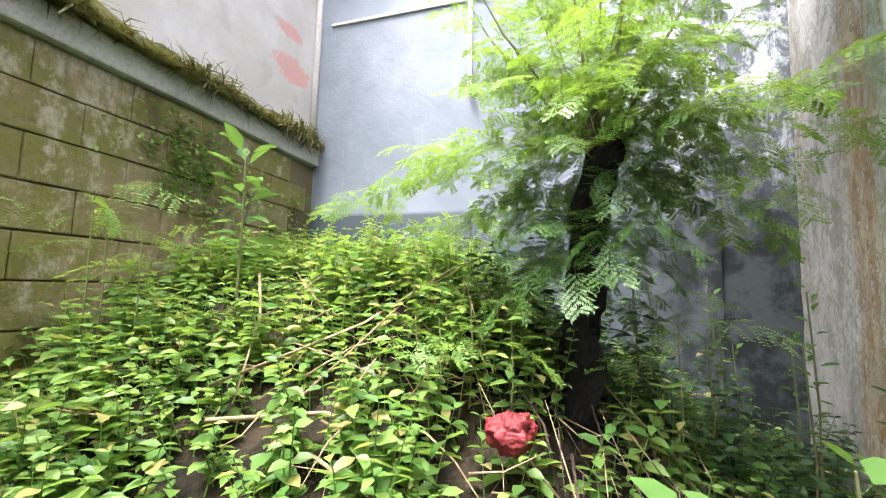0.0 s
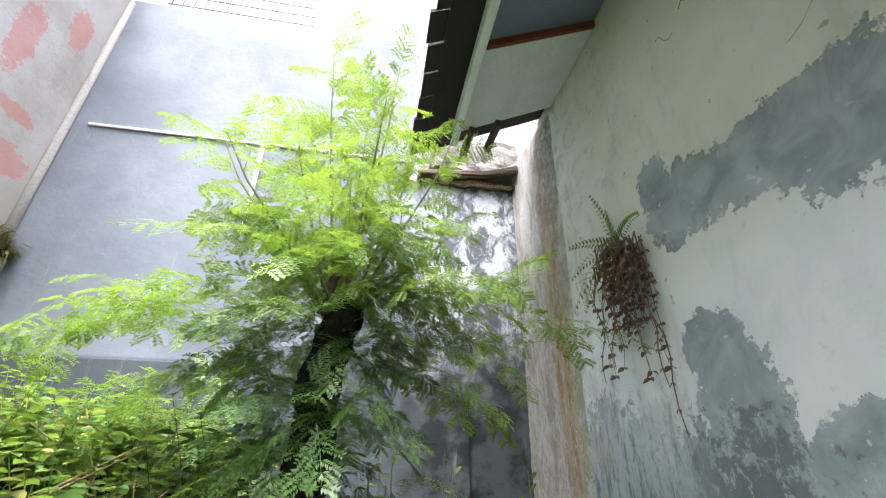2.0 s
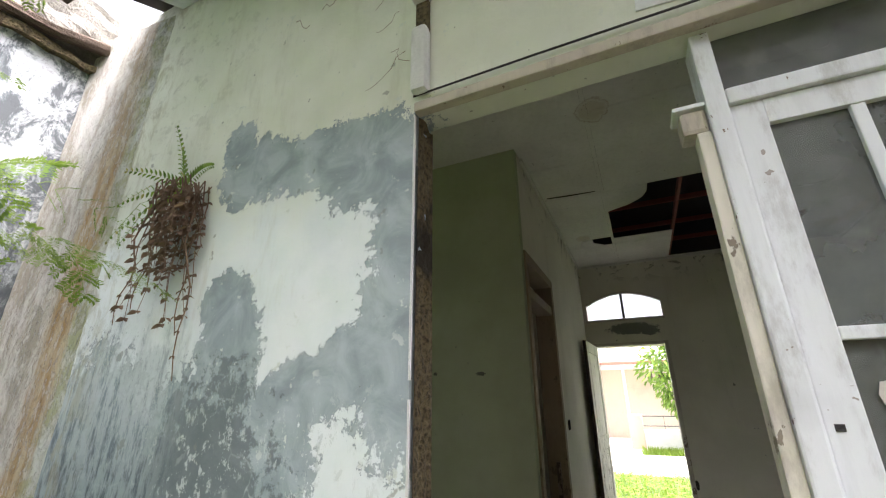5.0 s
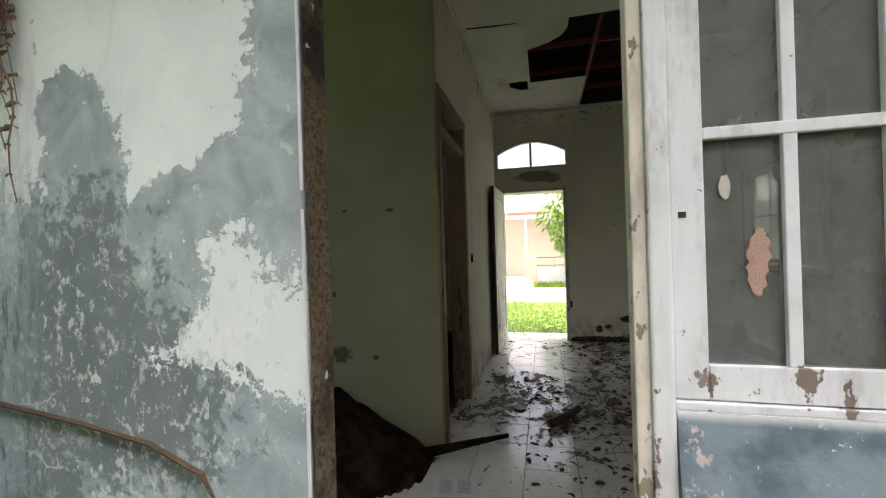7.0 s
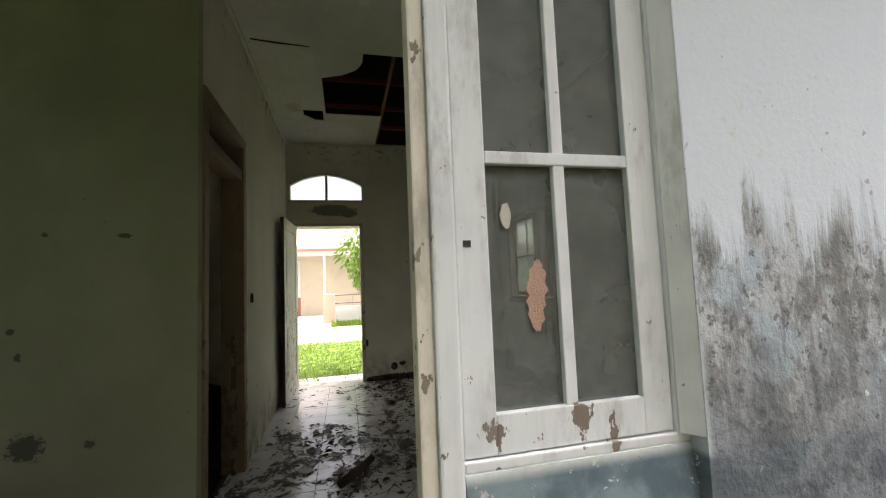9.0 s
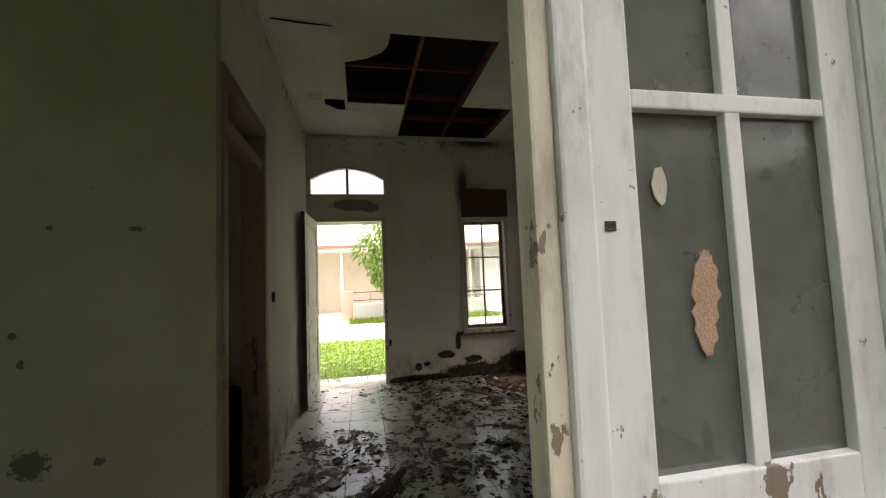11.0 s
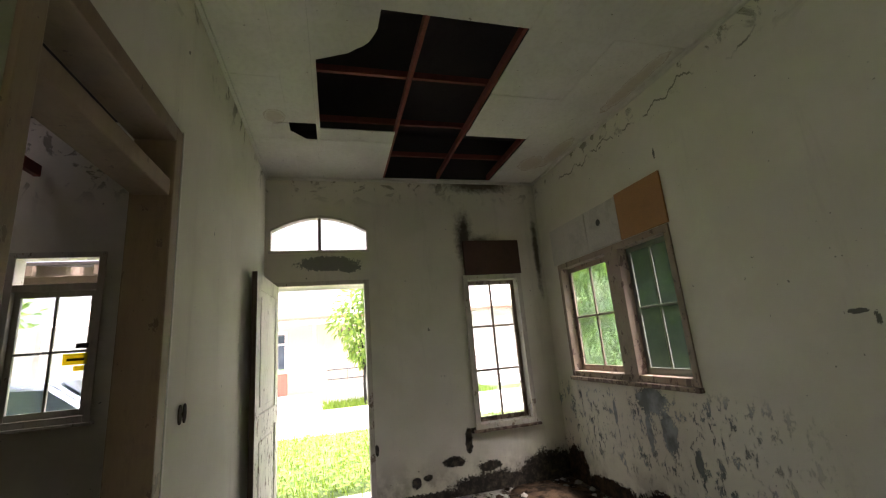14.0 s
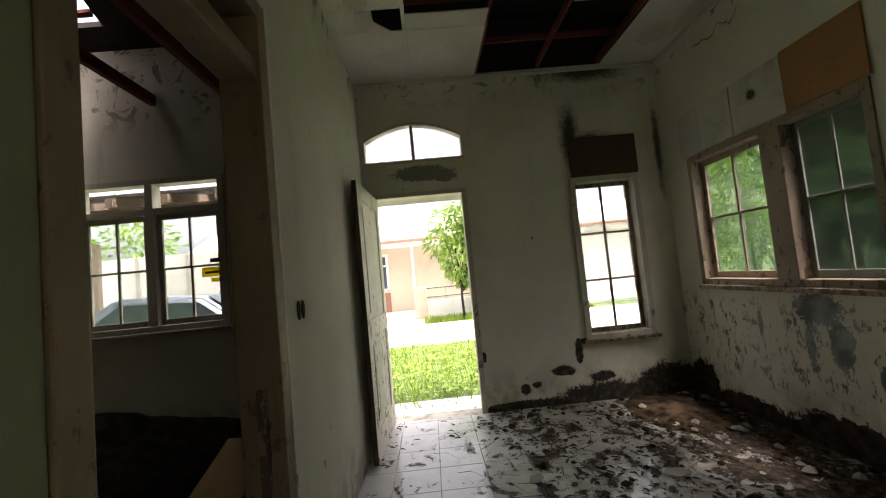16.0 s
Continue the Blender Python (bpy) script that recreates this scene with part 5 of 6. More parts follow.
solid("yard_ground", bm, M_SOIL, "dark yard soil heaped up with plant litter", "ground", "structure", smooth=True)

# block wall: coping, bed and single blocks
solid("block_wall_bed", box((-1.56, -4.0, -0.4), (-1.415, YB, 2.28)), M_MORTAR, "dark mortar bed of the block wall", "wall", "structure")
solid("coping", box((-1.62, -4.0, 2.29), (-1.36, YB - 0.002, 2.43), None, 0.012), M_CONCRETE, "pale concrete coping along the block wall", "coping", "structure")

# ---- feathery tree ----
tree = thing("feathery_tree", (0.76, 2.28, yard_height(0.76, 2.28)), "cut dark trunk with bright feathery regrowth", "tree")
trunk_pts = [(0.68, 2.34, yard_height(0.76, 2.3) - 0.1), (0.715, 2.28, 0.95), (0.735, 2.24, 1.15), (0.745, 2.20, 1.35), (0.75, 2.17, 1.5), (0.77, 2.13, 1.66), (0.79, 2.09, 1.78), (0.79, 2.08, 1.88)]
smooth_pts = []
for a, b in zip(trunk_pts, trunk_pts[1:]):
    for k in range(4):
        p = Vector(a).lerp(Vector(b), k / 4)
        smooth_pts.append(p + Vector((0.012 * noise.noise(p * 5), 0.012 * noise.noise(p * 5 + Vector((7, 0, 0))), 0)))
smooth_pts.append(Vector(trunk_pts[-1]))
part("trunk", tube(smooth_pts, 0.07, 0.056, 20, None, 0.9), M_BARK, tree)
part("trunk_scar", tube([(0.752, 2.045, 1.80), (0.76, 2.035, 1.88), (0.775, 2.04, 1.94)], 0.022, 0.014, 7, None, 0.4), M_ROTTEN, tree, "reddish broken stub")
crown = Leaves()
top = Vector((0.79, 2.09, 1.88))
shoots = [(-0.30, 0.10, 1.0), (-0.14, -0.12, 1.15), (0.02, 0.12, 1.25), (0.14, -0.06, 1.2), (0.28, 0.14, 1.0), (0.38, -0.10, 0.75), (-0.5, -0.05, 0.65),
          (-0.4, -0.25, 0.5), (0.1, -0.3, 0.7), (0.5, 0.2, 0.55), (-0.05, 0.3, 0.85), (-0.22, 0.25, 0.9)]
for i, (dx, dy, up) in enumerate(shoots):
    up *= 0.9
    end = top + Vector((dx, dy, up))
    pts = [top + Vector((dx * 0.08, dy * 0.08, -0.08)), top + Vector((dx * 0.45, dy * 0.45, up * 0.3)), top + Vector((dx * 0.8, dy * 0.8, up * 0.68)), end]
    part("shoot", tube(pts, 0.007, 0.002, 5), M_STEM, tree)
    n_f = int(6 + up * 10)
    for k in range(n_f):
        f = 0.12 + 0.86 * k / n_f
        seg = min(2, int(f * 3))
        o = pts[seg].lerp(pts[seg + 1], f * 3 - seg)
        w = k * 2.4 + i + R.uniform(-0.4, 0.4)
        rise = 0.1 + 0.7 * f
        crown.frond(o, (math.cos(w), math.sin(w) * 0.85, rise), R.uniform(0.16, 0.30) * (1.1 - 0.35 * f), R.uniform(0.5, 1.2), 6, 10, 0.017)
# spreading side branches all round the cut top
for k in range(21):
    w = k * 2.399
    o = top + Vector((0.04 * math.cos(w), 0.04 * math.sin(w), R.uniform(-0.22, 0.25)))
    crown.spray(o, (math.cos(w), math.sin(w), R.uniform(-0.1, 0.5)), R.uniform(0.22, 0.46), 7, 0.19, R.uniform(0.2, 0.6))
# the long branch towards the old wall, and the ones towards the house
for at, way, ln, k in (((0.74, 2.05, 1.72), (-1, -0.06, 0.10), 0.95, 15), ((0.74, 2.05, 1.78), (-0.95, -0.2, 0.16), 0.62, 10), ((0.72, 2.08, 1.86), (-0.95, 0.15, 0.22), 0.6, 10), ((0.72, 2.1, 1.62), (-0.9, 0.1, 0.0), 0.5, 8),
                       ((0.82, 2.1, 1.86), (1, 0.1, 0.12), 0.85, 13), ((0.82, 2.12, 1.80), (0.9, 0.35, 0.05), 0.7, 10), ((0.82, 2.1, 1.9), (0.85, -0.25, 0.15), 0.6, 10), ((0.82, 2.1, 1.7), (0.85, 0.1, -0.1), 0.5, 8)):
    crown.spray(at, way, ln, k, 0.21, 0.35, 0.019)
# lower sprays, drawn in the leaf colour that holds the crown's shade
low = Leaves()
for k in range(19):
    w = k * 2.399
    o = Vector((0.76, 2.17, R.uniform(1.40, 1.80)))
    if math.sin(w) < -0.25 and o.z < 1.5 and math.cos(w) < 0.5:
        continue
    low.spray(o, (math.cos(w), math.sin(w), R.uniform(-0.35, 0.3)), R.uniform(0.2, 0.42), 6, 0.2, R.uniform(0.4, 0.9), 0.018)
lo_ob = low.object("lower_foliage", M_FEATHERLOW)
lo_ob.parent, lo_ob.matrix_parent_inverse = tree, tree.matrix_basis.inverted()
cr = crown.object("crown", M_FEATHER)
cr.parent, cr.matrix_parent_inverse = tree, tree.matrix_basis.inverted()

# ---- undergrowth ----
weeds = Leaves()


def weed(x, y, z, tall, size, lean=0.25):
    w0 = R.uniform(0, 6.28)
    d = Vector((lean * math.cos(w0), lean * math.sin(w0) - 0.08, 1)).normalized()
    pts = [Vector((x, y, z)) + d * (tall * k / 4) + Vector((0, 0, -0.05 * (k / 4) ** 2)) for k in range(5)]
    weeds.stem(pts, 0.0028)
    nodes = max(3, int(tall / 0.045))
    for k in range(1, nodes + 1):
        f = k / nodes
        p = pts[0].lerp(pts[-1], f)
        a = w0 + k * 1.57
        for s in (0, math.pi):
            aa = a + s + R.uniform(-0.35, 0.35)
            ln = size * (0.65 + 0.5 * math.sin(3.0 * f)) * R.uniform(0.75, 1.25)
            weeds.add(p, (math.cos(aa), math.sin(aa), R.uniform(-0.25, 0.35)), ln, ln * R.uniform(0.5, 0.68), R.uniform(-0.5, 0.5))


count = 0
while count < 2500:
    x, y = R.uniform(-1.38, 1.88), 0.92 + 2.46 * R.random() ** 1.15
    if x > 0.6 and y < 2.15 and R.random() < 0.82:
        continue
    if (x - 0.76) ** 2 + (y - 2.25) ** 2 < 0.02 or (x > 1.3 and y < 1.25):
        continue
    if 0.28 < x < 0.8 and 1.5 < y < 2.0 and R.random() < 0.4:
        continue
    if -0.1 < x < 0.5 and 1.55 < y < 2.2 and R.random() < 0.4:
        continue
    patch = noise.noise(Vector((x * 2.2, y * 2.2, 9)))
    if patch < -0.25 and R.random() < 0.75:
        continue
    weed(x, y, yard_height(x, y), R.uniform(0.10, 0.34) * (1.1 + patch * 0.6), R.uniform(0.032, 0.068))
    count += 1
# creeper on the block wall
for k in range(1250):
    y, z = R.gauss(2.28, 0.17), R.gauss(1.98, 0.15)
    if k > 620:
        y, z = R.uniform(2.5, 3.4), R.uniform(1.1, 2.2 - (3.4 - 2.5) * 0.2)
        if R.random() < (z - 1.2) * 0.6:
            continue
    if z < 2.26:
        weeds.add((-1.40 + R.uniform(0, 0.03), y, z), (R.uniform(0.2, 0.8), R.uniform(-0.6, 0.6), R.uniform(-0.9, 0.2)), R.uniform(0.018, 0.045), R.uniform(0.014, 0.03), R.uniform(-0.5, 0.5))
tall_weeds, weeds = weeds, Leaves()
# weeds round the tree, in the leaf colour with shade painted in
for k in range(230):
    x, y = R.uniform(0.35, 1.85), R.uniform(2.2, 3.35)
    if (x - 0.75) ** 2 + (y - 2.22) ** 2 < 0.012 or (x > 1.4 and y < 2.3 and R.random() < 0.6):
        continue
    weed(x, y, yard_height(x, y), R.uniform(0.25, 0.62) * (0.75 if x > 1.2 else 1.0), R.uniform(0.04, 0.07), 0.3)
tagged(weeds.object("shade_weeds", M_WEEDSHADED, True), "green weeds by the tree with shade painted into the leaf colour", "weeds", kind="stuff")
weeds = tall_weeds
tagged(weeds.object("undergrowth", M_LEAF, True), "dense bright green weeds over the yard heap", "weeds", kind="stuff")
# weeds and litter on the coping
moss = Leaves()
for k in range(6500):
    y = R.uniform(-0.3, 3.42)
    b = Vector((R.uniform(-1.45, -1.37), y, 2.43))
    ln = R.uniform(0.05, 0.26)
    lush = 0.6 + 0.9 * noise.noise(Vector((0, y * 2.3, 5)))
    moss.blade(b, b + Vector((R.uniform(-0.06, 0.14), R.uniform(-0.22, 0.22), ln * R.uniform(-0.7, 1.0) * max(0.45, lush))), R.uniform(0.003, 0.02), (R.uniform(0, 0.04), R.uniform(-0.03, 0.03), ln * 0.35 * max(0.2, lush)))
tagged(moss.object("coping_weeds", M_MOSS), "mossy weeds and dead stems on the wall coping", "weeds", kind="stuff")
bm = bmesh.new()
bmesh.ops.create_grid(bm, x_segments=8, y_segments=90, size=0.5)
for v in bm.verts:
    u = v.co.x + 0.5
    y = -3.9 + (v.co.y + 0.5) * 7.3
    v.co = Vector((-1.455 + 0.11 * u, y, 2.428 + 0.22 * (1 - u) ** 0.7 * (0.7 + 0.6 * noise.noise(Vector((u * 3, y * 4, 1)))) * (1 if u < 1 else 0)))
solid("coping_moss_bank", bm, soil_material("mossy_litter", (0.05, 0.05, 0.02), (0.16, 0.15, 0.06)), "mossy bank of litter on top of the coping", "moss", "structure", smooth=True)


def sapling(name, x, y, z, tall, size, label, n=9, wide=0.42):
    t = thing(name, (x, y, z), label, "plant")
    part("stem", tube([(x, y, z - 0.05), (x + 0.01, y, z + tall * 0.5), (x - 0.01, y + 0.01, z + tall)], 0.006, 0.003, 6), M_STEM, t)
    for k in range(n):
        f = 0.45 + 0.55 * k / (n - 1)
        a = k * 2.3 + 0.5
        lv = Leaves()
        p = Vector((x, y, z + tall * f))
        d = Vector((math.cos(a), math.sin(a), R.uniform(-0.15, 0.5) + 0.5 * (f > 0.9)))
        ln = size * R.uniform(0.75, 1.2)
        lv.stem([p, p + d.normalized() * ln * 0.25], 0.0015)
        lv.add(p + d.normalized() * ln * 0.25, d, ln, ln * wide, R.uniform(-0.4, 0.4))
        o = lv.object("leaf", M_BROAD, True)
        o.parent, o.matrix_parent_inverse = t, t.matrix_basis.inverted()
    return t


sapling("sapling", -0.62, 1.9, yard_height(-0.62, 1.9), 1.86 - yard_height(-0.62, 1.9), 0.125, "slender sapling with broad pale-backed leaves on the heap", 24)
for x, y, tl in ((1.28, 1.35, 0.62), (1.22, 1.55, 0.70), (1.1, 1.42, 0.62), (0.9, 1.33, 0.58), (1.0, 1.5, 0.5), (1.5, 1.5, 0.5), (1.42, 1.72, 0.42)):
    sapling("broadleaf_plant", x, y, yard_height(x, y), tl - 0.05, 0.09, "low plant with broad bright green leaves by the house", 13, 0.7)
for x, y, tl in ((1.55, 2.5, 0.85), (1.68, 2.75, 1.0), (1.35, 2.9, 0.9), (1.05, 2.75, 0.8), (1.75, 3.1, 0.8), (1.2, 2.4, 0.6), (1.0, 3.0, 0.9), (1.5, 3.1, 0.7), (1.7, 2.3, 0.7), (0.95, 2.5, 0.7), (1.3, 2.6, 0.75), (1.62, 2.05, 0.55)):
    sapling("thin_weed", x, y, yard_height(x, y), tl, 0.06, "thin tall weed by the stained wall", 13)
# young feathery seedlings
for x, y, z, w, ln in ((-0.95, 1.55, 1.62, 0.2, 0.34), (-1.1, 1.7, 1.55, -0.6, 0.3), (-0.9, 1.7, 1.45, 0.6, 0.28), (0.36, 1.95, 1.25, 0.5, 0.22), (0.28, 1.85, 1.2, 2.6, 0.24), (0.5, 1.95, 1.22, 1.2, 0.22), (0.2, 2.5, 1.62, 0.8, 0.26), (0.1, 2.5, 1.6, 2.2, 0.26), (0.15, 2.45, 1.58, 4.0, 0.24), (0.2, 2.55, 1.7, 1.5, 0.24), (0.35, 2.3, 1.4, -0.5, 0.3), (0.5, 2.4, 1.5, 3.5, 0.3), (1.0, 2.3, 1.3, 0.5, 0.3), (1.05, 2.2, 1.2, -0.5, 0.3)):
    t = thing("feathery_seedling", (x, y, yard_height(x, y)), "young feathery seedling among the weeds", "seedling", "feathery seedlings")
    part("stem", tube([(x, y, yard_height(x, y) - 0.03), (x + 0.01, y, (z + yard_height(x, y)) / 2), (x, y, z)], 0.004, 0.002, 5), M_STEM, t)
    for j in range(3):
        fr = Leaves()
        fr.frond((x, y, z - 0.06 * j), (math.cos(w + j * 2.1), math.sin(w + j * 2.1), 0.3), ln, 0.9, 6, 8, 0.02)
        o = fr.object("frond", M_FEATHER)
        o.parent, o.matrix_parent_inverse = t, t.matrix_basis.inverted()


# ---- dry sticks on the heap ----
def stick(pts, r0, r1, label="dry tan stick lying on the weeds"):
    solid("stick", tube(pts, r0 * 0.72, r1 * 0.72, 6, None, 0.3), M_TWIG, label, "stick", group="dry sticks", smooth=True)


def over(x, y, h):
    return (x, y, yard_height(x, y) + h)


stick([over(-0.35, 1.55, 0.18), over(0.0, 1.85, 0.17), over(0.2, 2.3, 0.26), over(0.3, 2.5, 0.32)], 0.008, 0.003)
stick([over(-0.3, 1.5, 0.13), over(0.05, 1.56, 0.14), over(0.3, 1.62, 0.13)], 0.010, 0.007)
stick([over(-0.05, 1.6, 0.12), over(0.12, 1.95, 0.26), over(0.3, 2.4, 0.34)], 0.006, 0.003)
stick([over(-0.55, 1.95, 0.25), over(-0.4, 1.8, 0.2), over(-0.3, 1.6, 0.1)], 0.009, 0.005)
stick([over(0.05, 1.5, 0.1), over(0.4, 1.5, 0.08), over(0.75, 1.62, 0.2)], 0.008, 0.006)
stick([over(0.7, 1.5, 0.25), over(0.9, 1.55, 0.05), over(1.0, 1.4, 0.1)], 0.010, 0.007)
stick([over(-1.3, 1.3, 0.28), over(-0.9, 1.35, 0.25), over(-0.55, 1.4, 0.22)], 0.006, 0.004)
for k in range(110):
    x, y = R.uniform(-0.4, 1.2), R.uniform(1.5, 2.5)
    a, ln, h = R.uniform(0, 6.28), R.uniform(0.08, 0.28), R.uniform(0.05, 0.2)
    e = (x + ln * math.cos(a), y + ln * math.sin(a))
    stick([over(x, y, h), over((x + e[0]) / 2, (y + e[1]) / 2, h + 0.05), over(*e, h + R.uniform(-0.02, 0.16))], R.uniform(0.0025, 0.006), 0.0015, "thin dry twig among the weeds")
# dark bramble of dead twigs round the foot of the tree
for k in range(46):
    x, y = R.uniform(0.55, 1.35), R.uniform(1.45, 2.15)
    a, ln = R.uniform(0, 6.28), R.uniform(0.15, 0.5)
    ends = [(x + ln * f * math.cos(a + 0.5 * f), y + ln * f * math.sin(a + 0.5 * f)) for f in (0, 0.33, 0.66, 1)]
    hs = (R.uniform(0.0, 0.06), R.uniform(0.06, 0.2), R.uniform(0.05, 0.25), R.uniform(0.0, 0.2))
    solid("bramble_twig", tube([over(px, min(py, 2.3), h) for (px, py), h in zip(ends, hs)], R.uniform(0.003, 0.007), 0.0015, 6, None, 0.3), M_ROTTEN, "dead brown twig at the foot of the tree", "twig", group="dead twigs by the tree", smooth=True)
# crumpled red bag
bm = bmesh.new()
bmesh.ops.create_icosphere(bm, subdivisions=5, radius=0.068)
for v in bm.verts:
    n = v.co.normalized()
    v.co = v.co * (1 + 0.30 * noise.noise(n * 1.8) + 0.16 * noise.noise(n * 5) + 0.04 * abs(noise.noise(n * 11))) * 1.0
    v.co.z *= 0.75
    v.co += Vector((0.54, 1.72, 0.915))
solid("plastic_bag", bm, M_RED, "crumpled faded red plastic bag on the heap", "bag", smooth=True)

# ---- fern clump on the facade ----
fern = thing("wall_fern", (2.0, 2.25, 2.2), "withered fern clump with hanging brown roots on the wall", "plant")
lv = Leaves()
bmr = bmesh.new()
for k in range(44):
    y = 2.20 + R.gauss(0, 0.062)
    x = 1.955 + R.uniform(-0.05, 0.05)
    ln = R.uniform(0.2, 0.46) * (1.3 if k < 10 else 0.95)
    pts = [(x + 0.02 * math.sin(j * 1.1 + k), y + 0.02 * math.sin(j * 0.9 + k * 2) + (y - 2.18) * 0.4 * j / 6, 2.26 - ln * j / 6) for j in range(7)]
    tube(pts, 0.003, 0.001, 4, bmr)
    for j in range(1, 7):
        for s in (-1, 1):
            lv.add(pts[j], (R.uniform(-0.6, 0.2), s, -0.5), R.uniform(0.025, 0.045), 0.019, R.uniform(-1, 1))
for y, ln in ((2.13, 0.78), (2.17, 0.62), (2.44, 0.55), (2.34, 0.5)):
    pts = [(1.97 + 0.012 * math.sin(j * 1.5), y + 0.02 * math.sin(j * 0.8) - (0.1 if y < 2.2 else -0.05) * j / 9, 2.24 - ln * j / 9) for j in range(10)]
    tube(pts, 0.005, 0.0015, 4, bmr)
    for j in range(1, 9):
        for s in (-1, 1):
            lv.add(pts[j], (-0.2, s * 0.6, -0.7), 0.02, 0.009)
part("root_clump", bmr, M_ROOT, fern)
o = lv.object("withered_leaves", plain("withered_fern", (0.22, 0.14, 0.085), 0.8, 0.3, 20, island=True, spread=0.7, dark=0.4))
o.parent, o.matrix_parent_inverse = fern, fern.matrix_basis.inverted()
gf = Leaves()
for way, ln in (((-0.2, -0.8, 0.35), 0.30), ((-0.15, 0.1, 1), 0.32), ((-0.25, 0.9, -0.25), 0.42), ((-0.3, 0.8, -0.5), 0.36), ((-0.5, 0.3, 0.3), 0.22), ((-0.4, -0.5, 0.5), 0.24), ((-0.3, 0.7, 0.1), 0.3)):
    d, p = Vector(way).normalized(), Vector((1.98, 2.24, 2.26))
    for j in range(14):
        q = p + d * ln * j / 14
        for s in (-1, 1):
            side = d.cross(Vector((1, 0, 0.2))).normalized() * s
            gf.add(q, side + d * 0.6, 0.05 * (1 - j / 18), 0.011)
        d = (d + Vector((0, 0, -0.03))).normalized()
    gf.stem([p, p + Vector(way).normalized() * ln * 0.5, q], 0.002)
o = gf.object("green_fronds", M_LEAF)
o.parent, o.matrix_parent_inverse = fern, fern.matrix_basis.inverted()
# creeping cable low on the facade, pipe and grille on the yard wall
solid("old_cable", tube([(X1 - 0.02, 2.3, 0.86), (X1 - 0.02, 1.85, 0.81), (X1 - 0.02, 1.6, 0.77), (X1 - 0.03, 1.42, 0.71), (X1 - 0.04, 1.34, 0.6), (X1 - 0.1, 1.32, 0.1)], 0.008, 0.007, 6), M_ROTTEN, "old brown cable sagging along the wall", "cable")
pipe = thing("drain_pipe", (-0.05, YB - 0.03, 2.75), "thin white drain pipe on the grey wall", "pipe")
part("pipe", tube([(-0.06, YB - 0.03, 3.5), (-0.055, YB - 0.03, 3.0), (-0.05, YB - 0.035, 2.80), (-0.02, YB - 0.05, 2.74)], 0.016, 0.015, 8), M_PIPE, pipe, smooth=True)
part("pipe_end", tube([(-0.02, YB - 0.05, 2.745), (0.0, YB - 0.06, 2.72)], 0.019, 0.019, 8), M_DARKMETAL, pipe, "dark pipe end")
grille = thing("wire_grille", (-0.5, YB + 0.1, 4.95), "rusty wire mesh grille on top of the yard wall", "grille")
for k in range(14):
    x = -1.2 + k * 0.095
    part("wire", tube([(x, YB + 0.08, 4.94), (x + 0.01, YB + 0.08, 5.55)], 0.006, 0.006, 4), M_DARKMETAL, grille)
for k in range(5):
    z = 4.97 + k * 0.13
    part("wire", tube([(-1.24, YB + 0.092, z), (0.08, YB + 0.092, z)], 0.006, 0.006, 4), M_DARKMETAL, grille)
solid("corner_seam", tube([(-1.43, YB - 0.01, 2.45), (-1.435, YB - 0.012, 3.0), (-1.43, YB - 0.01, 4.9)], 0.035, 0.03, 6, None, 0.8), M_CONCRETE, "rough cement seam in the yard corner", "seam", "structure", smooth=True)


vine = thing("dry_vine", (X1 - 0.01, 1.25, 2.45), "dead brown vine strands clinging to the facade", "vine")
for k in range(9):
    y, z = R.uniform(1.10, 1.22), R.uniform(2.4, 3.2)
    dy, dz = R.uniform(0.04, 0.2), R.uniform(-0.16, 0.1)
    pts = [(X1 - 0.006 - 0.006 * math.sin(j), y + dy * j / 5 + 0.015 * math.sin(j * 2 + k), z + dz * j / 5 + 0.02 * math.sin(j * 1.3 + k)) for j in range(6)]
    part("strand", tube(pts, 0.0011, 0.0006, 4), M_ROOT, vine)
for y0, z0, y1, z1 in ((0.95, 2.75, 0.72, 2.62), (0.8, 2.9, 0.6, 2.85), (0.55, 2.6, 0.35, 2.75), (1.75, 3.02, 1.66, 2.94), (1.6, 3.02, 1.52, 3.04)):
    pts = [(X1 - 0.006, y0 + (y1 - y0) * j / 4, z0 + (z1 - z0) * j / 4 + 0.02 * math.sin(j * 1.9)) for j in range(5)]
    part("strand", tube(pts, 0.0018, 0.0008, 4), M_ROOT, vine)
# thin added sheet that stands in for a flat stain on the wall
flap = solid("lintel_stain_sheet", box((X1 - 0.006, 0.32, 2.405), (X1 - 0.001, 0.42, 2.45), None, 0.002, pose(0, 0, 0, 4, 0, 0)), M_SOFFIT, "thin pale sheet standing in for a stain above the lintel", "plaster", "structure")

# ---- debris inside ----
def heap(name, cx, cy, rx, ry, tall, material, label, seed=0.0, base=0.0, east=99.0):
    bm = bmesh.new()
    bmesh.ops.create_grid(bm, x_segments=44, y_segments=44, size=1.0)
    for v in bm.verts:
        u, w = v.co.x, v.co.y
        d = math.sqrt(u * u + w * w)
        h = tall * max(0.0, 1 - d) ** 0.7
        h *= 0.85 + 0.3 * noise.noise(Vector((u * 2.0 + seed, w * 2.0, 0))) + 0.1 * noise.noise(Vector((u * 9, w * 9, seed)))
        v.co = Vector((min(cx + u * rx, east), cy + w * ry, base + max(-0.004, h) if d < 1 else base - 0.004))
    return solid(name, bm, material, label, "debris", smooth=True)


heap("charred_mound", 3.42, 2.08, 0.52, 0.86, 0.50, M_ASH, "black charred heap against the green wall", 3.0, 0.0, XG - 0.004)
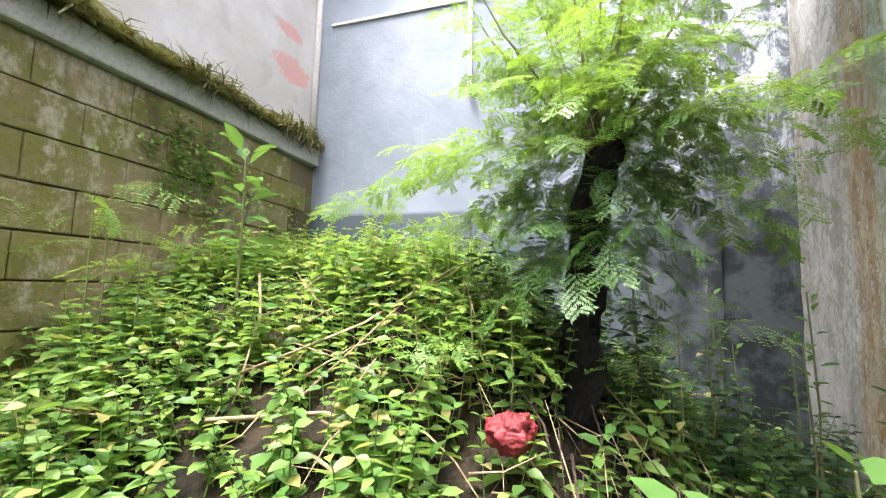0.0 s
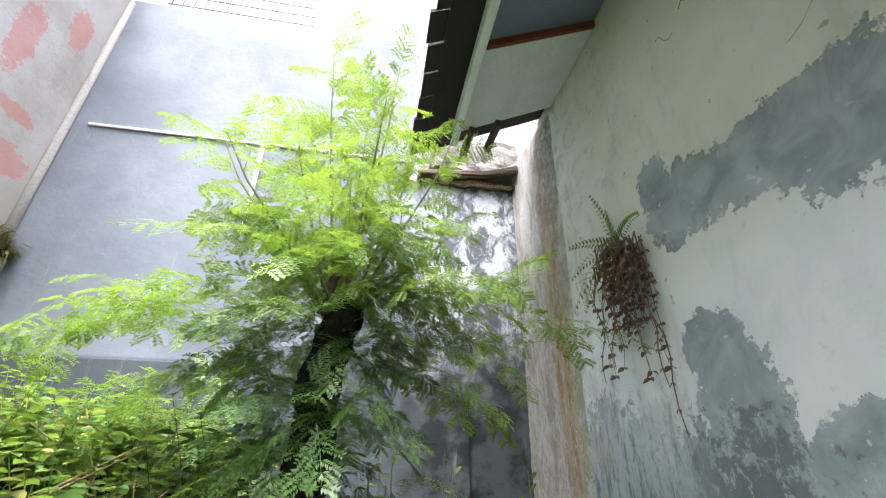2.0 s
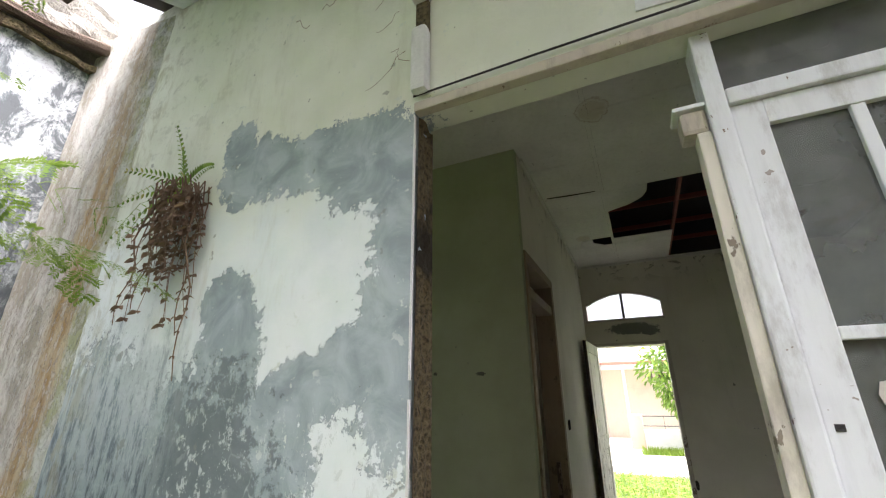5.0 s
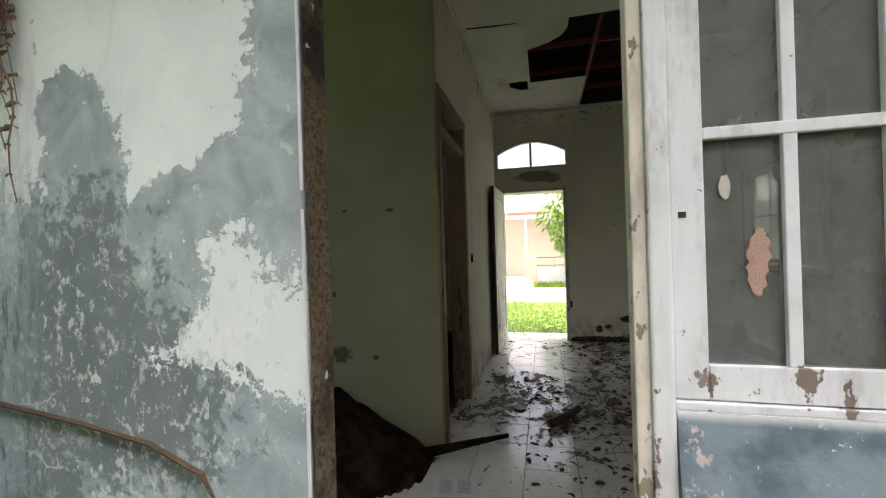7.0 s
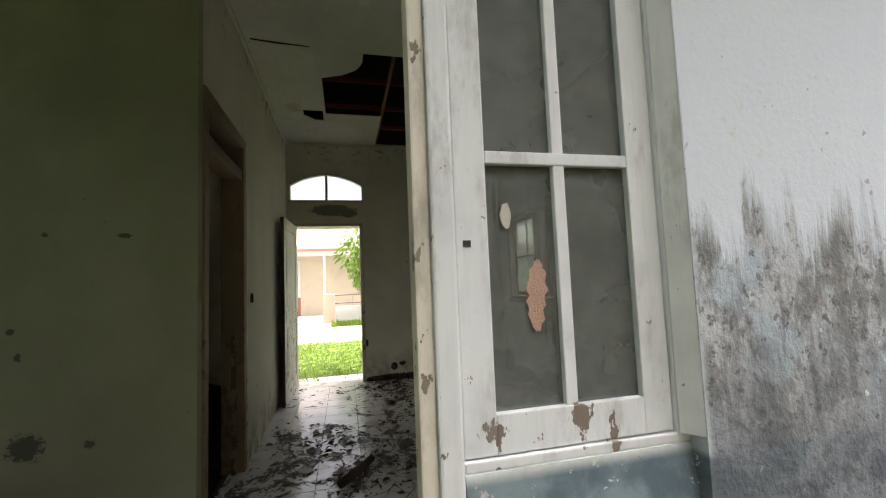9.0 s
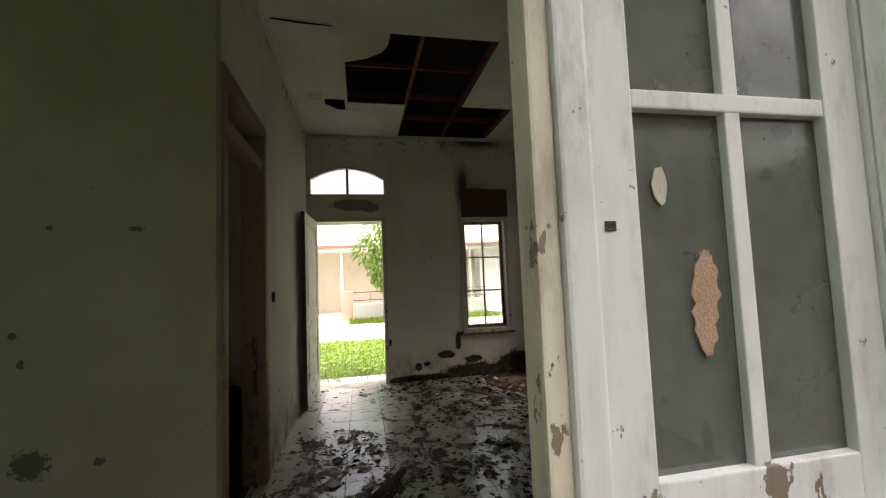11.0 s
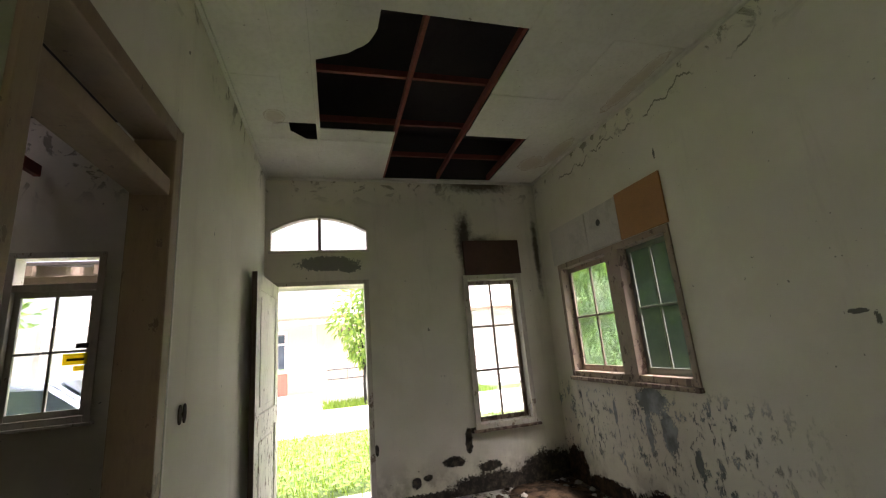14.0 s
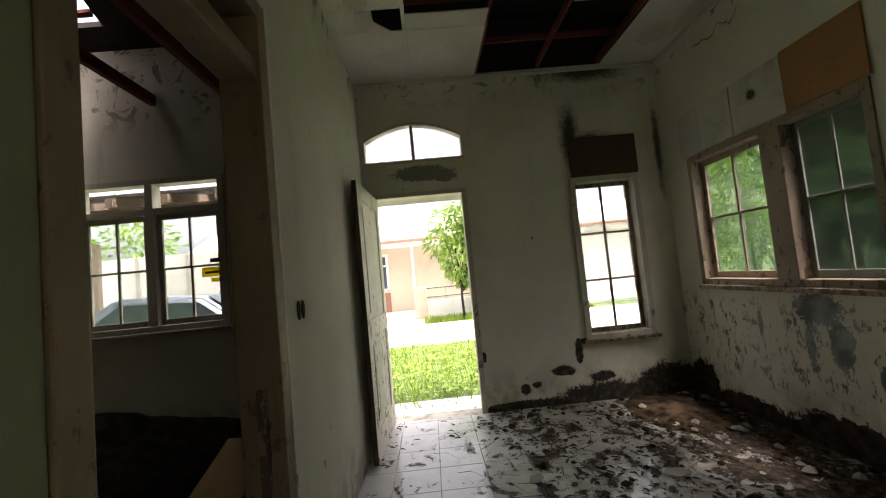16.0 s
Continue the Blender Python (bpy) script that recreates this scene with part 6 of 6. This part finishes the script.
heap("charred_mound", 6.2, 3.0, 1.1, 1.6, 0.55, M_ASH, "black charred heap under the bedroom window", 5.0)
heap("dirt_mound", 6.45, -1.3, 0.5, 0.38, 0.05, M_DIRT, "dark crumbled dirt in the room corner", 9.0)
solid("charred_log", tube([(3.28, 1.50, 0.06), (3.45, 1.32, 0.05), (3.66, 1.05, 0.045), (3.86, 0.80, 0.03)], 0.045, 0.012, 8, None, 0.4), M_ASH, "charred pointed log on the tiles", "log", smooth=True)
solid("charred_log", tube([(4.1, 0.52, 0.03), (4.25, 0.40, 0.035), (4.42, 0.30, 0.03)], 0.03, 0.022, 8, None, 0.5), M_ROTTEN, "short dark log on the tiles", "log", smooth=True)
solid("bedroom_plank", box((4.75, 1.72, 0.22), (5.95, 1.98, 0.255), None, 0.006, pose(0, 0, 0, 6, -7, 8)), plain("bare_tan_board", (0.52, 0.36, 0.19), 0.8, 0.4), "bare tan board leaning on the charred heap", "board")
for k in range(5):
    y = 1.6 + k * 0.7
    solid("bedroom_rafter", box((XG + 0.2, y, 3.05 + 0.02 * k), (XF - 0.02, y + 0.05, 3.15 + 0.02 * k), None, 0.004), M_TIMBER, "dark exposed bedroom rafter", "rafter", "structure", "bedroom rafters")


def scrap(x, y, size, material, name, label, tilt=8.0, thick=0.004):
    size *= 0.8
    pts = []
    k = R.randint(5, 8)
    for i in range(k):
        a = 6.283 * i / k + R.uniform(-0.25, 0.25)
        pts.append((size * R.uniform(0.55, 1.0) * math.cos(a), size * R.uniform(0.5, 0.9) * math.sin(a)))
    m = pose(x, y, 0.006 + size * 0.08, R.uniform(-tilt, tilt), R.uniform(-tilt, tilt), R.uniform(0, 360))
    solid(name, prism(pts, thick, lambda u, v, w: m @ Vector((u, v, w))), material, label, "scrap", group="scraps on the floor")


for x, y, s, m in ((5.2, 0.25, .11, M_CHIP), (4.8, -0.2, .15, M_CHIP), (5.5, -0.7, .13, M_CHIP), (5.9, -0.4, .10, M_PANELWHITE), (4.5, -0.8, .14, M_CHIP), (5.0, -1.2, .10, M_PANELWHITE), (4.9, -1.5, .12, M_PANELWHITE), (4.2, -1.0, .15, M_CHIP), (6.3, -0.6, .12, M_CHIP), (6.2, -1.1, .1, M_PANELWHITE), (3.7, -0.9, .12, M_CHIP), (3.3, -0.5, .14, M_CHIP), (4.1, 0.05, .1, M_CHIP), (4.6, 0.55, .09, M_PANELWHITE), (4.75, 0.75, .07, M_DEADLEAF), (4.4, 0.75, .08, M_CHIP), (5.05, 0.62, .05, M_PANELWHITE), (5.6, 0.1, .09, M_CHIP), (4.3, -1.4, .16, M_CHIP), (3.9, -1.45, .12, M_PANELWHITE)):
    scrap(x, y, s, m, "board_scrap", "broken scrap of ceiling board on the floor")
scrap(3.12, 0.47, 0.09, M_CARD, "cardboard_scrap", "torn damp brown cardboard on the tiles", 3)
bm = bmesh.new()
bmesh.ops.create_grid(bm, x_segments=8, y_segments=8, size=0.5)
m = pose(3.22, 1.03, 0.012, 0, 0, 10)
for v in bm.verts:
    v.co = m @ Vector((v.co.x * 0.16, v.co.y * 0.22, 0.008 * noise.noise(v.co * 4) + 0.004))
paper = thing("paper_sheet", (3.2, 1.02, 0), "printed white paper sheet lying on the tiles", "paper")
part("sheet", bm, M_PAPER, paper)
bm = bmesh.new()
for k in range(7):
    for j in range(2):
        v0 = m @ Vector((-0.06 + k * 0.018, -0.09 + j * 0.1, 0.0135))
        box(v0 - Vector((0.003, 0.0, 0)), v0 + Vector((0.003, 0.07, 0.0006)), bm, 0, None)
part("text_line", bm, plain("grey_print", (0.35, 0.36, 0.38), 0.8), paper, "grey unreadable print")
def lumps(name, material, count, spots, label):
    """Many small broken lumps lying about, as one mesh."""
    vs, fs = [], []
    for k in range(count):
        cx, cy, rx, ry = spots[k % len(spots)]
        x, y = min(6.8, max(2.4, R.gauss(cx, rx))), min(1.0, max(-1.66, R.gauss(cy, ry)))
        r = 0.008 + 0.035 * R.random() ** 2.5
        base = len(vs)
        for d in ((1, 0, 0), (-1, 0, 0), (0, 1, 0), (0, -1, 0), (0, 0, 1), (0, 0, -1), (0.6, 0.6, 0.5), (-0.6, 0.6, 0.4)):
            j = R.uniform(0.6, 1.25)
            vs.append((x + d[0] * r * j, y + d[1] * r * j, max(0.001, r * 0.45 + d[2] * r * 0.6 * j)))
        fs += [tuple(base + i for i in f) for f in ((0, 6, 4), (6, 2, 4), (2, 7, 4), (7, 1, 4), (1, 3, 4), (3, 0, 4), (0, 5, 2), (0, 2, 6), (2, 5, 1), (2, 1, 7), (1, 5, 3), (3, 5, 0))]
    tagged(from_arrays(name, vs, fs, material), label, "rubble", kind="stuff")


corner = [(6.5, -1.4, 0.25, 0.2), (5.8, -1.5, 0.5, 0.12), (4.9, -1.55, 0.5, 0.1), (4.2, -1.5, 0.5, 0.15), (5.5, -0.7, 0.8, 0.4), (6.3, -0.9, 0.3, 0.4)]
lumps("dark_rubble", M_DIRT, 520, corner, "dark crumbled rubble along the wall foot")
lumps("pale_rubble", M_CHIP, 200, corner + [(4.6, 0.2, 0.6, 0.4)], "pale plaster crumbs along the wall foot")
litter, dead = Leaves(), Leaves()
def density(x, y):
    d = noise.noise(Vector((x * 1.3, y * 1.3, 2))) + 0.5 * noise.noise(Vector((x * 4, y * 4, 6)))
    soft = lambda v: max(0.0, min(1.0, v))
    return d + 0.35 * soft((0.7 - y) / 0.8) - 0.55 * soft((x - 5.0) / 0.7) * soft((y + 0.1) / 0.7) - 0.65 * soft((4.1 - x) / 0.6) * soft((y + 0.3) / 0.6)
k = 0
while k < 5600:
    x, y = R.uniform(2.3, 6.8), R.uniform(-1.65, 1.1)
    if density(x, y) < R.uniform(-0.4, 0.5):
        continue
    k += 1
    a, ln = R.uniform(0, 6.28), 0.010 + 0.062 * R.random() ** 2.4
    use = litter if R.random() < (0.16 if y < 0 else 0.12) else dead
    use.add((x, y, R.uniform(0.002, 0.012)), (math.cos(a), math.sin(a), R.uniform(-0.02, 0.25)), ln, ln * R.uniform(0.18, 0.7), R.uniform(-0.4, 0.4))
for k in range(190):
    x, y, a, ln = R.uniform(3.7, 6.6), R.uniform(-1.6, 0.55), R.uniform(0, 6.28), R.uniform(0.08, 0.35)
    dead.stem([(x, y, 0.008), (x + ln * 0.5 * math.cos(a), y + ln * 0.5 * math.sin(a), 0.018), (x + ln * math.cos(a + 0.3), y + ln * math.sin(a + 0.3), 0.008)], R.uniform(0.002, 0.005))
tagged(litter.object("plaster_litter", M_CHIP), "pale plaster and board crumbs over the floor", "litter", kind="stuff")
tagged(dead.object("leaf_litter", M_DEADLEAF), "dark dead leaf litter over the floor tiles", "litter", kind="stuff")

# ---- outside the front ----
bm = bmesh.new()
bmesh.ops.create_grid(bm, x_segments=40, y_segments=40, size=400)
for v in bm.verts:
    v.co.z = -0.42
solid("ground", bm, M_LAWN, "grassy ground around the houses", "ground", "structure")
solid("front_lawn", box((XF + T, -30, -0.4), (16.0, 30, -0.06)), M_LAWN, "green lawn in front of the house", "lawn", "structure")
solid("porch_slab", box((XF + T, -0.9, -0.3), (7.55, 1.9, -0.03), None, 0.008), M_PATH, "pale porch step outside the front door", "step", "structure")
solid("path", box((11.2, -30, -0.2), (14.6, 30, -0.035), None, 0.006), M_PATH, "pale concrete path across the lawn", "path", "structure")
solid("path_branch", box((14.6, 0.9, -0.2), (17.0, 3.4, -0.036), None, 0.006), M_PATH, "pale concrete path to the next house", "path", "structure")
lawn = Leaves()
for k in range(11000):
    x, y = 7.3 + 3.9 * R.random() ** 1.1, R.uniform(-2.6, 3.2)
    if x < 7.6 and -0.9 < y < 1.9 and R.random() < 0.8:
        continue
    b = Vector((x, y, -0.065))
    ln = R.uniform(0.05, 0.16)
    if R.random() < 0.45:
        a = R.uniform(0, 6.28)
        lawn.add(b + Vector((0, 0, ln * 0.6)), (math.cos(a), math.sin(a), 0.3), ln * 0.6, ln * 0.4)
    else:
        lawn.blade(b, b + Vector((R.uniform(-0.05, 0.05), R.uniform(-0.05, 0.05), ln)), 0.012)
for k in range(2500):
    b = Vector((R.uniform(14.6, 15.9), R.uniform(-4, 0.9), -0.065))
    lawn.blade(b, b + Vector((R.uniform(-0.06, 0.06), R.uniform(-0.06, 0.06), R.uniform(0.08, 0.2))), 0.025)
tagged(lawn.object("lawn_grass", M_GRASS), "bright green grass and clover of the front lawn", "grass", kind="stuff")

house = thing("neighbour_house", (19.5, 0, 0), "cream single-storey house with pink tiled roof and porch", "house")
part("wall", wall_cells((19.4, -9, -0.2), (19.6, 9, 3.0), [(2.3, 0.9, 3.5, 2.2)], 1), M_CREAMWALL, house)
part("wall", box((18.6, -9, -0.2), (19.4, -4.5, 2.59)), M_WHITEWALL, house)
part("roof", slab(18.2, 2.70, 20.5, 3.75, -9.5, 9.5, 0.08), M_TERRACOTTA, house)
for k in range(46):
    y = -4.0 + k * 0.2
    part("roof_rib", slab(18.15, 2.77, 20.45, 3.82, y, y + 0.06, 0.04), M_TERRACOTTA, house)
part("fascia", box((18.16, -9.5, 2.58), (18.22, 9.5, 2.70)), M_WHITEWALL, house)
part("gutter", box((18.08, -9.5, 2.60), (18.158, 9.5, 2.70), None, 0.01), M_BROWNTRIM, house, "dark brown gutter")
part("porch_beam", box((18.3, -9, 2.44), (18.42, 9, 2.57)), M_WHITEWALL, house)
part("porch_ceiling", box((18.22, -9.5, 2.6), (19.4, 9.5, 2.63)), M_WHITEWALL, house)
for y in (3.2, 1.25, -1.3, -4.0):
    part("post", tube([(18.36, y, 0.0), (18.36, y, 2.45)], 0.05, 0.05, 10), M_WHITEWALL, house)
for y in (1.0, -0.85):
    part("pier", box((16.0, y - 0.2, -0.1), (16.4, y + 0.2, 0.95), None, 0.02), plain("pale_brown_pier", (0.45, 0.33, 0.25), 0.8, 0.2), house, "pale brown pier")
part("porch_floor", box((16.1, -9, -0.2), (19.4, 9, 0.02)), M_PATH, house)
for y0, y1 in ((-0.65, 0.8), (-4.0, -1.05)):
    sw = part("stone_panel", box((16.12, y0, -0.1), (16.26, y1, 0.52)), M_STONE, house, "white stone parapet")
    for z in (0.62, 0.9):
        part("rail", tube([(16.2, y0, z), (16.2, y1, z)], 0.018, 0.018, 6), M_DARKMETAL, house)
for k in range(8):
    part("rail_post", tube([(16.2, -0.6 + k * 0.2, 0.52), (16.2, -0.6 + k * 0.2, 0.9)], 0.008, 0.008, 4), M_DARKMETAL, house) if k % 4 == 0 else None
for y in (0.35, 0.0, -0.35, -0.7):
    part("vent", box((19.37, y - 0.09, 2.05), (19.4, y + 0.09, 2.35), None, 0.01), plain("vent_grey", (0.12, 0.09, 0.07), 0.8), house)
nw = part("window", box((19.42, 2.35, 0.95), (19.46, 3.45, 2.15)), M_CARGLASS, house, "dark window")
for lo, hi in (((19.36, 2.25, 0.85), (19.42, 2.35, 2.25)), ((19.36, 2.85, 0.85), (19.42, 2.93, 2.25)), ((19.36, 3.45, 0.85), (19.42, 3.55, 2.25)), ((19.36, 2.25, 2.2), (19.42, 3.55, 2.3)), ((19.36, 2.25, 1.8), (19.42, 3.55, 1.88)), ((19.36, 2.25, 0.8), (19.42, 3.55, 0.9))):
    part("window_frame", box(lo, hi), M_WHITEWALL, house)
part("door", box((19.35, 3.7, 0.0), (19.4, 4.5, 2.3)), M_BROWNTRIM, house, "red-brown door")
part("panel", box((19.35, 2.25, 0.0), (19.4, 2.9, 0.78)), M_BROWNTRIM, house, "red-brown wall panel")


def leafy_tree(name, x, y, z, trunk_h, lumps, leaf, count, label, material=M_TREELEAF):
    t = thing(name, (x, y, z), label, "tree")
    part("trunk", tube([(x, y, z - 0.1), (x + 0.03, y + 0.02, z + trunk_h * 0.6), (x, y, z + trunk_h * 1.4)], 0.05 * trunk_h ** 0.3, 0.025, 8, None, 0.3), M_BARK, t)
    lv = Leaves()
    for cx, cy, cz, r in lumps:
        part("limb", tube([(x, y, z + trunk_h * 0.9), ((x + cx) / 2, (y + cy) / 2, (z + trunk_h + cz) / 2), (cx, cy, cz)], 0.025, 0.008, 5), M_BARK, t)
        for k in range(count):
            d = Vector((R.gauss(0, 1), R.gauss(0, 1), R.gauss(0, 1))).normalized()
            p = Vector((cx, cy, cz)) + d * r * R.uniform(0.35, 1.0) ** 0.6
            w = (d + Vector((R.uniform(-0.5, 0.5), R.uniform(-0.5, 0.5), R.uniform(-1.0, 0.1)))).normalized()
            lv.add(p, w, leaf * R.uniform(0.7, 1.3), leaf * 0.38, R.uniform(-0.8, 0.8))
    o = lv.object("crown", material)
    o.parent, o.matrix_parent_inverse = t, t.matrix_basis.inverted()


leafy_tree("garden_tree", 15.0, -0.25, -0.06, 0.9, [(15.0, -0.3, 1.35, 0.38), (14.9, -0.2, 1.75, 0.55), (15.0, 0.1, 2.25, 0.6), (15.0, -0.6, 2.2, 0.6), (15.0, -0.1, 2.7, 0.55), (15.0, -0.8, 2.8, 0.6), (15.1, -1.1, 2.0, 0.5), (15.0, -1.3, 1.5, 0.45), (15.0, -1.5, 2.6, 0.6), (14.9, -0.7, 1.2, 0.4), (15.0, -0.5, 3.1, 0.55)], 0.20, 230, "young leafy tree by the neighbour's porch")
for x, y, s in ((6.6, -4.6, 1.1), (7.8, -4.5, 1.1), (9.2, -4.8, 1.3), (10.8, -5.6, 1.5), (9.4, -6.2, 1.5), (12.5, -7.0, 1.7), (7.2, -5.6, 1.3)):
    leafy_tree("side_tree", x, y, -0.35, 0.8, [(x, y, 1.0, 0.6 * s), (x + 0.35, y + 0.15, 1.7, 0.6 * s), (x - 0.4, y - 0.1, 2.1, 0.65 * s), (x + 0.1, y, 2.8, 0.7 * s), (x - 0.3, y + 0.2, 0.5, 0.5 * s)], 0.11, 260, "bushy green tree beside the house")
for x, y, s in ((30, 8, 2.2), (32, -6, 2.6), (28, -16, 2.4), (30, 20, 2.6), (13, -9, 1.4), (17, -13, 1.8)):
    leafy_tree("far_tree", x, y, -0.4, 2.0, [(x, y, 3.2, 1.3 * s), (x + 1, y + 1.2, 4.2, 1.1 * s), (x - 1, y - 1.4, 3.8, 1.2 * s), (x, y, 5.2, 1.1 * s)], 0.55, 220, "distant leafy tree behind the houses")

# carport, car and plants seen from the bedroom window
port = thing("carport", (9.2, 5.2, -0.06), "open timber carport with dark rafters", "carport")
for x, y in ((8.0, 2.9), (8.0, 7.0), (11.2, 2.9), (11.2, 7.0)):
    part("post", box((x - 0.05, y - 0.05, -0.06), (x + 0.05, y + 0.05, 2.5), None, 0.006), M_BROWNWOOD, port)
for y in (2.9, 3.5, 4.1, 4.8, 5.5, 6.2, 7.0):
    part("rafter", slab(7.7, 2.38, 11.6, 3.1, y - 0.04, y + 0.04, 0.1), M_ROTTEN, port)
for x in (8.0, 9.6, 11.2):
    part("beam", box((x - 0.05, 2.7, 2.36 + (x - 7.7) * 0.18 - 0.1), (x + 0.05, 7.2, 2.36 + (x - 7.7) * 0.18), None, 0.005), M_ROTTEN, port)
for x in (7.75, 8.55, 9.35, 10.15, 10.95):
    part("roof_sheet", slab(x, 2.49 + (x - 7.7) * 0.185, x + 0.56, 2.49 + (x - 7.14) * 0.185, 2.75, 7.3, 0.03), M_ROOFTILE, port)
solid("garden_wall", box((12.4, 2.4, -0.3), (12.6, 12, 2.3), None, 0.01), M_WHITEWALL, "pale panelled garden wall", "wall", "structure")
for k in range(8):
    solid("garden_wall_rib", box((12.36, 2.6 + k * 1.1, -0.06), (12.4, 2.7 + k * 1.1, 2.3)), M_CONCRETE, "grey upright of the garden wall", "post", "structure", "garden wall uprights")


def car(x, y, turn):
    c = thing("parked_car", (x, y, -0.05), "silver-blue small car parked under the carport", "car")
    m = pose(x, y, -0.05, 0, 0, turn)
    side = [(-1.9, 0.3), (-1.92, 0.62), (-1.75, 0.82), (-1.0, 0.92), (-0.45, 1.36), (0.7, 1.42), (1.35, 1.0), (1.85, 0.92), (1.92, 0.6), (1.88, 0.3)]
    bm = prism(side, 1.56, lambda u, v, w: m @ Vector((u, w - 0.78, v)))
    bmesh.ops.bevel(bm, geom=list(bm.edges), offset=0.05, segments=3, affect="EDGES")
    part("body", bm, M_CAR, c, smooth=True)
    for s in (-0.785, 0.765):
        part("side_window", prism([(-0.85, 0.94), (-0.42, 1.28), (0.62, 1.33), (1.1, 1.0)], 0.02, lambda u, v, w: m @ Vector((u, s + w, v))), M_CARGLASS, c)
    part("windscreen", prism([(-0.98, 0.96), (-0.5, 1.33), (-0.49, 1.35), (-1.0, 0.975)], 1.3, lambda u, v, w: m @ Vector((u - 0.02, w - 0.65, v + 0.012))), M_CARGLASS, c)
    for u in (-1.2, 1.2):
        for s in (-0.80, 0.62):
            wh = part("wheel", tube([m @ Vector((u, s, 0.3)), m @ Vector((u, s + 0.18, 0.3))], 0.3, 0.3, 20), M_RUBBER, c)
            part("rim", tube([m @ Vector((u, s - 0.006, 0.3)), m @ Vector((u, s + 0.186, 0.3))], 0.18, 0.18, 14), M_CAR, wh)


car(9.9, 4.5, 96)
palm = Leaves()
for cx, cy in ((8.5, 4.35), (8.25, 3.95), (9.0, 5.2), (8.6, 3.7)):
    for k in range(9):
        a = k * 0.7 + cx
        d, p = Vector((math.cos(a) * 0.7, math.sin(a) * 0.7, 0.9)).normalized(), Vector((cx, cy, -0.05 + 0.6))
        for j in range(22):
            p = p + d * 0.042
            d = (d + Vector((0, 0, -0.075))).normalized()
            s = d.cross(Vector((0, 0, 1))).normalized()
            for sg in (-1, 1):
                palm.blade(p, p + s * sg * 0.2 + d * 0.12 + Vector((0, 0, -0.03)), 0.014)
    palm.stem([(cx, cy, -0.06), (cx, cy, 0.6)], 0.03)
tagged(palm.object("palm_plants", M_GRASS), "low feathery palm plants outside the bedroom", "palms", kind="stuff")

# ---- pieces: floor tiles and wall blocks ----
floor_ob = bpy.data.objects["floor"]
bm = box((-0.1485, -0.1485, -0.011), (0.1485, 0.1485, 0.0), None, 0.0015)
tile_me = bpy.data.meshes.new("tile")
bm.to_mesh(tile_me)
bm.free()
tile_me.materials.append(M_TILE)
for i in range(18):
    for j in range(20):
        x, y = 2.02 + 0.15 + i * 0.30, -1.725 + 0.15 + j * 0.30
        if x > XF + 0.12 or (y > YN - 0.05 and x > XG - 0.1) or y > 3.2:
            continue
        t = new("tile", tile_me)
        t.parent = floor_ob
        t.matrix_basis = pose(x, y, R.uniform(-0.0012, 0.0), R.uniform(-0.15, 0.15), R.uniform(-0.15, 0.15), 90 * R.randint(0, 3))
bed = bpy.data.objects["block_wall_bed"]
bm = box((-0.02, -0.1988, -0.096), (0.02, 0.1988, 0.096), None, 0.006)
block_me = bpy.data.meshes.new("block")
bm.to_mesh(block_me)
bm.free()
block_me.materials.append(M_BLOCK)
for j in range(13):
    for i in range(13):
        y, z = YB - 0.2 - i * 0.4 - 0.2 * (j % 2) + 0.1, 2.185 - j * 0.2
        if y + 0.195 > YB:
            continue
        b = new("block", block_me)
        b.parent = bed
        b.matrix_basis = pose(-1.42 + R.uniform(-0.004, 0.006), y, z, R.uniform(-0.4, 0.4), R.uniform(-0.4, 0.4), R.uniform(-0.5, 0.5))
